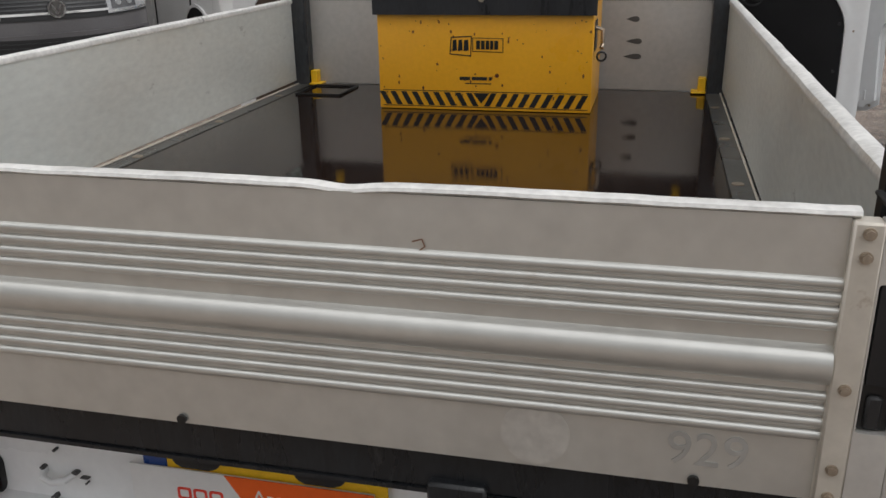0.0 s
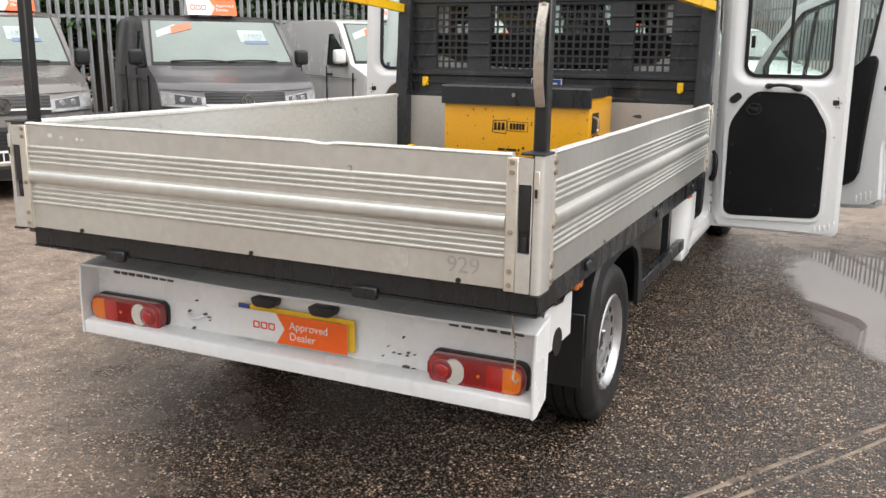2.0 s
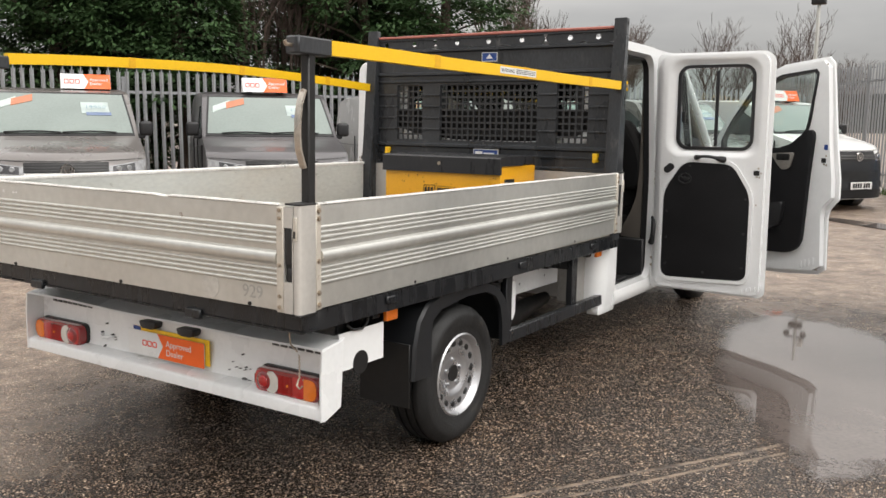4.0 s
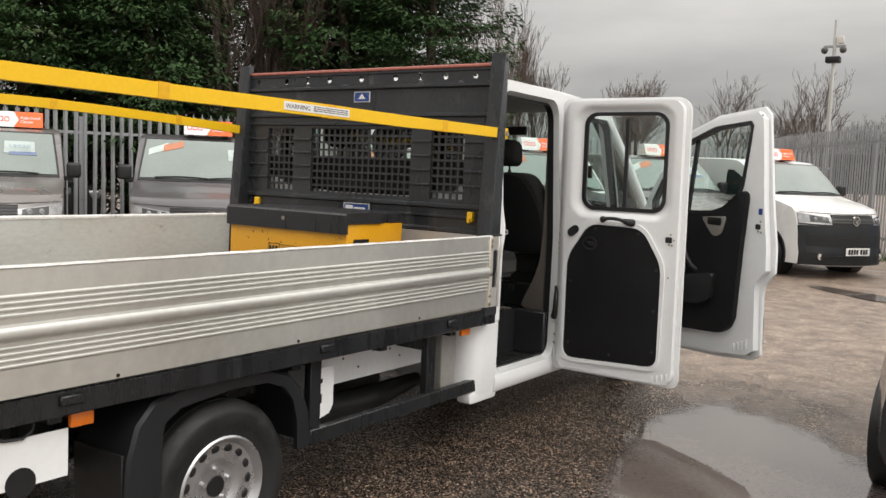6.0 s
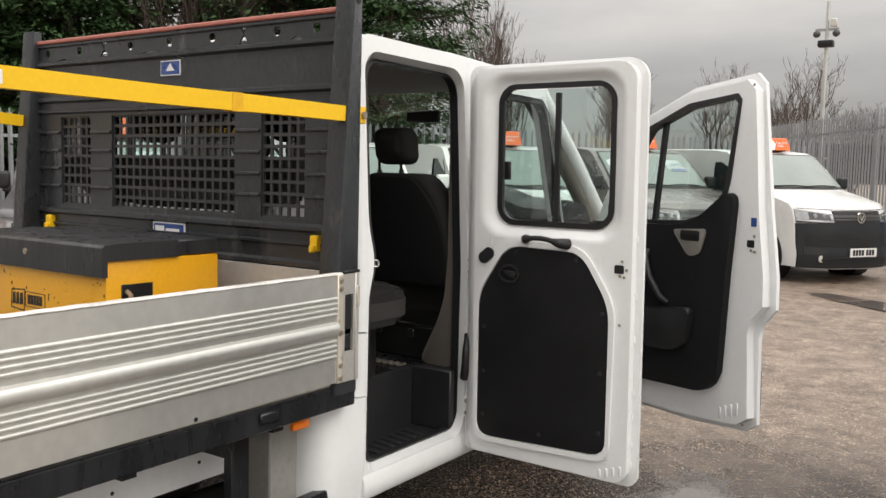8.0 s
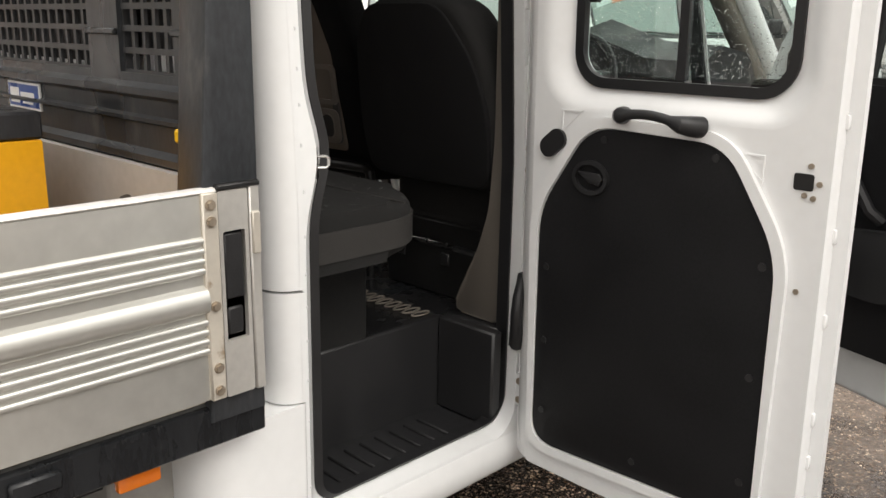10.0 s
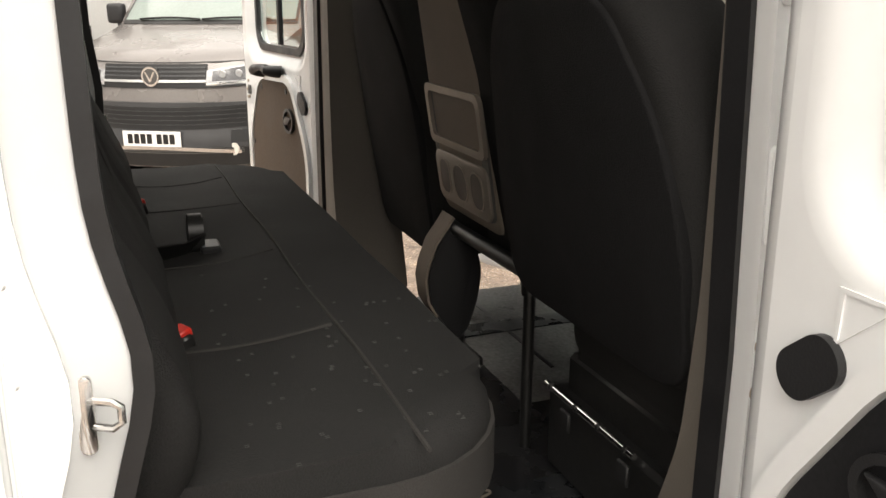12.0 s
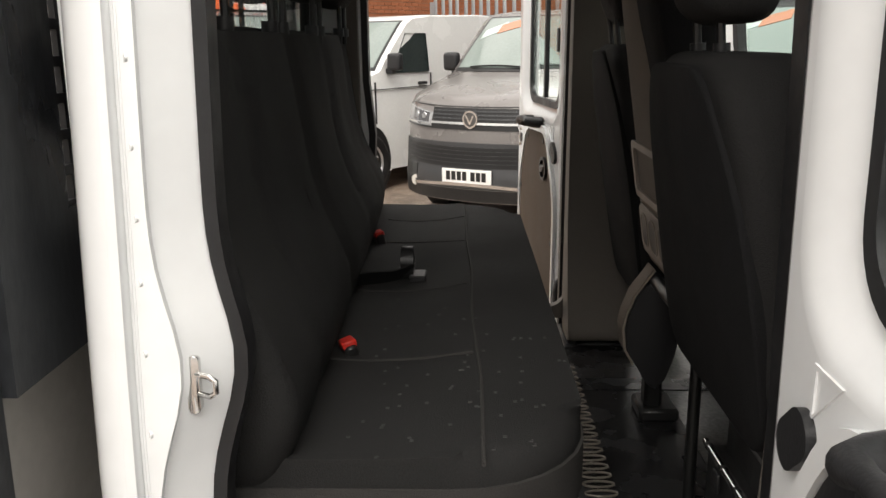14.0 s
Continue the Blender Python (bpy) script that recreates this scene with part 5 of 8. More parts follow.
for sx in (-1, 1):
    ts = to_side(sx)
    far, up = (0.022, 0.036) if sx < 0 else (0.0, 0.0)
    if sx < 0:
        bm = bmesh.new()
        ring(bm, rrect(3.364, 4.128, 0.372, 2.212, (0.05, 0.01, 0.01, 0.06), 8, 8), [kink(y, z) for y, z in rrect(3.412, 4.072, 0.488, 2.180, (0.07, 0.09, 0.10, 0.09), 8, 8)], 0.905, 0.972, ts)
        part("rear_door_frame", bm, WHITE, cab, "white painted door frame")
        bm = bmesh.new()
        ring(bm, [kink(y, z) for y, z in rrect(3.406, 4.078, 0.482, 2.186, (0.07, 0.09, 0.10, 0.09), 8, 8)], [kink(y, z) for y, z in rrect(3.432, 4.052, 0.508, 2.160, (0.06, 0.08, 0.09, 0.08), 8, 8)], 0.912, 0.964, ts)
        part("door_seal", bm, RUBBER, cab, "black rubber door seal")
    else:
        edge = rrect(3.3612, 4.127, 0.372, 2.212, (0.05, 0.01, 0.01, 0.06), 10, 44)
        step = [kink(y, z) for y, z in rrect(3.384, 4.099, 0.470, 2.150, (0.07, 0.09, 0.10, 0.09), 10, 44)]
        lip = [kink(y, z) for y, z in rrect(3.432, 4.1145, 0.490, 2.130, (0.06, 0.09, 0.10, 0.08), 10, 44)]
        tip = [kink(y, z) for y, z in rrect(3.450, 4.101, 0.500, 2.118, (0.055, 0.08, 0.09, 0.075), 10, 44)]

        def lip_d(y, off=0.0):
            return 0.920 - off
        rows_ = [[ts(y, z, 0.93) for y, z in edge], [ts(y, z, 0.972) for y, z in edge], [ts(y, z, 0.972) for y, z in step],
                 [ts(y, z, 0.962) for y, z in step], [ts(y, z, lip_d(y)) for y, z in lip], [ts(y, z, lip_d(y, 0.012)) for y, z in lip]]
        part("rear_door_frame", loft(bmesh.new(), rows_, False), WHITE, cab, "white painted door frame with a stepped return")
        rows_ = [[ts(y, z, lip_d(y, -0.004)) for y, z in lip], [ts(y, z, lip_d(y, -0.010)) for y, z in tip], [ts(y, z, lip_d(y, 0.030)) for y, z in tip], [ts(y, z, lip_d(y, 0.040)) for y, z in lip]]
        part("door_seal", loft(bmesh.new(), rows_ + rows_[:1], False), RUBBER, cab, "black rubber door seal")
    if sx > 0:
        # spot-welded flange beside the opening
        for y in (3.366,):
            part("flange_edge", tube(bmesh.new(), [ts(y, 0.55 + 0.1 * k, 0.9715) for k in range(16)], 0.0022, 6), WHITE, cab)
        for k in range(18):
            part("spot_weld", cyl(bmesh.new(), ts(3.374, 0.58 + 0.085 * k + 0.012 * math.sin(5.1 * k), 0.9705), ts(3.372, 0.58 + 0.085 * k + 0.012 * math.sin(5.1 * k), 0.9723), 0.0042, 10), WHITE, cab)
    outer = [(a_line(y, z), z) for y, z in rrect(4.128, 5.47, 0.38, 2.205, (0.01, 0.05, 0.05, 0.01), 6)]
    inner = [(a_line(y, z), z) for y, z in rrect(4.175, 5.40, 0.50, 2.088, 0.07, 6)]
    part("front_door_frame", ring(bmesh.new(), outer, inner, 0.88, 0.972, ts), WHITE, cab)
    o2 = [(a_line(y, z), z) for y, z in rrect(4.170, 5.405, 0.495, 2.092, 0.07, 6)]
    i2 = [(a_line(y, z), z) for y, z in rrect(4.20, 5.375, 0.525, 2.062, 0.06, 6)]
    part("door_seal", ring(bmesh.new(), o2, i2, 0.91, 0.962, ts), RUBBER, cab)
    # rounded rear corner in two pieces with a seam between
    for z0, z1 in ((0.385, 0.797), (0.801, 1.050), (1.056, 2.20)):
        loops = []
        for k in range(9):
            z = z0 + (z1 - z0) * k / 8
            pull = 0.02 * max(0.0, (0.55 - z) / 0.2) if z < 0.55 else 0.0
            pts = rrect(3.294 if z0 > 0.8 else 3.10, 3.361, 0.84, 0.988 - pull, (0.01, 0.002, 0.014, 0.064 if z0 > 0.8 else 0.112), 12)
            loops.append([Vector((lean(sx * d, z), y, z)) for y, d in pts])
        part("corner_panel", loft(bmesh.new(), loops), WHITE, cab, "white rounded cab corner")
    bm = bmesh.new()
    plate(bm, rrect(3.11, 3.40, 0.335, 0.40, 0.02, 3), 0.88, 0.965, ts, 0.004)
    part("corner_foot", bm, WHITE, cab)
    bm = bmesh.new()
    loops = [[Vector((sx * d, y, z)) for d, z in ((0.90, 0.362), (0.968, 0.366), (0.982, 0.385), (0.982, 0.43), (0.972, 0.47), (0.90, 0.476))] for y in (3.36, 5.2)]
    part("sill", loft(bm, loops), WHITE, cab, "white painted sill")
    # pillar fittings
    for z in (1.26, 0.60):
        part("hinge", boxes((sx * 0.968, sx * 0.994, 4.100, 4.128, z - 0.05, z + 0.05), bevel=0.004), WHITE, cab, "white painted hinge")
        for dz in (-0.028, 0.028):
            bolt(cab, (sx * 0.983, 4.102, z + dz), (0, -1, 0), 0.008)
    part("check_strap", tube(bmesh.new(), [(sx * 0.965, 4.115, 1.198), (sx * 0.990, 4.105, 1.197), (sx * 1.02, 4.098, 1.190)], 0.009, 8), STEEL, cab)
    bm = tube(bmesh.new(), [(sx * 0.972, 4.108, 0.938), (sx * 0.988, 4.086, 0.920), (sx * 0.998, 4.062, 0.885), (sx * 1.000, 4.056, 0.850), (sx * 0.998, 4.058, 0.815), (sx * 0.990, 4.070, 0.770), (sx * 0.976, 4.092, 0.745)], 0.017, 10, [0.013, 0.015, 0.016, 0.017, 0.017, 0.020, 0.024])
    part("cable_gaiter", bm, RUBBER, cab, "black rubber cable gaiter")
    for z in (0.76, 1.02, 1.45, 1.70):
        part("pressing", plate(bmesh.new(), rrect(4.102, 4.124, z - 0.055, z + 0.055, 0.008, 3), 0.968, 0.978, ts, 0.004), WHITE, cab)
    st = part("striker", plate(bmesh.new(), rrect(3.414, 3.428, 1.279, 1.349, 0.0068, 5), 0.945, 0.957, ts, 0.001), CHROME, cab, "bright steel door striker")
    part("striker_loop", tube(bmesh.new(), [(sx * 0.948, 3.421, 1.303), (sx * 0.960, 3.442, 1.303), (sx * 0.961, 3.449, 1.308), (sx * 0.961, 3.449, 1.322), (sx * 0.960, 3.442, 1.327), (sx * 0.948, 3.421, 1.327)], 0.0036, 8), CHROME, st)

# back wall, roof, nose
CW = ((-0.715, 0.715),)
bm = bmesh.new()
xs = [-0.862] + [v for w in CW for v in w] + [0.862]
for a, b in zip(xs[0::2], xs[1::2]):
    box(bm, a, b, 3.268, 3.285, 1.555, 1.93)
box(bm, -0.862, 0.862, 3.268, 3.285, 0.40, 1.555)
box(bm, -0.862, 0.862, 3.268, 3.285, 1.93, 2.20)
part("back_wall", bm, WHITE, cab, "white cab back wall")
for a, b in CW:
    part("window_rubber", ring(bmesh.new(), rrect(a - 0.02, b + 0.02, 1.533, 1.95, 0.09, 6), rrect(a + 0.025, b - 0.025, 1.575, 1.905, 0.07, 6), 3.256, 3.300), RUBBER, cab)
    g = part("rear_glass", plate(bmesh.new(), rrect(a + 0.01, b - 0.01, 1.56, 1.92, 0.05, 6), 3.275, 3.279, "y"), GLASS, cab, "cab back window pane")
    g.visible_shadow = False
loops = []
for y, z, w in ((3.275, 2.175, 0.80), (3.30, 2.212, 0.84), (3.42, 2.235, 0.865), (4.1, 2.245, 0.87), (4.6, 2.235, 0.865), (4.88, 2.205, 0.85), (4.98, 2.175, 0.83)):
    top = [Vector((w * math.sin(radians(a)), y, z - 0.045 + 0.055 * math.cos(radians(a * 0.9)) ** 0.5 if abs(a) < 90 else z - 0.045)) for a in range(-90, 91, 12)]
    low = max(z - 0.07, 2.170)
    for q in top:
        q.z = max(q.z, low + 0.004)
    loops.append(top + [Vector((w, y, low)), Vector((-w, y, low))])
part("roof", loft(bmesh.new(), loops), WHITE, cab, "white cab roof")
bm = bmesh.new()
loops = [[Vector((x, y, z)) for x, z in ((-0.845, 2.152), (-0.82, 2.160), (-0.72, 2.166), (0.72, 2.166), (0.82, 2.160), (0.845, 2.152), (0.845, 2.147), (0.82, 2.153), (0.72, 2.158), (-0.72, 2.158), (-0.82, 2.153), (-0.845, 2.147))] for y in (3.315, 4.95)]
part("headlining", loft(bm, [list(lp) for lp in loops]), HEADLINING, cab, "grey-brown headlining")
part("back_trim", boxes((-0.86, 0.86, 3.302, 3.312, 1.955, 2.158), bevel=0.004), HEADLINING, cab)
part("opening_trim", ring(bmesh.new(), rrect(3.318, 4.105, 0.80, 2.168, (0.02, 0.02, 0.10, 0.08), 8, 8), rrect(3.405, 4.064, 0.84, 2.150, (0.05, 0.05, 0.10, 0.09), 8, 8), 0.868, 0.902, to_side(-1)), TRIM_D, cab, "dark trim round the door opening")
for sx in (-1, 1):
    bm = tube(bmesh.new(), [(sx * 0.925, 5.86, 1.30), (sx * 0.885, 5.40, 1.76), (sx * 0.835, 4.95, 2.185)], 0.045, 10)
    part("windscreen_pillar", bm, WHITE, cab)
    part("pillar_cover", tube(bmesh.new(), [(sx * 0.885, 5.72, 1.34), (sx * 0.845, 5.33, 1.74), (sx * 0.80, 4.93, 2.13)], 0.042, 10), TRIM_D, cab)
bm = bmesh.new()
loft(bm, [[Vector((x * w, y + 0.10 * (1 - x * x), z)) for x in (-1, -0.6, -0.2, 0.2, 0.6, 1)] + [Vector((x * w, y + 0.10 * (1 - x * x) - 0.005, z - 0.005)) for x in (1, 0.6, 0.2, -0.2, -0.6, -1)] for y, z, w in ((5.84, 1.31, 0.90), (5.40, 1.75, 0.86), (4.96, 2.18, 0.81))])
ws = part("windscreen", bm, GLASS, cab, "clear windscreen")
ws.visible_shadow = False
loops = []
for y, z, w, zb in ((5.47, 1.30, 0.965, 0.42), (5.85, 1.27, 0.96, 0.42), (6.12, 1.16, 0.95, 0.40), (6.30, 1.02, 0.91, 0.38), (6.40, 0.86, 0.86, 0.36), (6.44, 0.55, 0.82, 0.34)):
    loops.append([Vector((w, y - 0.05, zb)), Vector((w, y - 0.05, z - 0.12)), Vector((w - 0.07, y, z - 0.02)), Vector((w * 0.5, y + 0.06, z + 0.01)), Vector((-w * 0.5, y + 0.06, z + 0.01)),
                  Vector((-w + 0.07, y, z - 0.02)), Vector((-w, y - 0.05, z - 0.12)), Vector((-w, y - 0.05, zb))])
part("nose", loft(bmesh.new(), loops), WHITE, cab, "white bonnet and nose")

# cab floor, step wells and dashboard
for spec in ((-0.683, 0.683, 3.31, 4.07, 0.70, 0.76), (-0.72, 0.72, 4.071, 4.282, 0.70, 0.758), (0.06, 0.72, 4.284, 5.45, 0.70, 0.758)):
    part("floor_mat", boxes(spec), FLOOR_M, cab, "black moulded floor mat")
# pale grey paints the daylight reflected on this floor, up to the seat's reflection
part("vinyl_floor", boxes((-0.72, 0.058, 4.284, 5.45, 0.70, 0.757)), FLOOR_LIT, cab, "wet floor before the front seats, reflected daylight painted grey")
part("floor_seam", boxes((-0.70, -0.10, 4.436, 4.446, 0.755, 0.7595)), BLACK_P, cab)
for sx in (-1, 1):
    sw_ = part("step_well", boxes((sx * 0.705, sx * 0.93, 3.40, 4.075, 0.44, 0.478)), PLASTIC, cab, "black plastic entry step")
    part("riser", boxes((sx * 0.684, sx * 0.704, 3.40, 4.075, 0.45, 0.764), bevel=0.006), PLASTIC, sw_)
    part("riser", boxes((sx * 0.706, sx * 0.925, 4.05, 4.09, 0.48, 0.766), bevel=0.006), PLASTIC, sw_)
    part("riser", boxes((sx * 0.706, sx * 0.90, 3.38, 3.425, 0.48, 0.766), bevel=0.006), PLASTIC, sw_)
    part("step_tread", boxes((sx * 0.722, sx * 0.93, 4.262, 5.40, 0.44, 0.478)), FLOOR_M, sw_)
    part("riser", boxes((sx * 0.722, sx * 0.90, 4.094, 4.262, 0.48, 0.764), bevel=0.006), PLASTIC, sw_)
    for k in range(9):
        y = 3.49 + 0.055 * k
        part("step_rib", boxes((sx * 0.74, sx * 0.88, y, y + 0.022, 0.476, 0.486), bevel=0.004), PLASTIC, cab)
    bm = bmesh.new()
    if sx > 0:
        plate(bm, rounded([(0.895, 0.765), (0.695, 0.770), (0.735, 0.86), (0.795, 0.98), (0.832, 1.10), (0.846, 1.30), (0.838, 2.12), (0.868, 2.12), (0.893, 1.3)], 0.04), 4.120, 4.24, "y", 0.01)
    else:
        plate(bm, rounded([(-0.895, 0.765), (-0.695, 0.770), (-0.725, 0.86), (-0.765, 0.98), (-0.79, 1.10), (-0.80, 1.30), (-0.79, 2.12), (-0.868, 2.12), (-0.893, 1.3)], 0.04), 4.060, 4.262, "y", 0.012)
    part("pillar_cover", bm, TRIM if sx > 0 else TRIM_D, cab, "grey-brown pillar trim")
bm = bmesh.new()
for k in range(30):
    x = -0.50 + 0.040 * k
    pts = [(x + 0.013 * math.cos(a) + (0.03 if math.sin(a) > 0 else 0) * 0, 4.022 + 0.034 * math.sin(a), 0.768) for a in [2 * math.pi * j / 14 for j in range(15)]]
    tube(bm, pts, 0.0028, 5)
tagged(part("floor_vent", bm, SILVER, cab, "row of small silver loops along the floor"), kind="stuff")
loops = []
for x in (-0.9, -0.6, 0.0, 0.18, 0.28, 0.42, 0.56, 0.66, 0.9):
    hump = 0.09 * math.exp(-((x - 0.42) / 0.17) ** 2)
    loops.append([Vector((x, y, z)) for y, z in ((5.24, 0.92), (5.12, 1.10), (5.10, 1.29), (5.16, 1.49 + hump), (5.30, 1.55 + hump), (5.48, 1.525 + hump * 0.5), (5.77, 1.37), (5.78, 0.90))])
part("dashboard", loft(bmesh.new(), loops), PLASTIC, cab, "dark dashboard with instrument hood")
bm = bmesh.new()
tube(bm, [Vector((0.46, 4.98, 1.40)) + Vector((0.19 * math.cos(a), -0.19 * math.sin(a) * 0.35 * -1, 0.19 * math.sin(a) * 0.94)) for a in [2 * math.pi * k / 32 for k in range(33)]], 0.014, 8)
sw = part("steering_wheel", bm, PLASTIC, cab, "black steering wheel")
part("wheel_boss", boxes((0.34, 0.58, 4.99, 5.12, 1.33, 1.45), bevel=0.03, seg=3), PLASTIC, sw)
part("mirror", boxes((0.0, 0.24, 4.90, 4.93, 1.98, 2.05), bevel=0.012), BLACK_P, cab, "black inside mirror")
part("grab_rail", tube(bmesh.new(), [(-0.78, 4.45, 2.12), (-0.80, 4.47, 2.07), (-0.80, 4.72, 2.06), (-0.78, 4.74, 2.10)], 0.013, 8), TRIM, cab)
part("grab_rail", tube(bmesh.new(), [(0.78, 4.45, 2.12), (0.80, 4.47, 2.07), (0.80, 4.72, 2.06), (0.78, 4.74, 2.10)], 0.013, 8), TRIM, cab)


# ---- doors ----
def door_map(sx, hinge, along, tilt=0.05):
    hx, hy = hinge
    ux, uy = along
    nx, ny = -uy, ux

    def f(u, v, d):
        s = u - tilt * (v - 1.25)
        return Vector((sx * (hx + s * ux + d * nx), hy + s * uy + d * ny, v))
    return f


def inset(pts, k):
    cx, cz = sum(p[0] for p in pts) / len(pts), sum(p[1] for p in pts) / len(pts)
    return [(p[0] + (p[0] - cx) * k / max(0.01, math.hypot(p[0] - cx, p[1] - cz)), p[1] + (p[1] - cz) * k / max(0.01, math.hypot(p[0] - cx, p[1] - cz))) for p in pts]


def smooth_loop(pts, n=4):
    """Rounds the corners of an outline by cutting them twice."""
    for _ in range(n):
        out = []
        for i, p in enumerate(pts):
            q = pts[(i + 1) % len(pts)]
            out += [(p[0] * 0.8 + q[0] * 0.2, p[1] * 0.8 + q[1] * 0.2), (p[0] * 0.2 + q[0] * 0.8, p[1] * 0.2 + q[1] * 0.8)]
        pts = out
        n -= 1
    return pts


def droplets(parent, to, u0, u1, v0, v1, d, count, seed):
    rng = random.Random(seed)
    bm = bmesh.new()
    for _ in range(count):
        u, v = rng.uniform(u0, u1), v0 + (v1 - v0) * rng.random() ** 1.5
        r = rng.uniform(0.0006, 0.0015)
        p = to(u, v, d)
        bmesh.ops.create_icosphere(bm, subdivisions=1, radius=1, matrix=Matrix.LocRotScale(p, None, (r, r, r * rng.uniform(1.0, 1.9))))
    ob = part("raindrop", bm, DROP, parent, "raindrops on the pane")
    ob["kind"] = "stuff"
    ob.visible_shadow = False


def rear_door(sx, along, liner_mat, liner_label):
    d = lower_child("rear_door", truck)
    tagged(d, "open white rear door with sliding window")
    to = door_map(sx, (0.965, 4.060), along, 0.015)
    part("skin", ring(bmesh.new(), rrect(0.0, 0.853, 0.405, 2.165, (0.03, 0.05, 0.09, 0.05), 7), rrect(0.174, 0.725, 1.466, 2.071, 0.08, 7), 0.046, 0.066, to), WHITE, d, "white painted door skin")
    bm = bmesh.new()
    n = 7
    ring(bm, rrect(0.068, 0.824, 0.425, 2.145, (0.02, 0.06, 0.08, 0.02), n), rrect(0.088, 0.789, 1.404, 2.126, 0.115, n), 0.0, 0.046, to)
    part("inner_shell", bm, WHITE, d, "white painted inner shell")
    edge = [[to(u, v, dd) for v in (0.430 + 0.02 * k, 1.30, 2.140 - 0.02 * k)] for k, (u, dd) in enumerate(((0.0685, 0.0), (0.056, 0.003), (0.040, 0.012), (0.026, 0.024), (0.014, 0.034)))]
    lid = bmesh.new()
    va = [[lid.verts.new(p) for p in row] for row in edge] + [[lid.verts.new(to(u, v, 0.046)) for v in (0.52, 1.30, 2.06)] for u in (0.014, 0.0685)]
    for ra, rb in zip(va, va[1:] + va[:1]):
        for k in range(2):
            lid.faces.new((ra[k], ra[k + 1], rb[k + 1], rb[k]))
    for k in (0, 2):
        lid.faces.new([row[k] for row in va])
    part("hinge_edge", lid, WHITE, d, "white rounded hinge edge")
    hollow = []
    for k in range(9):
        a = k / 8
        e = 0.082 * a
        hollow.append([to(u, v, 0.030 * (1 - math.cos(math.pi * a)) / 2 - 0.0015 * math.sin(math.pi * a)) for u, v in rrect(0.088 + e, 0.789 - 0.060 * a, 1.404 + 0.058 * a, 2.126 - 0.051 * a, 0.115 - 0.030 * a, n)])
    hollow.append([to(u, v, 0.046) for u, v in rrect(0.170, 0.729, 1.462, 2.075, 0.085, n)])
    part("window_surround", loft(bmesh.new(), hollow, False), WHITE, d, "white hollow round the window")
    seal = part("window_rubber", ring(bmesh.new(), rrect(0.170, 0.729, 1.462, 2.075, 0.085, n), rrect(0.194, 0.707, 1.486, 2.053, 0.066, n), 0.022, 0.042, to), RUBBER, d, "black window rubber")
    part("divider", plate(bmesh.new(), rrect(0.449, 0.471, 1.490, 2.032, 0.002, 1), 0.026, 0.044, to), RUBBER, d)
    g = part("pane", plate(bmesh.new(), rrect(0.200, 0.703, 1.492, 2.047, 0.055, n), 0.034, 0.038, to), GLASS, d, "clear pane wet with rain")
    g.visible_shadow = False
    droplets(g, to, 0.21, 0.69, 1.50, 2.02, 0.033, 2800 if sx > 0 else 100, 20 + sx)
    part("catch", plate(bmesh.new(), rrect(0.206, 0.232, 1.66, 1.74, 0.004, 2), 0.018, 0.036, to, 0.003), BLACK_P, d)
    base = [(0.100, 0.503), (0.730, 0.528), (0.730, 1.150), (0.600, 1.362), (0.248, 1.372), (0.103, 1.150)]
    lp = rounded(base, 0.07, 6)
    part("liner", plate(bmesh.new(), lp, -0.008, 0.004, to, 0.002), liner_mat, d, liner_label)
    part("liner_lip", ring(bmesh.new(), inset(lp, 0.030), inset(lp, 0.004), -0.013, 0.001, to), WHITE, d)
    for u, v in ((0.13, 0.60), (0.70, 0.62), (0.705, 1.12), (0.13, 1.0), (0.29, 1.345), (0.58, 1.335), (0.42, 0.56), (0.13, 0.80), (0.70, 0.87)):
        part("stud", cyl(bmesh.new(), to(u, v, -0.008), to(u, v, -0.011), 0.009, 12), PLASTIC, d)
    bm = bmesh.new()
    pts = []
    for k in range(17):
        a = k / 16
        pts.append(to(0.338 + 0.199 * a, 1.406 + 0.016 * math.sin(math.pi * a) - 0.010 * a, -0.004 - 0.050 * min(1.0, 2.6 * math.sin(math.pi * a)) ** 0.7))
    tube(bm, pts, 0.012, 14, [(0.021, 0.020, 0.017, 0.013)[k] if k < 4 else (0.024, 0.022, 0.019, 0.015)[16 - k] if k > 12 else 0.011 for k in range(17)])
    part("pull_handle", bm, PLASTIC, d, "black pull handle")
    cu, cv = 0.134, 1.321
    ang = radians(40)
    pts = [(cu + p[0] * math.cos(ang) - p[1] * math.sin(ang), cv + p[0] * math.sin(ang) + p[1] * math.cos(ang)) for p in rrect(-0.042, 0.042, -0.026, 0.026, 0.0255, 12)]
    part("lock_knob", plate(bmesh.new(), pts, -0.010, 0.0, to, 0.003), PLASTIC, d, "black lock knob")
    bm = bmesh.new()
    ring(bm, [(0.258 + 0.052 * math.cos(a), 1.250 + 0.042 * math.sin(a)) for a in ell], [(0.258 + 0.042 * math.cos(a), 1.250 + 0.032 * math.sin(a)) for a in ell], -0.018, -0.006, to)
    lev = part("lever_bowl", bm, PLASTIC, d, "black release lever in a bowl")
    part("lever", plate(bmesh.new(), [(0.221, 1.263), (0.286, 1.263), (0.296, 1.250), (0.286, 1.233), (0.256, 1.238)], -0.020, -0.010, to, 0.003), PLASTIC, lev)
    part("latch", plate(bmesh.new(), rrect(0.750, 0.790, 1.292, 1.326, 0.005, 2), -0.003, 0.004, to), BLACK_P, d, "black door latch")
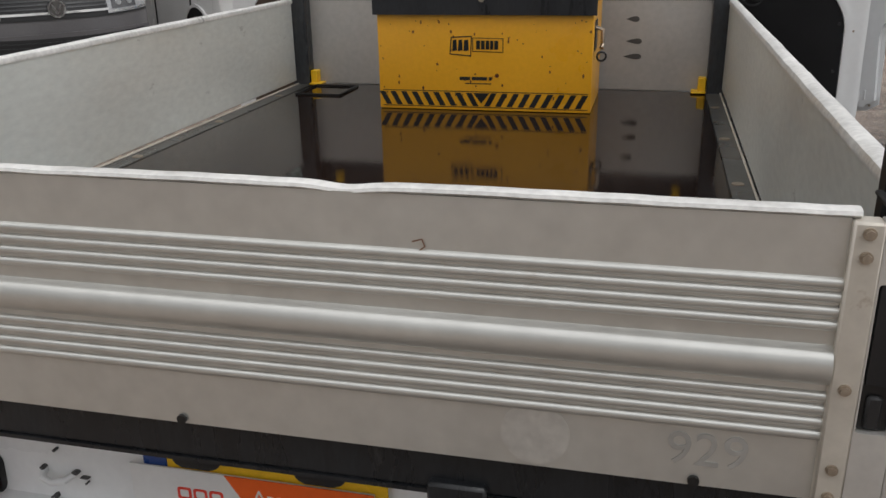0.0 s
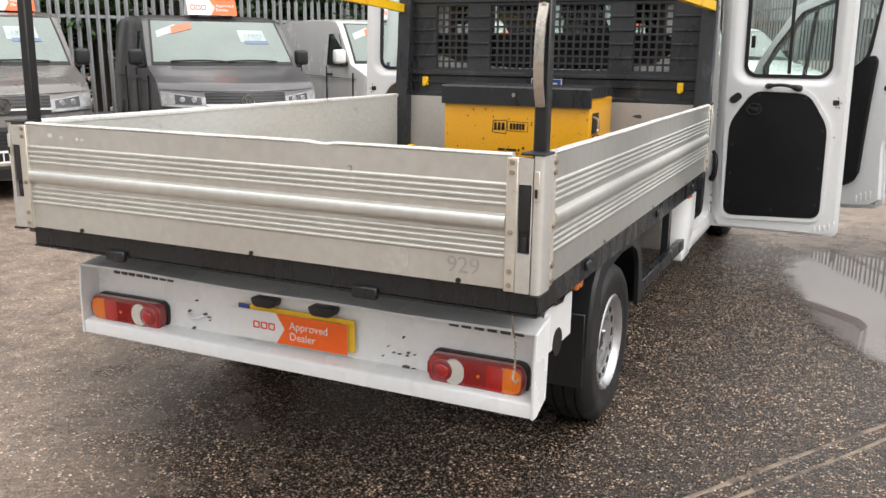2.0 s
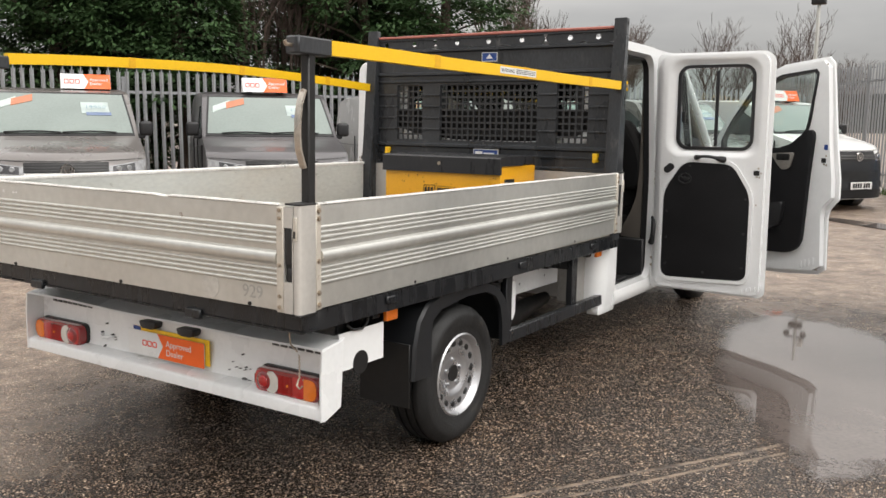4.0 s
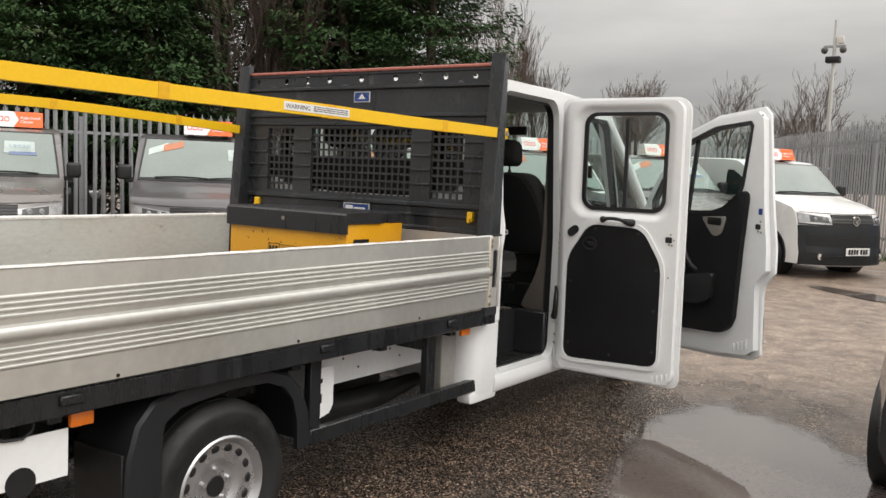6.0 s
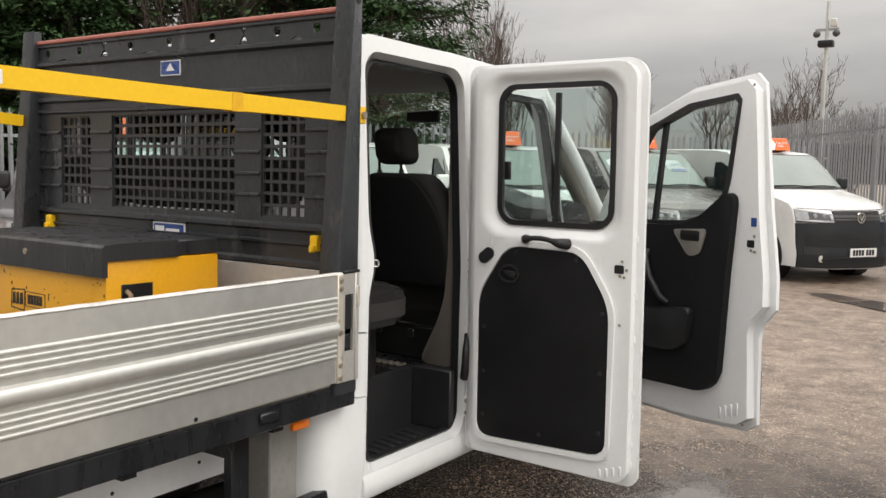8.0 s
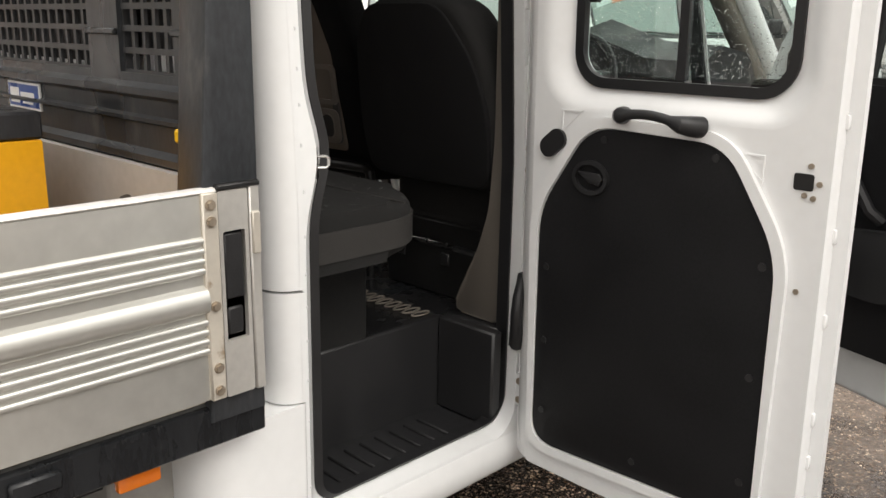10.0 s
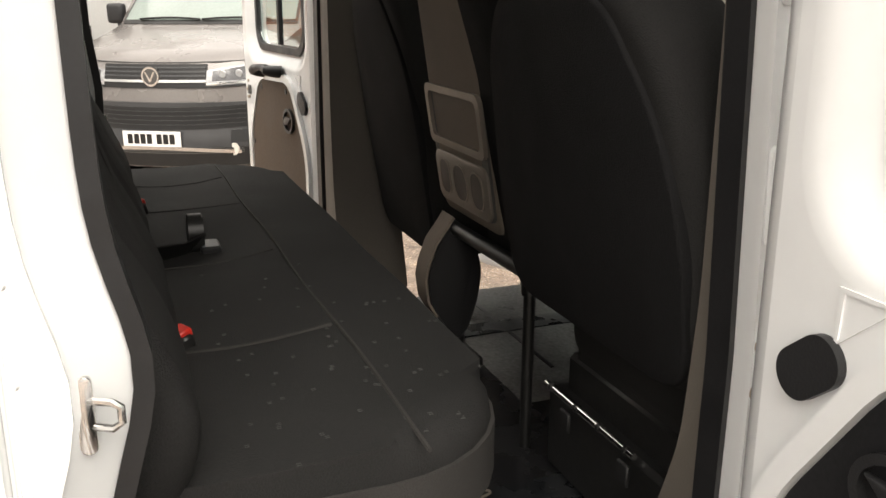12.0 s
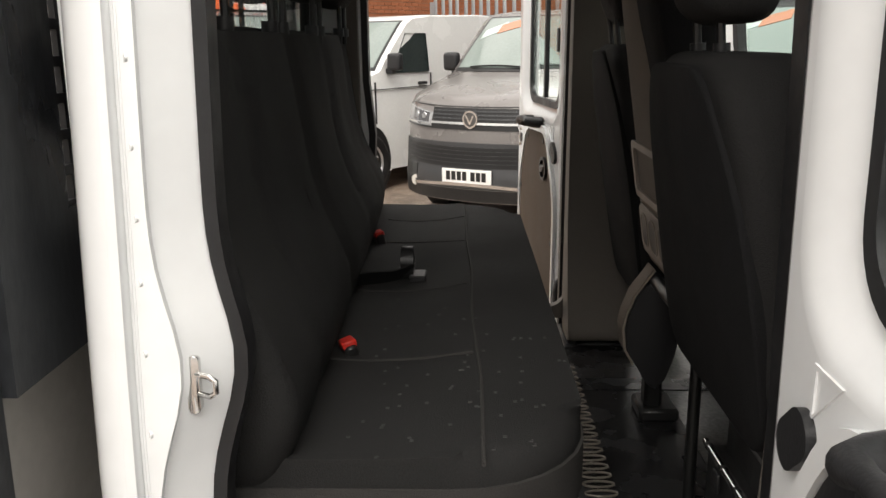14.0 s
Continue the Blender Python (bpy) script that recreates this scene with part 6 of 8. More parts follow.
    for u, v in ((0.782, 1.342), (0.774, 1.282), (0.792, 1.278), (0.778, 1.082), (0.802, 1.308)):
        part("screw", cyl(bmesh.new(), to(u, v, -0.0005), to(u, v, -0.004), 0.006, 10), STEEL, d)
    for v in (0.50, 0.58, 0.70, 0.80, 1.02, 1.20, 1.43):
        part("pressing", plate(bmesh.new(), rrect(0.812, 0.830, v - 0.016, v + 0.016, 0.006, 2), 0.036, 0.050, to, 0.003), WHITE, d)
    for k in range(4):
        part("pressing", plate(bmesh.new(), rrect(0.70 + 0.03 * k, 0.712 + 0.03 * k, 0.435 + 0.008 * k, 0.468 + 0.01 * k, 0.004, 2), -0.004, 0.002, to, 0.001), WHITE, d)
    for u, v in ((0.185, 1.395), (0.650, 1.340)):
        tri = [(u - 0.03, v + 0.012), (u + 0.035, v + 0.012), (u + (0.035 if u > 0.4 else -0.03), v - 0.045)]
        part("pressing", ring(bmesh.new(), tri, inset(tri, -0.008), -0.0022, 0.001, to), WHITE, d)
    return d


rear_door(1, (0.9997, -0.0257), LINER, "black door card")
rear_door(-1, (0.9934, -0.1147), LINER_BR, "brown fibreboard door card")

# open front doors
SURROUND = material("grey_handle_surround", (0.22, 0.205, 0.185), 0.5)


def front_door(sx):
    fd = lower_child("front_door", truck)
    tagged(fd, "open white front door with black door card")
    to = door_map(sx, (0.965, 5.385), (0.8872, -0.4614), 0.03)
    outer = [(0.02, 0.52), (0.30, 0.455), (0.85, 0.47), (1.18, 0.505), (1.248, 0.55), (1.245, 0.95), (1.262, 1.02), (1.335, 1.10), (1.335, 1.25), (1.295, 1.55), (1.262, 1.90), (1.240, 2.13), (1.19, 2.18), (0.80, 2.14), (0.45, 2.01), (0.14, 1.58), (0.02, 1.30)]
    inner = [(0.22, 1.46), (0.34, 1.455), (0.66, 1.455), (0.82, 1.46), (0.95, 1.50), (1.03, 1.56), (1.075, 1.62), (1.092, 1.68), (1.105, 1.76), (1.12, 1.86), (1.135, 1.96), (1.148, 2.055), (1.125, 2.085), (0.82, 2.055), (0.53, 1.95), (0.31, 1.68), (0.22, 1.53)]
    outs = inset(outer, -0.035)
    part("skin", ring(bmesh.new(), outer, inner, 0.05, 0.07, to), WHITE, fd, "white painted door skin")
    part("inner_shell", ring(bmesh.new(), outs, inner, 0.0, 0.05, to), WHITE, fd, "white painted inner shell")
    part("window_rubber", ring(bmesh.new(), inset(inner, 0.004), inset(inner, -0.022), -0.008, 0.045, to), RUBBER, fd, "black window rubber")
    part("divider", plate(bmesh.new(), [(0.545, 1.46), (0.57, 1.46), (0.645, 1.99), (0.62, 1.985)], 0.015, 0.04, to), RUBBER, fd)
    g = part("pane", plate(bmesh.new(), inner, 0.028, 0.032, to), GLASS, fd, "clear door pane")
    g.visible_shadow = False
    card_o = rounded([(0.06, 0.60), (0.98, 0.655), (1.075, 0.73), (1.115, 1.25), (1.150, 1.585), (1.130, 1.632), (1.06, 1.60), (0.93, 1.50), (0.80, 1.455), (0.06, 1.44)], 0.06)
    part("door_card", plate(bmesh.new(), card_o, -0.04, 0.002, to, 0.012), LINER, fd, "black moulded door card")
    part("map_pocket", plate(bmesh.new(), rounded([(0.14, 0.80), (0.80, 0.83), (0.90, 0.875), (0.93, 1.06), (0.80, 1.045), (0.14, 0.95)], 0.03), -0.085, -0.035, to, 0.014, 3), PLASTIC, fd, "black moulded map pocket")
    part("grab_handle", tube(bmesh.new(), [to(0.585, 1.31, -0.038), to(0.60, 1.28, -0.07), to(0.65, 1.18, -0.085), to(0.71, 1.09, -0.07), to(0.73, 1.06, -0.038)], 0.018, 8), PLASTIC, fd, "black grab handle")
    part("speaker_ring", ring(bmesh.new(), [(0.42 + 0.085 * math.cos(2 * math.pi * k / 24), 1.20 + 0.085 * math.sin(2 * math.pi * k / 24)) for k in range(24)], [(0.42 + 0.070 * math.cos(2 * math.pi * k / 24), 1.20 + 0.070 * math.sin(2 * math.pi * k / 24)) for k in range(24)], -0.047, -0.036, to), PLASTIC, fd)
    tri = rounded([(0.765, 1.435), (0.995, 1.450), (0.955, 1.325), (0.88, 1.305)], 0.03)
    part("handle_surround", plate(bmesh.new(), tri, -0.050, -0.038, to, 0.003), SURROUND, fd, "grey plastic handle surround")
    part("inner_handle", plate(bmesh.new(), rrect(0.83, 0.955, 1.385, 1.437, 0.01, 2), -0.056, -0.049, to, 0.003), BLACK_P, fd)
    part("latch", plate(bmesh.new(), rrect(1.205, 1.245, 1.378, 1.412, 0.005, 2), -0.003, 0.004, to), BLACK_P, fd, "black door latch")
    part("check_label", plate(bmesh.new(), rrect(1.225, 1.255, 1.475, 1.515, 0.003, 2), -0.003, 0.002, to), BLUE, fd)
    for u, v in ((1.245, 1.43), (1.23, 1.365), (1.25, 1.36), (1.22, 2.12), (1.21, 0.55)):
        part("screw", cyl(bmesh.new(), to(u, v, -0.0005), to(u, v, -0.004), 0.007, 10), STEEL, fd)
    for k in range(4):
        part("pressing", plate(bmesh.new(), rrect(1.06 + 0.035 * k, 1.074 + 0.035 * k, 0.545 + 0.012 * k, 0.60 + 0.014 * k, 0.005, 2), -0.005, 0.002, to, 0.001), WHITE, fd)
    part("reflector", plate(bmesh.new(), rrect(1.225, 1.235, 0.62, 0.80, 0.002, 1), 0.068, 0.088, to), BLACK_P, fd)
    return fd


front_door(1)
front_door(-1)

# ---- seats ----
from mathutils.bvhtree import BVHTree


def pad_upright(bm, outline, y_back, depth, recline, bevel=0.035, seg=4):
    """A soft cushion whose outline lies in x and z; recline is the shift in y per metre of height."""
    cx, cz = sum(p[0] for p in outline) / len(outline), sum(p[1] for p in outline) / len(outline)

    def loop(shrink, d, scale=1.0):
        pts = inset(outline, -shrink) if shrink else outline
        return [Vector((cx + (u - cx) * scale, d - recline * (cz + (v - cz) * scale - 1.1), cz + (v - cz) * scale)) for u, v in pts]
    r = min(bevel, depth * 0.48)
    turn = [math.pi / 2 * k / (seg + 2) for k in range(seg + 3)]
    loops = [loop(r, y_back - 0.012, 0.35), loop(r, y_back - 0.009, 0.7), loop(r, y_back - 0.004, 0.9)]
    loops += [loop(r * (1 - math.sin(a)), y_back + r * (1 - math.cos(a))) for a in turn]
    loops += [loop(r * (1 - math.cos(a)), y_back + depth - r * (1 - math.sin(a))) for a in turn]
    loops += [loop(r, y_back + depth + 0.004, 0.9), loop(r, y_back + depth + 0.009, 0.7), loop(r, y_back + depth + 0.012, 0.35)]
    return loft(bm, loops)


def wobble(bm, amount, scale, seed):
    for v in bm.verts:
        v.co += Vector((noise.noise(v.co * scale + Vector((seed, 0, 0))), noise.noise(v.co * scale + Vector((0, seed, 5))), noise.noise(v.co * scale + Vector((3, 0, seed))))) * amount
    return bm


def grid_cut(bm, axis, values):
    for v in values:
        co = [0, 0, 0]
        no = [0, 0, 0]
        co[axis], no[axis] = v, 1
        bmesh.ops.bisect_plane(bm, geom=bm.verts[:] + bm.edges[:] + bm.faces[:], plane_co=co, plane_no=no)
    return bm


# rear bench
bench = lower_child("rear_bench", truck)
tagged(bench, "charcoal fabric rear bench with four headrests")
bm = plate(bmesh.new(), rrect(-0.955, 0.848, 3.37, 3.908, (0.05, 0.05, 0.19, 0.19), 7), 1.022, 1.172, "z", 0.040, 4)
grid_cut(bm, 0, [-0.9 + 0.1 * k for k in range(18)])
grid_cut(bm, 1, [3.45 + 0.07 * k for k in range(6)])
for v in bm.verts:
    if v.co.z > 1.13:
        u = (v.co.x + 0.035) / 0.92
        v.co.z -= 0.016 * max(0.0, 1 - ((v.co.y - 3.60) / 0.14) ** 2) * (0.6 + 0.4 * math.cos(u * 9)) + 0.004 * noise.noise(v.co * 5)
top_of = BVHTree.FromBMesh(bm)
part("cushion", bm, FABRIC, bench, "charcoal fabric seat cushion")
bm = bmesh.new()
ring(bm, rrect(-0.958, 0.852, 3.372, 3.912, (0.05, 0.05, 0.19, 0.19), 7), rrect(-0.945, 0.838, 3.385, 3.898, (0.05, 0.05, 0.18, 0.18), 7), 1.052, 1.126, "z")
part("cushion_border", bm, FABRIC_L, bench, "paler grey fabric border")
for pts in ([(-0.93, 3.735, 1.172), (0.87, 3.76, 1.172)], [(-0.38, 3.50, 1.165), (-0.40, 3.735, 1.173)], [(0.055, 3.50, 1.165), (0.02, 3.74, 1.173)], [(0.48, 3.50, 1.165), (0.46, 3.75, 1.173)], [(-0.72, 3.50, 1.165), (-0.74, 3.735, 1.173)]):
    a, b = Vector(pts[0]), Vector(pts[1])
    line = [a.lerp(b, k / 24) + Vector((0, 0.003 * math.sin(k * 0.7), 0)) for k in range(25)]
    for q in line:
        q.z = 1.1722 - 0.016 * max(0.0, 1 - ((q.y - 3.60) / 0.14) ** 2) * (0.6 + 0.4 * math.cos((q.x + 0.035) / 0.92 * 9))
    part("seam", tube(bmesh.new(), line, 0.0030, 5), FABRIC_L, bench)
rng = random.Random(8)
bm = bmesh.new()
for k in range(190):
    x, y = rng.uniform(-0.3, 0.85), 3.93 - 0.36 * rng.random() ** 1.7
    if rng.random() > min(1.0, max(0.03, (x - 0.05) / 0.6)):
        continue
    hit = top_of.ray_cast(Vector((x, y, 1.4)), Vector((0, 0, -1)))
    if hit[0] is not None and abs(hit[1].z) > 0.6:
        z = hit[0].z
        for dx in (-0.0022, 0.0022):
            box(bm, x + dx - 0.0007, x + dx + 0.0007, y - 0.0028, y + 0.0028, z - 0.001, z + 0.0007)
part("woven_mark", bm, FLECK, bench, "rows of small pale woven marks")["kind"] = "stuff"
part("front_skirt", boxes((-0.90, 0.60, 3.55, 3.82, 0.76, 1.024), bevel=0.01), PLASTIC, bench, "black plastic bench base")
part("side_bracket", boxes((0.60, 0.70, 3.50, 3.78, 0.76, 1.024), bevel=0.006), BLACK_P, bench)
prof = [(-0.96, 1.10), (0.84, 1.10), (0.875, 1.20), (0.87, 1.45), (0.85, 1.64), (0.79, 1.725), (-0.86, 1.725), (-0.93, 1.66), (-0.96, 1.40)]
bm = bmesh.new()
outline = rounded(prof, 0.09)
pad_upright(bm, outline, 3.320, 0.095, 0.10, 0.04, 5)
grid_cut(bm, 0, [-0.9 + 0.06 * k for k in range(30)])
grid_cut(bm, 2, [1.15 + 0.06 * k for k in range(9)])
for v in bm.verts:
    if v.co.y > 3.35:
        v.co.y += 0.012 + 0.045 * (v.co.x + 0.9) / 1.75 + 0.062 * math.exp(-((v.co.z - 1.25) / 0.13) ** 2) - 0.016 * max(0, 1 - abs((v.co.x + 0.05) % 0.45 - 0.225) / 0.05) + 0.004 * noise.noise(v.co * 7)
part("backrest", bm, FABRIC, bench, "charcoal fabric backrest")
for x in (-0.72, -0.27, 0.18, 0.60):
    bm = bmesh.new()
    pad_upright(bm, rrect(x - 0.135, x + 0.135, 1.790, 2.050, 0.075, 6), 3.355, 0.11, 0.09, 0.045, 4)
    hr = part("headrest", wobble(bm, 0.004, 6, x), FABRIC, bench, "charcoal headrest")
    for dx in (-0.05, 0.05):
        part("headrest_post", cyl(bmesh.new(), (x + dx, 3.375, 1.69), (x + dx, 3.375, 1.80), 0.007, 8), BLACK_P, hr)
        part("post_guide", cyl(bmesh.new(), (x + dx, 3.372, 1.712), (x + dx, 3.372, 1.735), 0.016, 10), PLASTIC, hr)


def buckle(x, y, z, turn):
    b = thing("seat_belt_buckle", T @ pose(x, y, z, 14, 0, turn), "black seat belt buckle with red button on the bench", "seat belt", "seat belt buckles")
    part("body", boxes((-0.02, 0.02, -0.012, 0.012, -0.01, 0.05), bevel=0.005), BLACK_P, b)
    part("button", boxes((-0.015, 0.015, -0.0135, 0.0135, 0.043, 0.058), bevel=0.003), RED_PL, b, "red release button")
    part("stalk", boxes((-0.012, 0.012, -0.004, 0.004, -0.045, -0.01)), BLACK_P, b)


buckle(-0.39, 3.512, 1.146, 25)
buckle(0.435, 3.538, 1.132, 25)
belt = thing("lap_belt", T @ pose(-0.11, 0.010, -0.010), "black lap belt lying on the rear bench", "seat belt")
part("webbing", strap(bmesh.new(), [(0.16, 3.44, 1.19), (0.13, 3.50, 1.192), (0.085, 3.555, 1.183), (0.045, 3.60, 1.188)], 0.046, 0.004, (0.5, 0.35, 0.75)), BLACK_P, belt)
part("buckle_body", plate(bmesh.new(), rounded([(0.0, 1.165), (0.055, 1.165), (0.06, 1.215), (0.035, 1.245), (0.0, 1.235)], 0.015), 3.575, 3.605, "y", 0.006), BLACK_P, belt)
part("tongue", boxes((0.01, 0.075, 3.595, 3.635, 1.165, 1.182), bevel=0.004), PLASTIC, belt, "black plastic tongue")


# front seats
def front_seat(name, label, x0, x1, y, z_top, face_mat, legs=False, zb=1.00):
    s = lower_child(name, truck)
    tagged(s, label)
    w = x1 - x0
    o = rounded([(x0 + 0.03, zb), (x1 - 0.03, zb), (x1, zb + 0.10), (x1 - 0.010, 1.32), (x1 - 0.028, z_top - 0.17), (x1 - 0.115, z_top - 0.012), (x0 + 0.10, z_top - 0.012), (x0 + 0.03, z_top - 0.12), (x0 + 0.005, 1.32), (x0, zb + 0.10)], 0.10)
    bm = pad_upright(bmesh.new(), o, y, 0.16, 0.16, 0.04, 4)
    part("backrest", wobble(bm, 0.004, 5, x0), face_mat, s, "fabric backrest")
    back = rounded([(x0 + 0.03, zb + 0.012), (x1 - 0.035, zb + 0.012), (x1 - 0.022, 1.36), (x1 - 0.060, z_top - 0.18), (x1 - 0.175, z_top - 0.028), (x0 + 0.095, z_top - 0.028), (x0 + 0.034, z_top - 0.13), (x0 + 0.012, 1.32)], 0.07)
    bm = pad_upright(bmesh.new(), back, y - 0.008, 0.03, 0.16, 0.006, 2)
    part("back_panel", bm, FABRIC_K, s)
    lift = 0.08 if legs else 0.0
    bm = plate(bmesh.new(), rrect(x0 - 0.01, x1 + 0.01, y + 0.10, y + 0.58, 0.08, 5), 1.0 + lift, 1.14 + lift, "z", 0.04, 4)
    part("cushion", bm, FABRIC, s)
    part("base", boxes((x0 + 0.03, x1 - 0.03, y + 0.10, y + 0.5, 1.055 if legs else 0.76, 1.0 + lift), bevel=0.01), BLACK_P, s)
    if legs:
        for lx, ly in ((x0 + 0.05, y + 0.12), (x0 + 0.05, y + 0.45), (x1 - 0.08, y + 0.45)):
            part("leg", boxes((lx, lx + 0.03, ly, ly + 0.03, 0.757, 1.06), bevel=0.004), BLACK_P, s)
    return s


drv = front_seat("driver_seat", "charcoal fabric driver's seat seen from behind", 0.292, 0.862, 4.140, 1.690, FABRIC_S, False, 1.135)
bm = pad_upright(bmesh.new(), rrect(0.432, 0.650, 1.718, 1.896, 0.050, 7), 4.160, 0.12, 0.16, 0.050, 5)
hr = part("headrest", wobble(bm, 0.004, 6, 3), FABRIC, drv, "charcoal headrest")
for dx in (0.440, 0.572):
    part("headrest_post", cyl(bmesh.new(), (dx, 4.11, 1.65), (dx, 4.10, 1.77), 0.007, 8), BLACK_P, hr)
    part("post_guide", cyl(bmesh.new(), (dx, 4.108, 1.680), (dx, 4.107, 1.692), 0.013, 10), PLASTIC, hr)
lft = front_seat("passenger_seat", "charcoal fabric outer passenger seat", -0.76, -0.27, 4.195, 1.70, FABRIC, True)
bm = pad_upright(bmesh.new(), rrect(-0.655, -0.395, 1.735, 1.97, 0.07, 6), 4.225, 0.11, 0.16, 0.045, 4)
hr = part("headrest", bm, FABRIC, lft, "charcoal headrest")
for dx in (-0.58, -0.47):
    part("headrest_post", cyl(bmesh.new(), (dx, 4.15, 1.62), (dx, 4.13, 1.76), 0.007, 8), BLACK_P, hr)

mid = lower_child("middle_seat", truck)
tagged(mid, "middle front seat with a cup-holder tray in its brown-grey back")
o = rounded([(-0.20, 1.16), (0.26, 1.16), (0.27, 1.28), (0.24, 1.50), (0.17, 1.72), (0.12, 1.87), (0.06, 1.935), (-0.03, 1.948), (-0.12, 1.94), (-0.18, 1.88), (-0.207, 1.50)], 0.06)
part("backrest", pad_upright(bmesh.new(), o, 4.205, 0.11, 0.15, 0.04, 4), FABRIC_K, mid)
part("back_panel", pad_upright(bmesh.new(), rounded([(-0.185, 1.18), (0.13, 1.18), (0.13, 1.50), (0.06, 1.68), (-0.085, 1.915), (-0.14, 1.918), (-0.187, 1.80)], 0.03), 4.196, 0.02, 0.15, 0.006, 2), FABRIC_B, mid, "brown-grey fabric back")


def to_mid(u, v, d):
    return Vector((u, 4.205 + d - 0.15 * (v - 1.1), v))


tray = part("tray", ring(bmesh.new(), rrect(-0.176, 0.122, 1.205, 1.464, 0.02, 3), rrect(-0.152, 0.098, 1.345, 1.448, 0.012, 3), -0.016, 0.008, to_mid), PLASTIC_G, mid, "dark grey folding tray")
part("tray_rim", ring(bmesh.new(), rrect(-0.180, 0.126, 1.338, 1.470, 0.02, 3), rrect(-0.162, 0.108, 1.354, 1.454, 0.015, 3), -0.024, -0.014, to_mid), SILVER, tray, "satin silver rim")
part("tray_face", plate(bmesh.new(), rrect(-0.174, 0.120, 1.206, 1.322, 0.028, 4), -0.022, -0.012, to_mid, 0.003), SILVER, tray, "satin brown-grey face with three cup holes")
part("tray_bed", plate(bmesh.new(), rrect(-0.156, 0.102, 1.342, 1.452, 0.012, 3), 0.004, 0.012, to_mid), FABRIC_B, tray)
for x, rx in ((-0.118, 0.027), (-0.030, 0.036), (0.062, 0.030)):
    part("cup_hole", plate(bmesh.new(), rrect(x - rx, x + rx, 1.226, 1.302, rx * 0.85, 6), -0.0232, -0.020, to_mid), BLACK_P, tray)
    part("cup_ring", ring(bmesh.new(), rrect(x - rx - 0.003, x + rx + 0.003, 1.223, 1.305, rx * 0.88, 6), rrect(x - rx, x + rx, 1.226, 1.302, rx * 0.85, 6), -0.0245, -0.020, to_mid), SILVER, tray)
part("cushion", plate(bmesh.new(), rrect(-0.22, 0.27, 4.28, 4.76, 0.08, 5), 1.08, 1.20, "z", 0.04, 4), FABRIC, mid)
part("frame_tube", tube(bmesh.new(), [(-0.20, 4.205, 1.122), (0.205, 4.200, 1.132), (0.228, 4.200, 1.118), (0.232, 4.200, 1.09)], 0.017, 10), BLACK_P, mid, "black steel cross tube")
part("frame_tube", tube(bmesh.new(), [(0.232, 4.200, 1.12), (0.232, 4.200, 0.757)], 0.0125, 10), BLACK_P, mid)
arm = [(4.187, 1.127), (4.157, 1.086), (4.138, 1.034), (4.132, 1.001), (4.139, 0.945), (4.160, 0.909), (4.195, 0.849), (4.223, 0.839), (4.255, 0.927), (4.267, 0.996), (4.266, 1.030), (4.250, 1.085), (4.222, 1.130)]
bk = part("belt_arm", plate(bmesh.new(), smooth_loop(arm, 2), -0.240, -0.160, "x", 0.010), PLASTIC, mid, "black belt arm with a grey-brown edge")
part("arm_edge", strap(bmesh.new(), [(-0.202, 4.198, 1.152), (-0.202, 4.182, 1.128), (-0.202, 4.153, 1.088), (-0.202, 4.134, 1.036), (-0.202, 4.127, 1.001), (-0.202, 4.134, 0.945), (-0.202, 4.156, 0.906)], 0.072, 0.006, (1, 0, 0)), FABRIC_B, bk)
part("arm_foot", boxes((-0.27, -0.15, 4.175, 4.275, 0.757, 0.792), (-0.225, -0.175, 4.190, 4.235, 0.785, 0.87), bevel=0.008), BLACK_P, bk)
seat_box = part("seat_box", boxes((0.300, 0.800, 4.212, 4.60, 0.757, 0.926), bevel=0.010), BLACK_P, drv, "glossy black box under the seat")
part("seat_rod", tube(bmesh.new(), [(0.305, 4.206, 0.932), (0.612, 4.206, 0.934)], 0.0065, 10), CHROME, seat_box, "bright steel rod")
for x in (0.325, 0.42, 0.50, 0.585):
    part("rod_clip", cyl(bmesh.new(), (x, 4.206, 0.933), (x + 0.008, 4.206, 0.933), 0.0085, 10), BLACK_P, seat_box)
for x in (0.36, 0.56):
    part("latch", boxes((x, x + 0.035, 4.205, 4.214, 0.865, 0.905), bevel=0.003), PLASTIC, seat_box)


# ---- steel tool vault on the bed ----
vault = thing("tool_vault", T, "yellow steel tool vault with black lid and hazard stripes", "tool box")
VX0, VX1, VY0, VY1, VZ = -0.424, 0.484, 2.55, 3.045, 0.8945
part("body", boxes((VX0, VX1, VY0, VY1, VZ, 1.345), bevel=0.006, seg=2), YELLOW, vault, "chipped yellow painted steel body")
bm = bmesh.new()
loops = [[Vector((x, y, z)) for y, z in ((VY0 - 0.022, 1.290), (VY0 - 0.022, 1.392), (VY0 - 0.012, 1.402), (VY0 + 0.05, 1.406), (VY0 + 0.29, 1.408), (VY0 + 0.30, 1.400), (VY0 + 0.30, 1.346), (VY0 - 0.002, 1.346), (VY0 - 0.002, 1.290))] for x in (VX0 - 0.012, VX0 - 0.008, VX1 + 0.008, VX1 + 0.012)]
part("lid", loft(bm, loops), LID, vault, "worn black steel lid")
bm = boxes((VX0 + 0.004, VX1 - 0.004, VY0 + 0.30, VY1 + 0.004, 1.346, 1.406), bevel=0.006)
part("rear_top", bm, LID, vault, "black rear section of the top")
part("lid_bolt", cyl(bmesh.new(), (0.03, VY0 - 0.0215, 1.352), (0.03, VY0 - 0.026, 1.352), 0.012, 12), STEEL, vault)
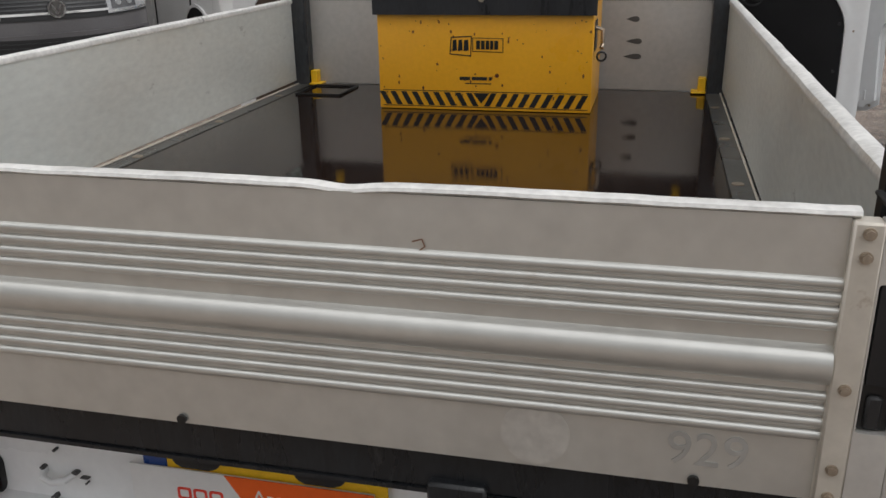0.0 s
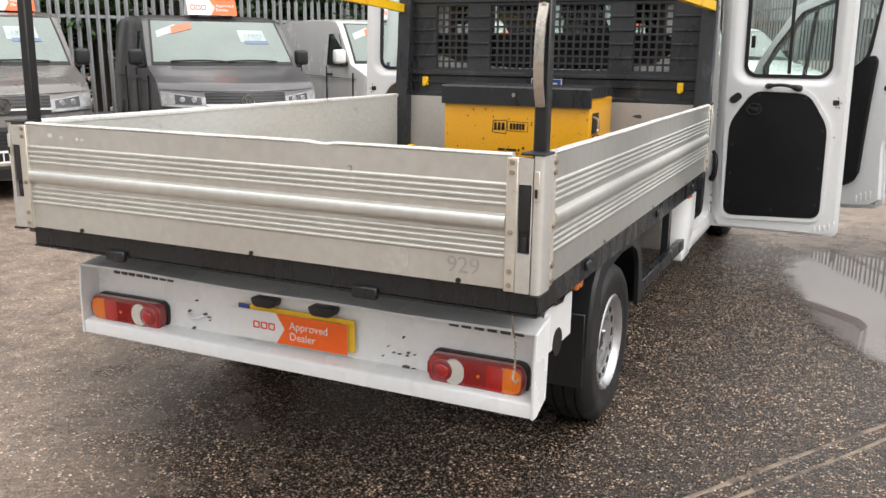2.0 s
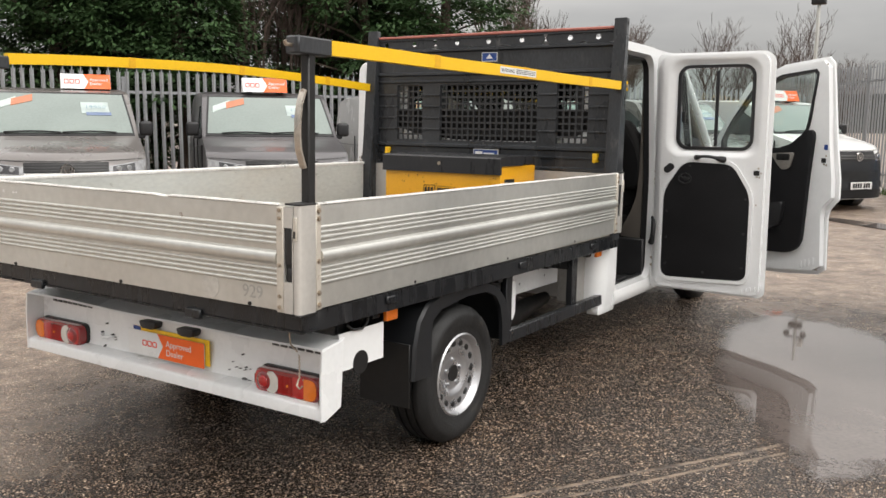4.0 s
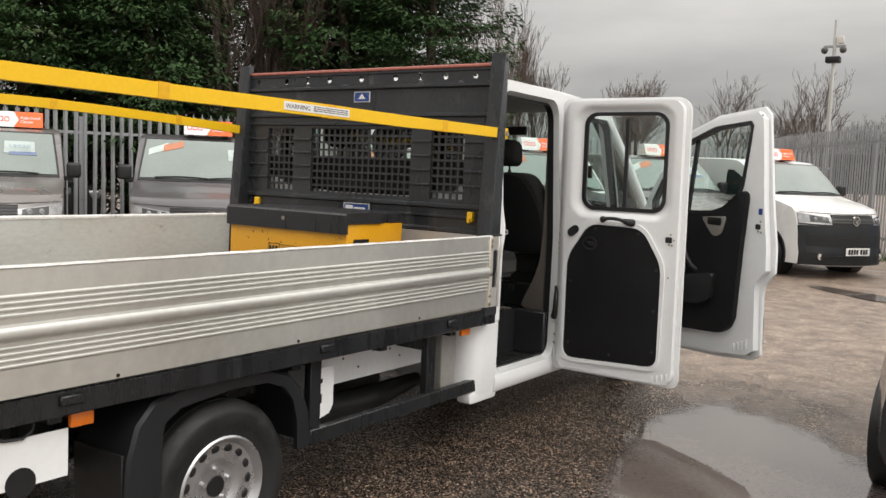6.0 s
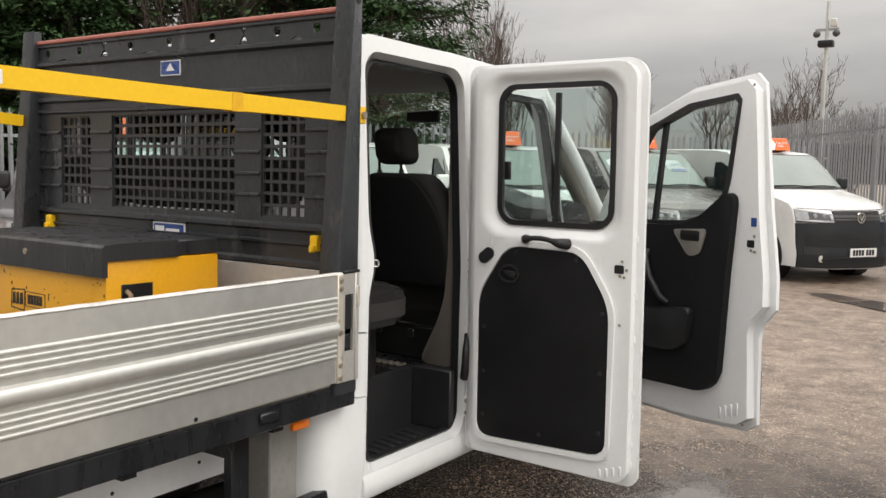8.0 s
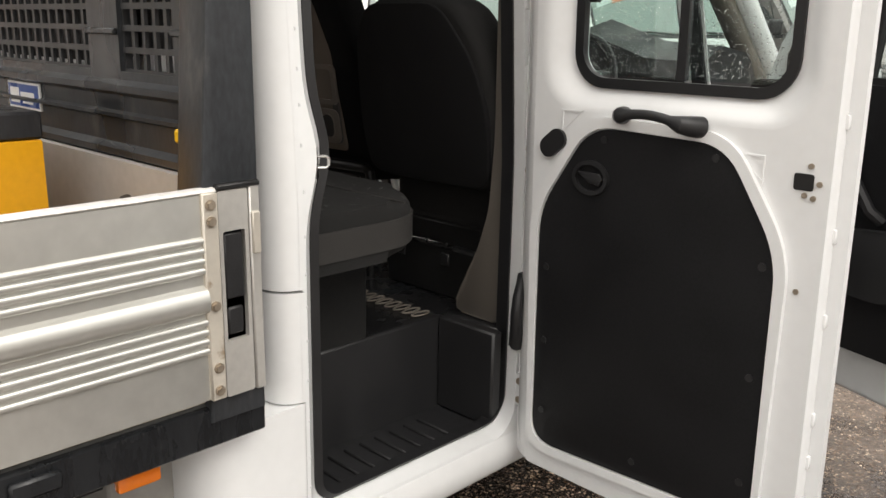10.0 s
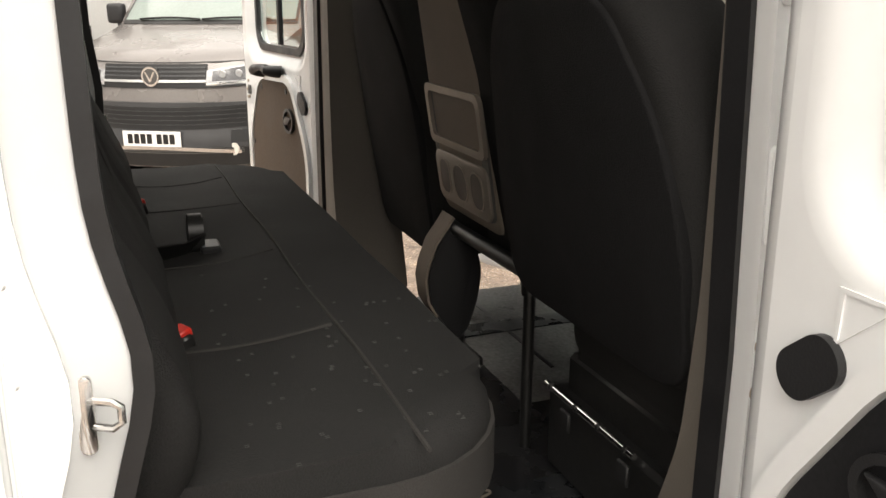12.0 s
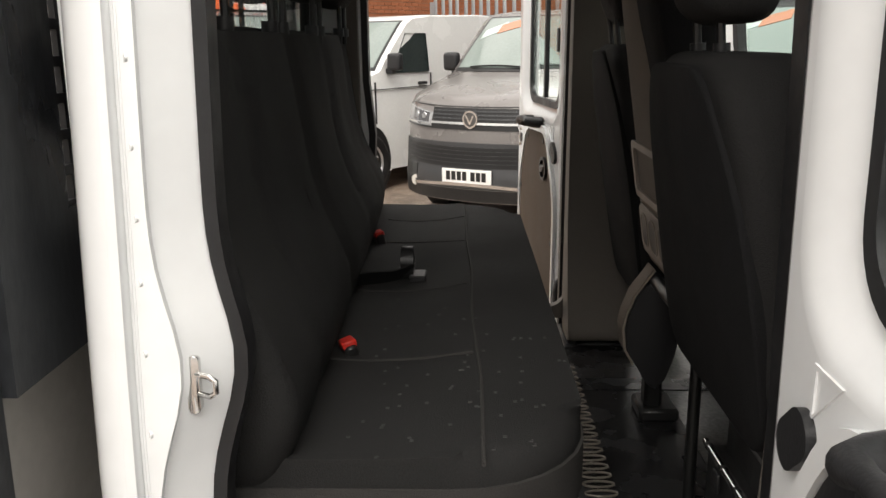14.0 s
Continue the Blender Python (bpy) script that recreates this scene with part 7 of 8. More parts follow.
# hazard stripes along the foot, mirrored about the middle
cx = (VX0 + VX1) / 2 - 0.005
z0, z1 = VZ + 0.018, VZ + 0.074
for k in range(-9, 9):
    s = -1 if k < 0 else 1
    a = cx + (k + (0.0 if k >= 0 else 0.0)) * 0.0478 + 0.012
    b = a + 0.024
    sh = 0.030 * s
    if a < VX0 + 0.02 or b + max(0, sh) > VX1 - 0.006:
        continue
    part("hazard_stripe", plate(bmesh.new(), [(a, z0), (b, z0), (b + sh, z1), (a + sh, z1)], VY0 - 0.0015, VY0 + 0.002, "y"), BLACK_P, vault)
part("hazard_stripe", plate(bmesh.new(), [(cx + 0.0, z0 + 0.012), (cx + 0.035, z1), (cx - 0.035, z1)], VY0 - 0.0015, VY0 + 0.002, "y"), BLACK_P, vault)
for z in (z0 - 0.006, z1 + 0.004):
    part("stripe_line", boxes((VX0 + 0.015, VX1 - 0.012, VY0 - 0.0012, VY0 + 0.001, z, z + 0.003)), BLACK_P, vault)
# maker's mark and print as plain bars
mark = part("mark", ring(bmesh.new(), [(-0.110, 1.128), (-0.018, 1.120), (-0.014, 1.205), (-0.104, 1.200)], [(-0.106, 1.132), (-0.022, 1.125), (-0.018, 1.200), (-0.100, 1.196)], VY0 - 0.0014, VY0 + 0.001), BLACK_P, vault, "black printed mark")
part("mark", ring(bmesh.new(), [(-0.012, 1.140), (0.118, 1.138), (0.118, 1.196), (-0.012, 1.198)], [(-0.009, 1.143), (0.115, 1.141), (0.115, 1.193), (-0.009, 1.195)], VY0 - 0.0014, VY0 + 0.001), BLACK_P, vault)
for x0, w in ((-0.098, 0.020), (-0.074, 0.020), (-0.050, 0.022)):
    part("print_bar", plate(bmesh.new(), [(x0, 1.142), (x0 + w, 1.145), (x0 + w - 0.002, 1.190), (x0 + 0.003, 1.187)], VY0 - 0.0016, VY0 + 0.001, "y"), BLACK_P, vault)
for x0, w in ((0.004, 0.016), (0.024, 0.016), (0.044, 0.015), (0.063, 0.013), (0.080, 0.017)):
    part("print_bar", plate(bmesh.new(), [(x0, 1.150), (x0 + w, 1.150), (x0 + w, 1.186), (x0, 1.186)], VY0 - 0.0016, VY0 + 0.001, "y"), BLACK_P, vault)
for x0, w in ((-0.068, 0.046), (-0.016, 0.066), (0.058, 0.010)):
    part("print_bar", boxes((x0, x0 + w, VY0 - 0.0016, VY0 + 0.001, 1.022, 1.036)), BLACK_P, vault)
part("print_bar", boxes((-0.045, 0.068, VY0 - 0.0016, VY0 + 0.001, 1.006, 1.010)), BLACK_P, vault)
rng = random.Random(5)
bm = bmesh.new()
for _ in range(70):
    x, z, s = rng.uniform(VX0 + 0.01, VX1 - 0.01), rng.uniform(VZ + 0.01, 1.28), rng.uniform(0.001, 0.0045)
    e = rng.uniform(0.6, 2.4)
    plate(bm, [(x + s * math.cos(a), z + s * e * math.sin(a)) for a in [2 * math.pi * k / 7 for k in range(7)]], VY0 - 0.001, VY0 + 0.001, "y")
part("paint_chip", bm, material("rust_chip", (0.12, 0.05, 0.02), 0.8), vault, "small rust chips")["kind"] = "stuff"
part("rust_spot", cyl(bmesh.new(), (0.092, VY0 - 0.0012, 1.043), (0.092, VY0 + 0.001, 1.043), 0.009, 9), material("rust_spot", (0.10, 0.03, 0.012), 0.85), vault)
# lock on the end
part("lock_recess", boxes((VX1 - 0.002, VX1 + 0.004, VY0 + 0.06, VY0 + 0.19, 1.14, 1.26), bevel=0.002), BLACK_P, vault, "black lock recess")
lk = part("lock_handle", tube(bmesh.new(), [(VX1 + 0.004, VY0 + 0.08, 1.235), (VX1 + 0.032, VY0 + 0.075, 1.225), (VX1 + 0.034, VY0 + 0.075, 1.17), (VX1 + 0.03, VY0 + 0.06, 1.155)], 0.009, 8), STEEL, vault)
part("ring", tube(bmesh.new(), [Vector((VX1 + 0.032, VY0 + 0.05, 1.122)) + Vector((0.018 * math.cos(a), 0.006 * math.cos(a), 0.018 * math.sin(a))) for a in [2 * math.pi * k / 18 for k in range(19)]], 0.0045, 6), BLACK_P, lk)

# ---- parked vans ----
VP = [(0.02, 0.22), (0.035, 0.40), (0.0, 0.52), (-0.02, 0.70), (-0.05, 0.86), (-0.10, 1.00), (-0.18, 1.075), (-0.45, 1.145), (-0.80, 1.215), (-1.02, 1.265), (-1.40, 1.60), (-1.72, 1.865), (-1.86, 1.93), (-2.20, 1.965),
      (-3.4, 1.985), (-4.4, 1.965), (-4.78, 1.90), (-4.86, 1.75), (-4.92, 1.10), (-4.90, 0.45), (-4.80, 0.26), (-2.4, 0.21)]


VP = [(a[0] + (b[0] - a[0]) * k / m, a[1] + (b[1] - a[1]) * k / m) for a, b in zip(VP, VP[1:] + VP[:1]) for m in [max(1, round(math.hypot(b[0] - a[0], b[1] - a[1]) / 0.10))] for k in range(m)]


def van_point(x, z, f):
    """A point of the van's skin: x along, z up, f from -1 to 1 across."""
    w = 0.952 - 0.085 * max(0.0, (z - 1.0)) ** 1.1 - 0.02 * max(0.0, 0.5 - z)
    nose = max(0.0, 1 + x / 1.9) if x > -1.9 else 0.0
    taper = 1 - 0.035 * nose ** 2
    bow = (0.30 * nose + 0.05) * f * f * (0.55 + 0.45 * f * f)
    return Vector((x - bow, w * f * taper, z))


def ws(z):
    """Where the windscreen's slope lies at height z."""
    pts = [(px, pz) for px, pz in VP if -1.90 < px < -1.0 and pz > 1.2]
    for (x0, z0), (x1, z1) in zip(pts, pts[1:]):
        if z0 <= z <= z1:
            return x0 + (x1 - x0) * (z - z0) / (z1 - z0)
    return pts[-1][0]


def van_front_x(z):
    pts = sorted([(pz, px) for px, pz in VP if px > -1.05 and 0.22 <= pz <= 1.27])
    for (z0, x0), (z1, x1) in zip(pts, pts[1:]):
        if z0 <= z <= z1:
            return x0 + (x1 - x0) * (z - z0) / (z1 - z0)
    return pts[-1][1]


def front_panel(bm, z0, z1, f0, f1, out, n=14, m=3, skew=0.0, grow=0.0):
    """A panel that follows the nose, pushed out by out."""
    grid = []
    for j in range(m + 1):
        row = []
        for i in range(n + 1):
            f = f0 + (f1 - f0) * i / n
            z = z0 + (z1 - z0 + grow * (abs(f) - 0.5)) * j / m + skew * abs(f) ** 2
            p = van_point(van_front_x(z), z, f)
            row.append((p + Vector((out, 0, 0)), p - Vector((0.03, 0, 0))))
        grid.append(row)
    va = [[bm.verts.new(p[0]) for p in r] for r in grid]
    vb = [[bm.verts.new(p[1]) for p in r] for r in grid]
    for j in range(m):
        for i in range(n):
            bm.faces.new((va[j][i], va[j][i + 1], va[j + 1][i + 1], va[j + 1][i]))
    for i in range(n):
        bm.faces.new((va[0][i], vb[0][i], vb[0][i + 1], va[0][i + 1]))
        bm.faces.new((va[m][i], va[m][i + 1], vb[m][i + 1], vb[m][i]))
    for j in range(m):
        bm.faces.new((va[j][0], va[j + 1][0], vb[j + 1][0], vb[j][0]))
        bm.faces.new((va[j][n], vb[j][n], vb[j + 1][n], va[j + 1][n]))
    return bm


def skin_patch(bm, pts_fn, n, m, out):
    """A patch of glass laid on the skin; pts_fn(a, b) gives x, z, f."""
    va, nrm = [], []
    P = [[van_point(*pts_fn(i / n, j / m)) for i in range(n + 1)] for j in range(m + 1)]
    for j in range(m + 1):
        row = []
        for i in range(n + 1):
            du = P[j][min(i + 1, n)] - P[j][max(i - 1, 0)]
            dv = P[min(j + 1, m)][i] - P[max(j - 1, 0)][i]
            nn = du.cross(dv).normalized()
            row.append((P[j][i] + nn * out, P[j][i] - nn * 0.01))
        va.append(row)
    A = [[bm.verts.new(p[0]) for p in r] for r in va]
    B = [[bm.verts.new(p[1]) for p in r] for r in va]
    for j in range(m):
        for i in range(n):
            bm.faces.new((A[j][i], A[j][i + 1], A[j + 1][i + 1], A[j + 1][i]))
    for i in range(n):
        bm.faces.new((A[0][i], B[0][i], B[0][i + 1], A[0][i + 1]))
        bm.faces.new((A[m][i], A[m][i + 1], B[m][i + 1], B[m][i]))
    for j in range(m):
        bm.faces.new((A[j][0], A[j + 1][0], B[j + 1][0], B[j][0]))
        bm.faces.new((A[j][n], B[j][n], B[j + 1][n], A[j + 1][n]))
    return bm


def van(at, label, paint, bumper_mat, chrome_bars=True, new_face=True, price="", group="parked vans", turn=0.0):
    v = thing("parked_van", Matrix.Translation(at) @ pose(0, 0, 0, 0, 0, YARD + turn), label, "van", group)
    fs = [-1, -0.985, -0.94, -0.86, -0.7, -0.45, -0.2, 0, 0.2, 0.45, 0.7, 0.86, 0.94, 0.985, 1]
    bm = bmesh.new()
    cxm, czm = -2.4, 1.1
    loops = []
    for f in fs:
        edge = max(0.0, (abs(f) - 0.86) / 0.14)
        k = 1 - 0.022 * edge ** 2
        loops.append([van_point(cxm + (x - cxm) * (1 - 0.008 * edge ** 2), czm + (z - czm) * k, f) for x, z in VP])
    part("body", loft(bm, loops), paint, v, "painted steel body")
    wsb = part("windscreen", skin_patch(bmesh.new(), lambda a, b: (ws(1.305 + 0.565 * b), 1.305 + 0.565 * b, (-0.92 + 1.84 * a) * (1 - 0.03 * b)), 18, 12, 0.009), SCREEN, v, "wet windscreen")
    part("windscreen_edge", skin_patch(bmesh.new(), lambda a, b: (ws(1.272 + 0.620 * b), 1.272 + 0.620 * b, (-0.950 + 1.90 * a) * (1 - 0.03 * b)), 18, 12, 0.005), BLACK_P, v)
    for f0, f1 in ((-0.72, -0.02), (0.0, 0.70)):
        pts = [van_point(ws(1.303 + 0.014 * math.sin(math.pi * k / 8)), 1.303 + 0.014 * math.sin(math.pi * k / 8), f0 + (f1 - f0) * k / 8) + Vector((0.014, 0, 0.016)) for k in range(9)]
        part("wiper", tube(bmesh.new(), pts, 0.0085, 5), BLACK_P, v)
    for s in (-1, 1):
        part("door_window", skin_patch(bmesh.new(), (lambda a, b: (-1.30 - 0.80 * a - 0.36 * b * (1 - a), 1.235 + 0.49 * b, s)) if s < 0 else (lambda a, b: (-1.30 - 0.80 * (1 - a) - 0.36 * b * a, 1.235 + 0.49 * b, s)), 6, 4, 0.005), SIDE_GL, v, "dark side window")
        for x in (-2.18, -3.38):
            part("door_gap", boxes((x, x + 0.008, s * 0.935, s * 0.9525, 0.35, 1.22)), BLACK_P, v)
        part("door_gap", boxes((-1.12, -1.112, s * 0.91, s * 0.948, 0.38, 1.15)), BLACK_P, v)
        part("rub_line", boxes((-4.6, -1.0, s * 0.938, s * 0.9535, 1.065, 1.072)), BLACK_P, v)
        part("door_handle", boxes((-2.08, -1.90, s * 0.945, s * 0.968, 1.09, 1.125), bevel=0.008), PLASTIC if paint is V_WHITE else paint, v)
        mir = boxes((-1.415, -1.30, s * 0.955, s * 1.125, 1.27, 1.475), bevel=0.045, seg=3)
        mm = part("mirror", mir, PLASTIC if paint is not V_WHITE or s > 0 else paint, v, "door mirror")
        part("mirror_glass", boxes((-1.425, -1.41, s * 0.98, s * 1.10, 1.30, 1.445), bevel=0.02), SIDE_GL, mm)
        part("mirror_arm", boxes((-1.40, -1.32, s * 0.92, s * 1.03, 1.235, 1.30), bevel=0.015), PLASTIC, mm)
        f0, f1 = (0.50, 0.985) if s > 0 else (-0.985, -0.50)
        hl = part("headlamp", front_panel(bmesh.new(), 0.808, 0.930, f0, f1, 0.010, 12, 5, 0.022, 0.10), HEADLAMP, v, "large clear headlamp")
        part("lamp_bezel", front_panel(bmesh.new(), 0.797, 0.811, f0, f1, 0.013, 12, 1, 0.022), BLACK_P, hl)
        part("lamp_strip", front_panel(bmesh.new(), 0.818, 0.832, f0, f1, 0.014, 12, 1, 0.022), CHROME, hl, "bright strip in the lamp")
        part("lamp_bowl", front_panel(bmesh.new(), 0.842, 0.920, s * 0.55, s * 0.84, 0.0125, 8, 3, 0.022, 0.09), LAMP_IN, hl, "dark reflector in the lamp")
        for fc in (0.63, 0.76):
            c = van_point(van_front_x(0.888), 0.888 + 0.03 * (fc - 0.6), s * fc) + Vector((0.006, 0, 0.012))
            part("lamp_lens", cyl(bmesh.new(), c, c + Vector((0.010, s * 0.003, 0.001)), 0.034, 16, 0.026), HEADLAMP, hl, "round lens")
        c = van_point(van_front_x(0.36), 0.36, s * 0.72)
        part("fog_lamp", cyl(bmesh.new(), c, c + Vector((0.02, 0, 0)), 0.045, 16), CLEAR_L, v)
        for x in (-0.98, -4.05):
            arch = cyl(bmesh.new(), (x, s * 0.70, 0.335), (x, s * 0.945, 0.335), 0.385, 30)
            part("wheel_arch", arch, BLACK_P, v)
            w = wheel("wheel", v, (0, 0, 0), s, 0.335, 0.2, 0.21)
            w.matrix_local = pose(x, s * 0.865, 0.335, 0, 0, 90) @ Matrix.Identity(4)
            w.rotation_euler = (0, 0, radians(90))
        bm = ring(bmesh.new(), [(-0.98 + 0.40 * math.cos(a), 0.335 + 0.40 * math.sin(a)) for a in ell], [(-0.98 + 0.372 * math.cos(a), 0.335 + 0.372 * math.sin(a)) for a in ell], s * 0.90, s * 0.953, lambda u, vv, d: Vector((u, d, max(0.22, vv))))
        part("arch_lip", bm, paint if bumper_mat is not BUMPER else BUMPER, v)
    part("bumper", front_panel(bmesh.new(), 0.23, 0.805 if bumper_mat is BUMPER else 0.70, -0.99, 0.99, 0.012, 20, 8), bumper_mat, v, "front bumper")
    part("lower_intake", front_panel(bmesh.new(), 0.505, 0.665, -0.90, 0.90, 0.016, 18, 2, 0.02), BLACK_P, v, "black lower grille")
    for s in (-1, 1):
        part("side_intake", front_panel(bmesh.new(), 0.41, 0.50, s * 0.70, s * 0.93, 0.018, 5, 2), BLACK_P, v)
    for k in range(4):
        part("intake_slat", front_panel(bmesh.new(), 0.532 + 0.032 * k, 0.541 + 0.032 * k, -0.88, 0.88, 0.024, 16, 1, 0.02), PLASTIC, v)
    if chrome_bars:
        part("valance", front_panel(bmesh.new(), 0.235, 0.375, -0.93, 0.93, 0.020, 18, 3), BLACK_P, v, "black lower valance")
        for k in range(3):
            part("valance_slat", front_panel(bmesh.new(), 0.335 + 0.013 * k, 0.341 + 0.013 * k, -0.80, 0.80, 0.026, 14, 1), PLASTIC_G, v)
    part("chin", front_panel(bmesh.new(), 0.362, 0.388, -0.78, 0.78, 0.027, 16, 1, -0.06), CHROME if chrome_bars else BUMPER, v, "satin trim line")
    part("grille", front_panel(bmesh.new(), 0.80, 0.985, -0.50, 0.50, 0.008, 14, 3), BLACK_P, v, "black grille")
    for z in ((0.842,) if chrome_bars else (0.85, 0.90)):
        part("grille_bar", front_panel(bmesh.new(), z, z + 0.020, -0.50, 0.50, 0.020, 14, 1), CHROME if chrome_bars else PLASTIC_G, v, "bright grille bar")
    for z in (0.885, 0.918, 0.952):
        part("grille_slat", front_panel(bmesh.new(), z, z + 0.012, -0.49, 0.49, 0.016, 12, 1), BUMPER_G, v)
    fx = van_front_x(0.89) + 0.022
    badge = part("badge", cyl(bmesh.new(), (fx - 0.02, 0, 0.89), (fx + 0.014, 0, 0.89), 0.078, 28), CHROME, v, "round chrome badge")
    part("badge_disc", cyl(bmesh.new(), (fx + 0.010, 0, 0.89), (fx + 0.017, 0, 0.89), 0.062, 28), PLASTIC_G, badge)
    part("badge_mark", plate(bmesh.new(), [(-0.045, 0.925), (-0.030, 0.925), (0.0, 0.865), (0.030, 0.925), (0.045, 0.925), (0.008, 0.845), (-0.008, 0.845)], fx + 0.015, fx + 0.020, lambda u, vv, d: Vector((d, u, vv))), CHROME, badge)
    px = van_front_x(0.44) + 0.022
    npl = part("number_plate", boxes((px - 0.005, px + 0.006, -0.26, 0.26, 0.385, 0.497), bevel=0.002), PLATE_W, v, "white front number plate")
    y = -0.215
    for k in range(7):
        part("plate_bar", boxes((px + 0.005, px + 0.008, y, y + 0.045, 0.405, 0.477)), BLACK_P, npl)
        y += 0.058 + (0.03 if k == 3 else 0)
    part("bonnet_gap", front_panel(bmesh.new(), 0.992, 1.000, -0.95, 0.95, 0.003, 14, 1, 0.02), BLACK_P, v)
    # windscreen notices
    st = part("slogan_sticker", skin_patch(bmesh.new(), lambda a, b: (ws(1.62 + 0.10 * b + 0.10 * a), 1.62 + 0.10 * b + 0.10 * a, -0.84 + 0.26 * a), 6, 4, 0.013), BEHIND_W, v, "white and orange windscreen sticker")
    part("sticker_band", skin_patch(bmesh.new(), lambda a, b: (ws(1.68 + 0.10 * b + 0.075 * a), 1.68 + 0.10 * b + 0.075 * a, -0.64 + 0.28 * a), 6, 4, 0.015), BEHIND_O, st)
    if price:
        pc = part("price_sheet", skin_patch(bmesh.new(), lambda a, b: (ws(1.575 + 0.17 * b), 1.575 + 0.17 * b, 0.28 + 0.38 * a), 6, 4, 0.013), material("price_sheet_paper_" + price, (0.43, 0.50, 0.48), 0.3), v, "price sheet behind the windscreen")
        c = van_point(ws(1.61), 1.61, 0.33)
        text("lettering", price, 0.105, material("price_print_" + price, (0.20, 0.30, 0.36), 0.5), pc, Matrix.Translation(c + Vector((0.020, -0.005, 0.052))) @ pose(0, 0, 0, 36, 0, 90) , "price in grey-blue figures", 0.001)
        part("price_swoosh", skin_patch(bmesh.new(), lambda a, b: (ws(1.548 + 0.045 * b), 1.548 + 0.045 * b, 0.34 + 0.34 * a), 6, 3, 0.015), BEHIND_B, pc)
    for o in v.children_recursive:
        if o.type == "MESH" and not o.parent.name.startswith("wheel"):
            for q in o.data.vertices:
                z = q.co.z
                q.co.z += 0.075 * (max(0.0, min(1.0, (z - 0.30) / 0.55)) if z < 1.3 else max(0.0, min(1.0, (1.93 - z) / 0.55)))
    return v


def roof_sign(at, turn=0.0):
    s = thing("roof_sign", at @ pose(0, 0, 0, 0, 0, YARD + turn), "white and orange plastic dealer sign on a van roof", "sign", "roof signs")
    sec = lambda y: [Vector((0.15, y, 0.0)), Vector((0.065, y, 0.190)), Vector((0.045, y, 0.200)), Vector((-0.045, y, 0.200)), Vector((-0.065, y, 0.190)), Vector((-0.15, y, 0.0))]
    part("white_half", loft(bmesh.new(), [sec(-0.315), sec(-0.02)]), WHITE_S, s, "white plastic half")
    part("orange_half", loft(bmesh.new(), [sec(-0.02), sec(0.315)]), ORANGE_S, s, "orange plastic half")

    def face(u, v, d):
        return Vector((0.15 - 0.085 * v / 0.190 + d, u, v))
    part("chevron", plate(bmesh.new(), [(-0.02, 0.004), (-0.02, 0.186), (0.035, 0.095)], -0.004, 0.004, face), WHITE_S, s)
    for y in (-0.245, -0.175, -0.105):
        part("red_mark", ring(bmesh.new(), rrect(y - 0.029, y + 0.029, 0.065, 0.130, 0.012, 3), rrect(y - 0.019, y + 0.019, 0.076, 0.119, 0.008, 3), -0.003, 0.003, face), RED_S, s)
    text("lettering", "Approved\nDealer", 0.058, WHITE_S, s, Matrix.Translation(face(0.050, 0.106, 0.003)) @ pose(0, 0, 0, 90 - 24.1, 0, 90), "white printed words", 0.001)
    for y in (-0.26, 0.18):
        part("foot", boxes((-0.11, 0.11, y, y + 0.08, -0.02, 0.005)), BLACK_P, s)
    return s


ROOF_AT = -1.93
rows = [
    (-7.35, 1.36, -33, V_WHITE, V_WHITE, False, "", "white panel van parked at the end of the row"),
    (-5.89, 3.77, -32, V_GREY, BUMPER_G, True, "19950", "mid-grey panel van with chrome grille bars, parked nose out"),
    (-4.41, 5.80, -39, V_DARK, V_DARK, True, "17995", "dark grey panel van wet with rain, parked nose out"),
    (-2.95, 8.15, -38, V_WHITE, V_WHITE, True, "", "white panel van with clear headlamps, parked nose out"),
    (-1.72, 10.45, -36, V_WHITE, BUMPER, False, "", "white panel van with dark plastic bumper"),
    (-0.55, 12.95, -34, V_GREY, BUMPER, False, "16995", "grey panel van with dark plastic bumper"),
    (1.16, 14.55, -33, V_WHITE, BUMPER, False, "", "white panel van with dark plastic bumper and steel wheels"),
]
for x, y, head, paint, bump, chrome, price, label in rows:
    van(Vector((x, y, rise(y))), label, paint, bump, chrome, True, price, turn=head - YARD)
    if y > 3:
        roof_sign(Matrix.Translation((x + ROOF_AT * math.cos(radians(head)), y + ROOF_AT * math.sin(radians(head)), 1.965 + rise(y))) @ pose(0, 0.42 if 3 < y < 4 else 0.0, 0), head - YARD)

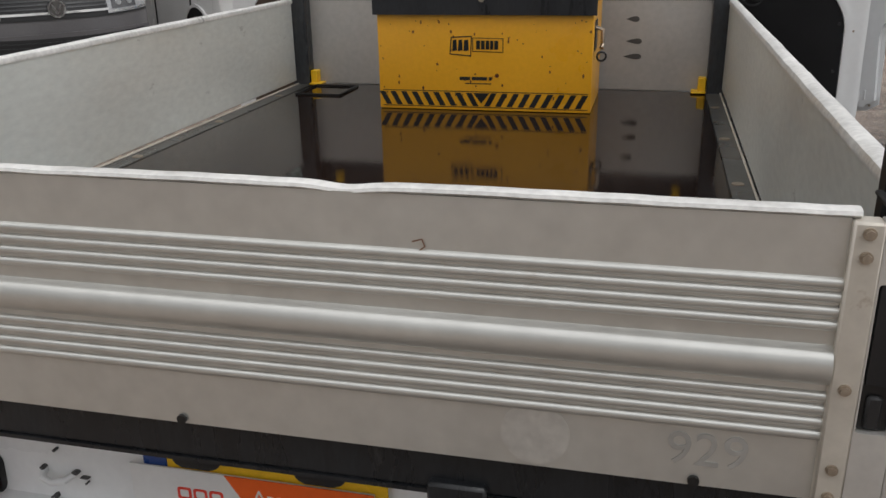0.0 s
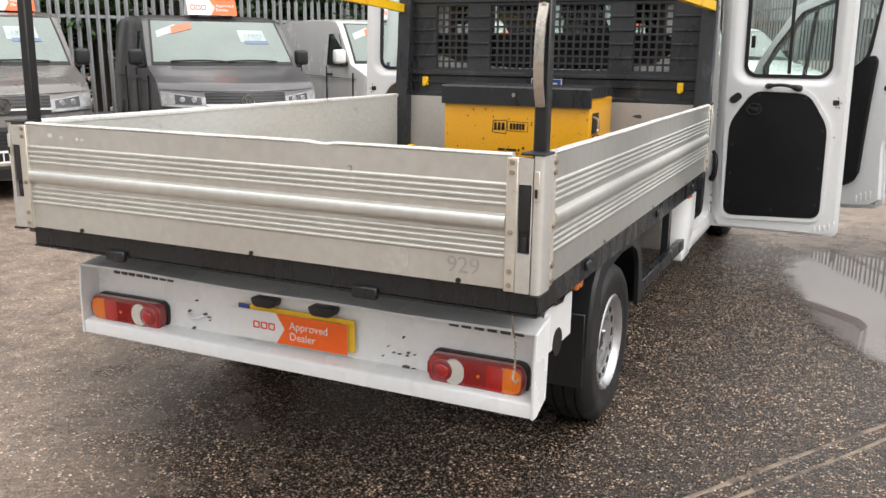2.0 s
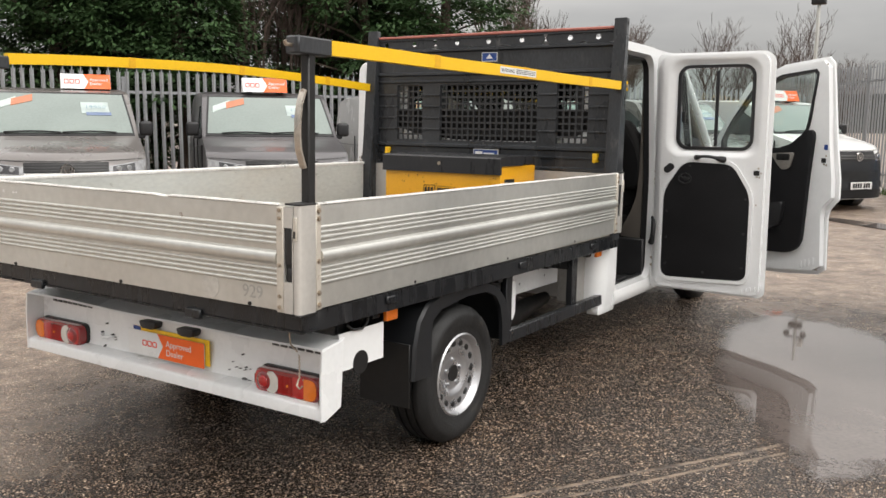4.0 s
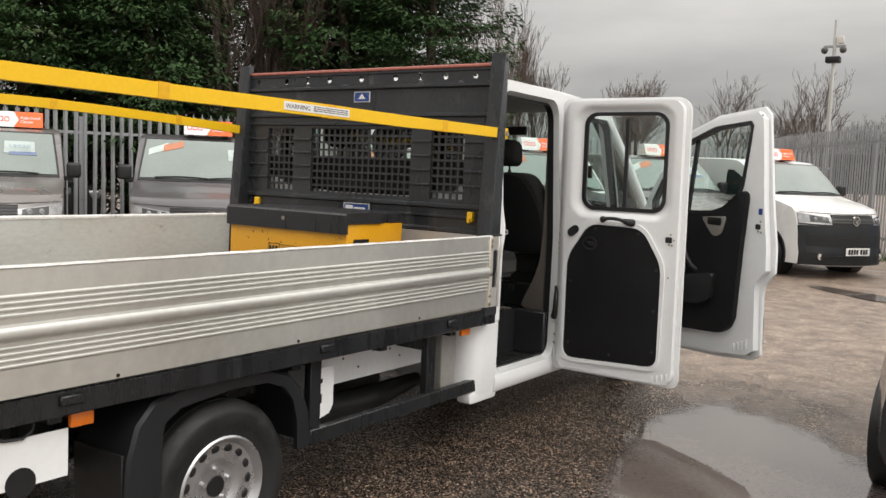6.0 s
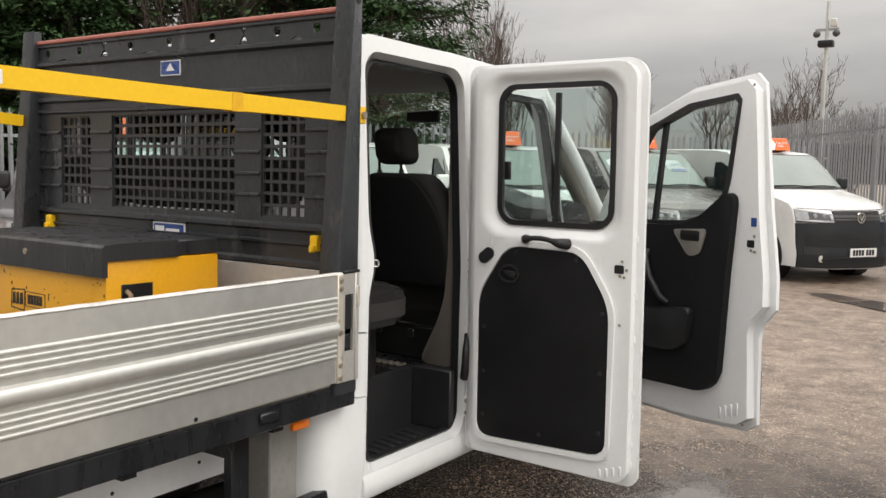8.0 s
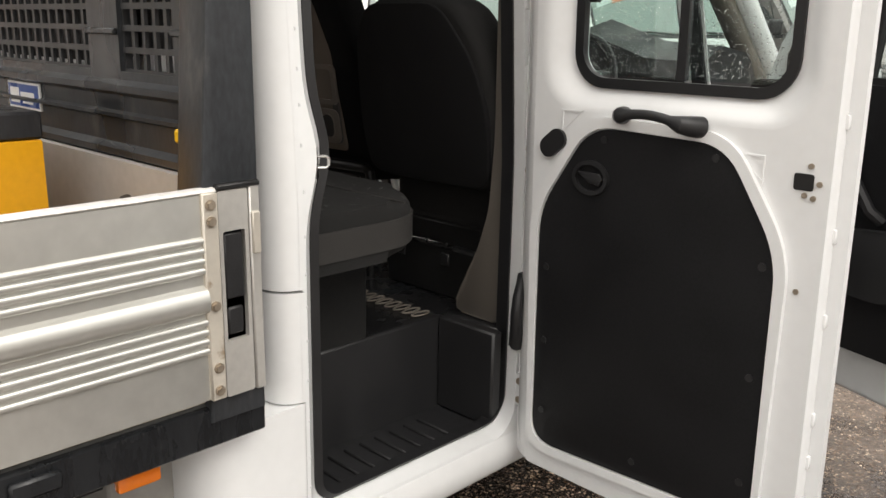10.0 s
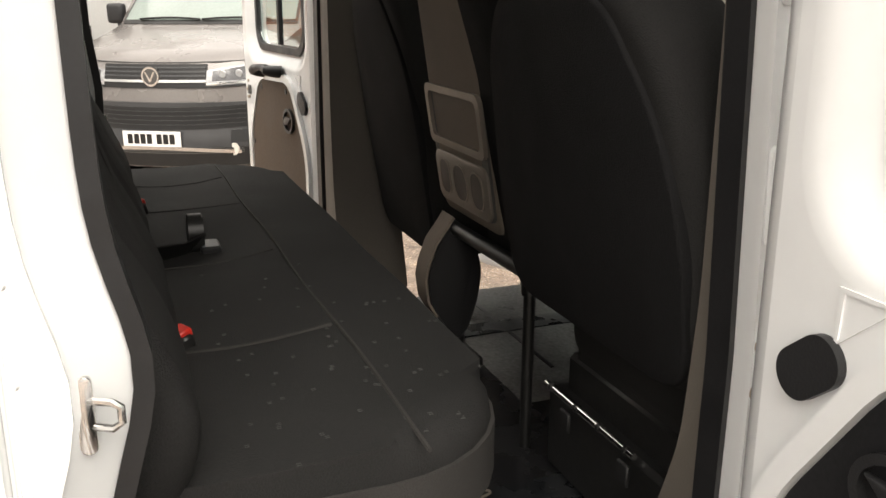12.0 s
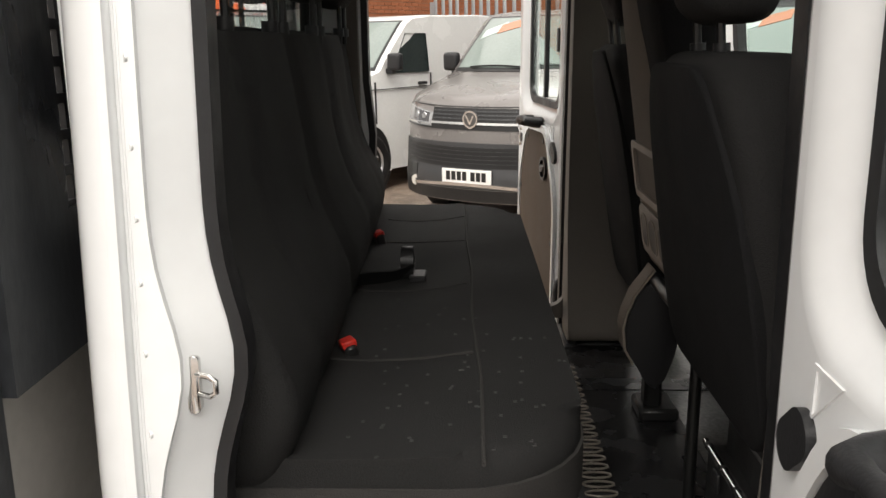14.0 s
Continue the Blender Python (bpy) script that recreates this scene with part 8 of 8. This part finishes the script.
# dark car whose flank just shows beside the walk
car = thing("parked_car", pose(3.98, 5.65, 0, 0, 0, -6), "dark grey parked car, wet with rain", "car")
loops = []
for y, hw, z0, z1, zr, rw in ((-2.25, 0.55, 0.35, 0.62, 0.66, 0.5), (-2.15, 0.76, 0.24, 0.70, 0.76, 0.62), (-1.8, 0.86, 0.22, 0.82, 0.90, 0.70), (-1.0, 0.89, 0.20, 0.92, 1.00, 0.72), (-0.3, 0.90, 0.20, 0.95, 1.40, 0.58), (0.5, 0.90, 0.20, 0.96, 1.47, 0.58),
                              (1.3, 0.90, 0.20, 0.96, 1.40, 0.57), (1.85, 0.87, 0.22, 0.95, 1.15, 0.60), (2.1, 0.80, 0.26, 0.85, 0.98, 0.6), (2.2, 0.65, 0.35, 0.7, 0.75, 0.5)):
    loops.append([Vector((x, y, z)) for x, z in ((-hw * 0.92, z0), (-hw, z0 + 0.12), (-hw, z1 - 0.15), (-hw * 0.97, z1), (-rw, zr - 0.03), (-rw * 0.7, zr), (rw * 0.7, zr), (rw, zr - 0.03), (hw * 0.97, z1), (hw, z1 - 0.15), (hw, z0 + 0.12), (hw * 0.92, z0))])
part("body", loft(bmesh.new(), loops), V_CAR, car, "dark glossy car body")
for sx in (-1, 1):
    for y in (-1.42, 1.3):
        part("wheel_arch", cyl(bmesh.new(), (sx * 0.66, y, 0.31), (sx * 0.905, y, 0.31), 0.345, 24), BLACK_P, car)
        wheel("wheel", car, (sx * 0.80, y, 0.31), sx, 0.31, 0.205, 0.2)
    part("side_window", plate(bmesh.new(), [(-0.75, 0.99), (1.55, 0.99), (1.15, 1.33), (-0.2, 1.34)], 0.0, 0.006, lambda u, v, d, sx=sx: Vector((sx * (0.90 - (v - 0.95) * 0.68 + d), u, v))), SIDE_GL, car)
    bm = bmesh.new()
    bmesh.ops.create_uvsphere(bm, u_segments=12, v_segments=8, radius=1, matrix=Matrix.LocRotScale((sx * 0.98, -0.62, 1.02), None, (0.09, 0.06, 0.07)))
    part("mirror", bm, V_CAR, car)


# dark car that stands beyond the fence, its nose between two vans
suv = thing("parked_car", Matrix.Translation(yard(-6.72, 1.60, 0)) @ pose(0, 0, 0, 0, 0, YARD + 90), "dark grey car standing behind the palisade fence", "car")
loops = []
for x, hw, z0, z1, zr, rw in ((0.10, 0.62, 0.42, 0.86, 0.98, 0.50), (0.02, 0.78, 0.32, 0.98, 1.08, 0.62), (-0.25, 0.88, 0.28, 1.06, 1.15, 0.70), (-1.15, 0.91, 0.26, 1.10, 1.22, 0.74), (-1.95, 0.92, 0.26, 1.12, 1.66, 0.62), (-2.6, 0.92, 0.26, 1.12, 1.74, 0.62),
                              (-3.7, 0.92, 0.26, 1.12, 1.70, 0.61), (-4.3, 0.90, 0.30, 1.10, 1.45, 0.64), (-4.5, 0.82, 0.36, 0.95, 1.10, 0.60)):
    loops.append([Vector((x, y, z)) for y, z in ((-hw * 0.92, z0), (-hw, z0 + 0.14), (-hw, z1 - 0.15), (-hw * 0.97, z1), (-rw, zr - 0.03), (-rw * 0.7, zr), (rw * 0.7, zr), (rw, zr - 0.03), (hw * 0.97, z1), (hw, z1 - 0.15), (hw, z0 + 0.14), (hw * 0.92, z0))])
part("body", loft(bmesh.new(), loops), V_CAR, suv, "dark grey painted body")
part("grille", boxes((0.06, 0.115, -0.46, 0.46, 0.78, 0.93), bevel=0.02), BLACK_P, suv, "black grille")
part("grille_bar", boxes((0.10, 0.125, -0.44, 0.44, 0.845, 0.865), bevel=0.004), CHROME, suv, "bright grille bar")
part("bumper", boxes((0.0, 0.14, -0.80, 0.80, 0.36, 0.58), bevel=0.04, seg=3), BUMPER, suv, "dark plastic bumper")
for sy in (-1, 1):
    hl = part("headlamp", boxes((-0.16, 0.09, sy * 0.50, sy * 0.80, 0.88, 1.03), bevel=0.045, seg=3), HEADLAMP, suv, "clear headlamp")
    part("lamp_bowl", cyl(bmesh.new(), (0.075, sy * 0.62, 0.955), (0.095, sy * 0.62, 0.955), 0.05, 16), CHROME, hl)
    part("mirror", boxes((-1.45, -1.28, sy * 0.93, sy * 1.10, 1.12, 1.27), bevel=0.04, seg=3), V_CAR, suv)
    for x in (-0.85, -3.55):
        part("tyre", cyl(bmesh.new(), (x, sy * 0.70, 0.34), (x, sy * 0.93, 0.34), 0.34, 24), TYRE, suv)
part("windscreen", plate(bmesh.new(), rrect(-0.62, 0.62, 1.25, 1.62, 0.05, 4), 0.0, 0.006, lambda u, v, d: Vector((-1.18 - (v - 1.22) * 1.80 + d, u, v + 0.012))), SCREEN, suv)

# ---- palisade fences ----
def pale_mesh(h, mat):
    bm = bmesh.new()
    w = 0.034
    prof = [(-w, 0.010), (-0.016, 0.0), (-0.006, -0.012), (0.006, -0.012), (0.016, 0.0), (w, 0.010)]
    th = 0.003
    loops = []
    for z, k in ((0.04, 1.0), (h - 0.14, 1.0)):
        loops.append([Vector((x * k, y, z)) for x, y in prof] + [Vector((x * k, y + th, z)) for x, y in prof[::-1]])
    tip = [(-w * 1.02, h - 0.05), (-0.016, h - 0.075), (-0.006, h), (0.006, h), (0.016, h - 0.075), (w * 1.02, h - 0.05)]
    loops.append([Vector((x, y * 1.2, z)) for (x, z), (_, y) in zip(tip, prof)] + [Vector((x, y * 1.2 + th, z)) for (x, z), (_, y) in zip(tip[::-1], prof[::-1])])
    loft(bm, loops)
    return finish(bm, "pale", mat, False)


def fence(name, start, end, h, pitch, label):
    a, b = Vector(start), Vector(end)
    d = b - a
    f = thing(name, Matrix.Translation(a) @ Matrix.Rotation(math.atan2(d.y, d.x), 4, "Z") @ Matrix.Rotation(-math.asin(d.z / d.length), 4, "Y"), label, "fence")
    L = d.length
    me = pale_mesh(h, GALV)
    n = min(300, int(L / pitch))
    rng = random.Random(h)
    for k in range(n):
        o = new("pale", me)
        o.parent, o.location = f, (k * pitch + 0.07, -0.03, rng.uniform(-0.008, 0.008))
        o.rotation_euler = (0, radians(rng.uniform(-0.5, 0.5)), 0)
    for z in (0.45, h - 0.42):
        part("rail", boxes((0, L, 0.0, 0.006, z - 0.025, z + 0.025), (0, L, 0.0, 0.045, z + 0.02, z + 0.025)), GALV, f, "galvanised angle rail")
    k = 0.0
    while k < L:
        part("post", boxes((k - 0.05, k + 0.05, 0.01, 0.065, 0, h - 0.15)), GALV, f, "galvanised steel post")
        k += 2.75
    return f


fence("palisade_fence", yard(-5.75, -4.1), yard(-5.75, 18.6), 2.45, 0.152, "galvanised palisade fence behind the parked vans")
fence("palisade_fence", (-3.4, 27.4, rise(27.4)), (5.6, 10.6, rise(10.6)), 2.95, 0.158, "tall galvanised palisade fence at the end of the yard")
bm = bmesh.new()
rng = random.Random(77)
a, b = Vector((-3.2, 27.0, 0)), Vector((5.4, 10.7, 0))
dirn = (b - a).normalized()
side = Vector((dirn.y, -dirn.x, 0))
for _ in range(5200):
    p = a.lerp(b, rng.random()) + side * rng.gauss(-0.05, 0.16)
    p.z = rise(p.y)
    h, w = rng.uniform(0.04, 0.16), rng.uniform(0.004, 0.010)
    t = rng.uniform(0, 6.28)
    u = Vector((math.cos(t), math.sin(t), 0)) * w
    lean_v = Vector((rng.uniform(-0.04, 0.04), rng.uniform(-0.04, 0.04), h))
    bm.faces.new((bm.verts.new(p - u), bm.verts.new(p + u), bm.verts.new(p + lean_v)))
solid("grass_verge", bm, GRASS, Matrix(), "rough grass along the foot of the fence", "grass", kind="stuff")

# ---- warehouse ----
wall_at = Vector((-14.6, 1.65, 0))
wm = Matrix.Translation(wall_at) @ Matrix.Rotation(radians(YARD + 180), 4, "Z")
wh = thing("warehouse", wm, "warehouse with orange brick base and pale grey ribbed cladding", "building")
part("brick_wall", boxes((-5, 22, 0.0, 0.25, 0, 3.12)), MORTAR, wh, "mortar of the brick wall")
bm = bmesh.new()
x = -5.0
prof = []
while x < 22:
    prof += [(x, 0.0), (x + 0.13, 0.0), (x + 0.155, -0.035), (x + 0.195, -0.035), (x + 0.22, 0.0)]
    x += 0.22
va = [bm.verts.new((px, -0.06 + py, 3.18)) for px, py in prof]
vb = [bm.verts.new((px, -0.06 + py, 7.6)) for px, py in prof]
for i in range(len(prof) - 1):
    bm.faces.new((va[i], va[i + 1], vb[i + 1], vb[i]))
part("cladding", bm, CLAD, wh, "pale grey ribbed steel cladding")
part("cladding_core", boxes((-5, 22, 0.0, 0.22, 3.125, 7.6)), CLAD, wh)
part("flashing", boxes((-5, 22, -0.13, -0.0, 3.10, 3.19), bevel=0.01), TEAL, wh, "dark teal flashing")
part("flat_roof", boxes((-5.2, 22.2, -0.2, 8.0, 7.6, 7.8)), CLAD, wh)
part("end_wall", boxes((21.8, 22.0, 0.25, 8.0, 0, 7.6)), CLAD, wh)
part("end_wall", boxes((-5, -4.8, 0.25, 8.0, 0, 7.6)), CLAD, wh)
part("far_wall", boxes((-5, 22, 7.8, 8.0, 0, 7.6)), CLAD, wh)
part("downpipe", cyl(bmesh.new(), (-3.2, -0.16, 0.0), (-3.2, -0.16, 3.1), 0.06, 12), TEAL, wh)
bme = bmesh.new()
box(bme, 0.004, 0.219, -0.012, 0.05, 0.004, 0.069, bevel=0.003, seg=1)
brick_me = finish(bme, "brick", BRICK, False)
count = 0
far = bmesh.new()
for row in range(41):
    z = row * 0.076
    off = 0.1125 if row % 2 else 0.0
    for col in range(-22, 60):
        x = col * 0.225 + off
        if z > 2.2 and -2.0 < x < 5.6 and count < 300:
            o = new("brick", brick_me)
            o.parent, o.location = wh, (x, 0, z)
            count += 1
        elif z > 1.0:
            vs = [far.verts.new((x + a, yy, z + c)) for a, yy, c in ((0.004, -0.010, 0.004), (0.219, -0.010, 0.004), (0.219, -0.010, 0.069), (0.004, -0.010, 0.069))]
            far.faces.new(vs)
ob = part("brickwork", far, BRICK, wh, "orange stretcher-bond brickwork")
ob["kind"] = "stuff"

# ---- camera mast ----
mast = thing("camera_mast", pose(-2.68, 31.9, 0), "grey steel security camera mast", "mast")
part("pole", cyl(bmesh.new(), (0, 0, 0), (0, 0, 7.35), 0.085, 14, 0.055), ALU, mast, "tapered grey pole")
part("bracket", boxes((-0.36, 0.36, -0.04, 0.04, 6.40, 6.48)), GALV, mast)
part("lamp_box", boxes((-0.24, 0.24, -0.25, 0.1, 5.86, 6.08), bevel=0.05, seg=3), BLACK_P, mast, "black flood lamp")
for x in (-0.30, 0.30):
    bm = bmesh.new()
    bmesh.ops.create_uvsphere(bm, u_segments=12, v_segments=8, radius=0.12, matrix=Matrix.Translation((x, -0.1, 6.30)))
    part("camera_dome", bm, PLASTIC_G, mast, "grey camera dome")
part("cabinet", boxes((0.10, 0.30, -0.12, 0.12, 6.52, 6.78), bevel=0.02), CLEAR_L, mast)

# ---- trees ----
def conifer_crown(seed, h, r, base=0.4):
    """Tiers of boughs, each a fan of narrow drooping sprays, with dark gaps between and a ragged outline."""
    rng = random.Random(seed)
    verts, faces = [], []
    for _ in range(620):
        t = rng.random() ** 0.85
        z = base + (h - base) * t
        a = rng.uniform(0, 2 * math.pi)
        reach = (r * (1 - t) ** 0.5 + 0.12) * rng.uniform(0.62, 1.06) * (1 + 0.16 * math.sin(3 * a + seed) * math.sin(2.3 * z + seed))
        out = Vector((math.cos(a), math.sin(a), 0))
        side = Vector((-math.sin(a), math.cos(a), 0))
        tip = Vector((reach * math.cos(a), reach * math.sin(a), z - 0.10 * reach))
        span_b = rng.uniform(0.30, 0.62)
        lift = rng.uniform(-0.10, 0.35)
        for _ in range(88):
            f, g = rng.uniform(-1.3, 0.25), rng.uniform(-1, 1)
            q = tip + out * f * span_b + side * g * span_b * 0.72 * (1 - 0.4 * f) + Vector((0, 0, lift * f * span_b - 0.16 * g * g * span_b + rng.gauss(0, 0.05)))
            l = rng.uniform(0.07, 0.17)
            d = (out * rng.uniform(0.35, 1.0) + side * (g * 0.8 + rng.uniform(-0.4, 0.4)) + Vector((0, 0, rng.uniform(-0.75, 0.25)))).normalized()
            s = d.cross(Vector((rng.uniform(-0.5, 0.5), rng.uniform(-0.5, 0.5), 1.0))).normalized() * l * rng.uniform(0.16, 0.28)
            k = len(verts)
            verts += [q - s * 0.3, q + d * l * 0.45 - s, q + d * l, q + d * l * 0.45 + s]
            faces.append((k, k + 1, k + 2, k + 3))
    me = bpy.data.meshes.new("crown")
    me.from_pydata(verts, [], faces)
    me.materials.append(LEAF)
    return me


def trunk_mesh(seed, h, r0, bare=0.0):
    rng = random.Random(seed)
    bm = bmesh.new()
    pts = [Vector((0.12 * math.sin(k * 0.9 + seed), 0.12 * math.cos(k * 1.1 + seed), h * k / 8)) for k in range(9)]
    pts[0].x = pts[0].y = 0
    tube(bm, pts, r0, 8, [r0 * (1 - 0.85 * k / 8) for k in range(9)])
    for _ in range(46):
        z = rng.uniform(0.8, h * 0.92)
        a = rng.uniform(0, 6.28)
        L = (1 - z / h) * 2.0 + 0.5
        p = Vector((0, 0, z))
        e = p + Vector((math.cos(a), math.sin(a), 0.15)) * L
        tube(bm, [p, p.lerp(e, 0.5) + Vector((0, 0, 0.05)), e], 0.03, 4, [0.04, 0.025, 0.008])
    return finish(bm, "trunk", BARK)


sizes = ((1, 9.5, 2.0), (2, 10.5, 2.2), (3, 8.8, 1.9))
crowns = [conifer_crown(s, h, r) for s, h, r in sizes]
high_crowns = [conifer_crown(s, h, r, 1.9) for s, h, r in sizes]
trunks = [trunk_mesh(s, h, 0.17) for s, h in ((1, 9.2), (2, 10.2), (3, 8.5))]
rng = random.Random(4)
k = 0
for row_f, l0, l1, step in ((-8.1, 0.5, 2.9, 1.15), (-7.5, 6.9, 8.6, 1.15), (-10.2, 0.8, 9.4, 1.9)):
    l = l0
    while l < l1:
        v = k % 3
        t = thing("conifer", Matrix.Translation(yard(row_f + rng.uniform(-0.5, 0.5), l + rng.uniform(-0.3, 0.3))) @ pose(0, 0, 0, 0, 0, rng.uniform(0, 360)) @ Matrix.Diagonal((1, 1, rng.uniform(0.9, 1.15), 1)), "tall dark green conifer in a dense boundary row", "tree", "boundary conifers")
        for nm, me in (("trunk", trunks[v]), ("crown", (high_crowns if row_f > -9 else crowns)[v])):
            o = new(nm, me)
            o.parent = t
        k += 1
        l += step


def bare_tree(seed, h):
    """A leafless tree: limbs that fork into fine twigs."""
    rng = random.Random(seed)
    bm = bmesh.new()

    def grow(p, d, L, r, depth):
        n = 3
        pts, rad = [p], [r]
        for i in range(n):
            d = (d + Vector((rng.uniform(-1, 1), rng.uniform(-1, 1), rng.uniform(-0.4, 0.9))) * 0.14).normalized()
            p = p + d * L / n
            pts.append(p)
            rad.append(r * (1 - 0.35 * (i + 1) / n))
        tube(bm, pts, max(r, 0.008), 5 if depth < 2 else 3, [max(q, 0.007) for q in rad])
        if depth >= 6:
            return
        for j in range((rng.choice((3, 3, 4)) if depth < 3 else rng.choice((2, 3, 3))) if depth else 5):
            q = pts[rng.choice((1, 2, 3))] if j else pts[-1]
            s = Vector((rng.uniform(-1, 1), rng.uniform(-1, 1), rng.uniform(-0.1, 0.7)))
            grow(q, (d + s * 0.72).normalized(), L * rng.uniform(0.62, 0.80), r * 0.52, depth + 1)
    grow(Vector((0, 0, 0)), Vector((0, 0, 1)), h * 0.30, h * 0.018, 0)
    return finish(bm, "crown", BARK_D)


bare = [bare_tree(5, 8.5), bare_tree(9, 8.0), bare_tree(12, 7.0)]
GAP = [yard(f, l) for f, l in ((-8.0, 4.1), (-8.4, 4.7), (-7.8, 5.3), (-8.6, 5.8))]
for i, (x, y, s, r) in enumerate([(p.x, p.y, 1.05, 50 * j) for j, p in enumerate(GAP)] + list(((-9.7, 22.0, 0.92, 0), (-9.2, 22.6, 0.82, 70), (-10.6, 22.8, 1.0, 140), (-13.1, 40.0, 0.98, 0), (-13.9, 41.0, 0.8, 100), (-9.0, 41.0, 0.85, 40), (-7.6, 41.0, 0.80, 150), (-6.8, 43.0, 0.85, 220), (-4.8, 40.0, 0.86, 60),
                                  (-3.2, 41.5, 0.7, 10), (2.8, 42.0, 1.0, 200), (5.6, 41.0, 0.9, 90), (-15.5, 44.0, 1.0, 20)))):
    t = thing("bare_tree", pose(x, y, 0, 0, 0, r) @ Matrix.Diagonal((s * (0.58 if y < 30 else 0.9), s * (0.58 if y < 30 else 0.9), s, 1)), "leafless winter tree beyond the fence", "tree", "leafless trees")
    o = new("crown", bare[i % 3])
    o.parent = t

# ---- far things beyond the end fence ----
bd = thing("blue_container", pose(7.4, 21.8, 0, 0, 0, -62), "bright blue painted steel container behind the fence", "container")
part("shell", boxes((-1.2, 1.2, -1.0, 1.0, 0.0, 2.3), bevel=0.02), BLUE_D, bd)
for k in range(9):
    part("rib", boxes((-1.1 + 0.26 * k, -1.0 + 0.26 * k, -1.03, -0.99, 0.2, 2.2)), BLUE_D, bd)
hv = thing("marked_vehicle", pose(3.7, 24.2, 0, 0, 0, -62), "dark van with yellow-green and red markings behind the fence", "van")
part("body", boxes((-2.2, 2.2, -0.9, 0.9, 0.35, 2.1), bevel=0.15, seg=3), V_DARK, hv)
for k in range(5):
    part("marking", boxes((-2.0 + 0.8 * k, -1.6 + 0.8 * k, -0.915, -0.895, 0.9, 1.3)), HIVIZ if k % 2 else RED_S, hv)
for x in (-1.4, 1.4):
    part("tyre", cyl(bmesh.new(), (x, -0.93, 0.33), (x, -0.7, 0.33), 0.33, 20), TYRE, hv)
    part("tyre", cyl(bmesh.new(), (x, 0.7, 0.33), (x, 0.93, 0.33), 0.33, 20), TYRE, hv)
sh = thing("far_building", pose(13.5, 34.0, 0, 0, 0, -30), "low building with a brown roof beyond the fence", "building")
part("wall", boxes((-6, 6, -3, 3, 0, 2.9)), BOARD, sh)
part("roof", loft(bmesh.new(), [[Vector((x, -3.4, 2.9)), Vector((x, 0, 5.0)), Vector((x, 3.4, 2.9))] for x in (-6.3, 6.3)]), ROOFING, sh)
loops = []
for i in range(41):
    x = -260 + 13 * i
    hgt = 7 + 5 * noise.noise((x * 0.012, 3.0, 0)) + 2.0 * noise.noise((x * 0.05, 8.0, 0))
    loops.append([Vector((x, 0, -1)), Vector((x, 0, hgt)), Vector((x, 40, hgt * 0.6)), Vector((x, 60, -1))])
solid("far_hill", loft(bmesh.new(), loops), HILL, pose(-20, 170, 0), "dark wooded rise on the horizon", "hill", kind="structure")
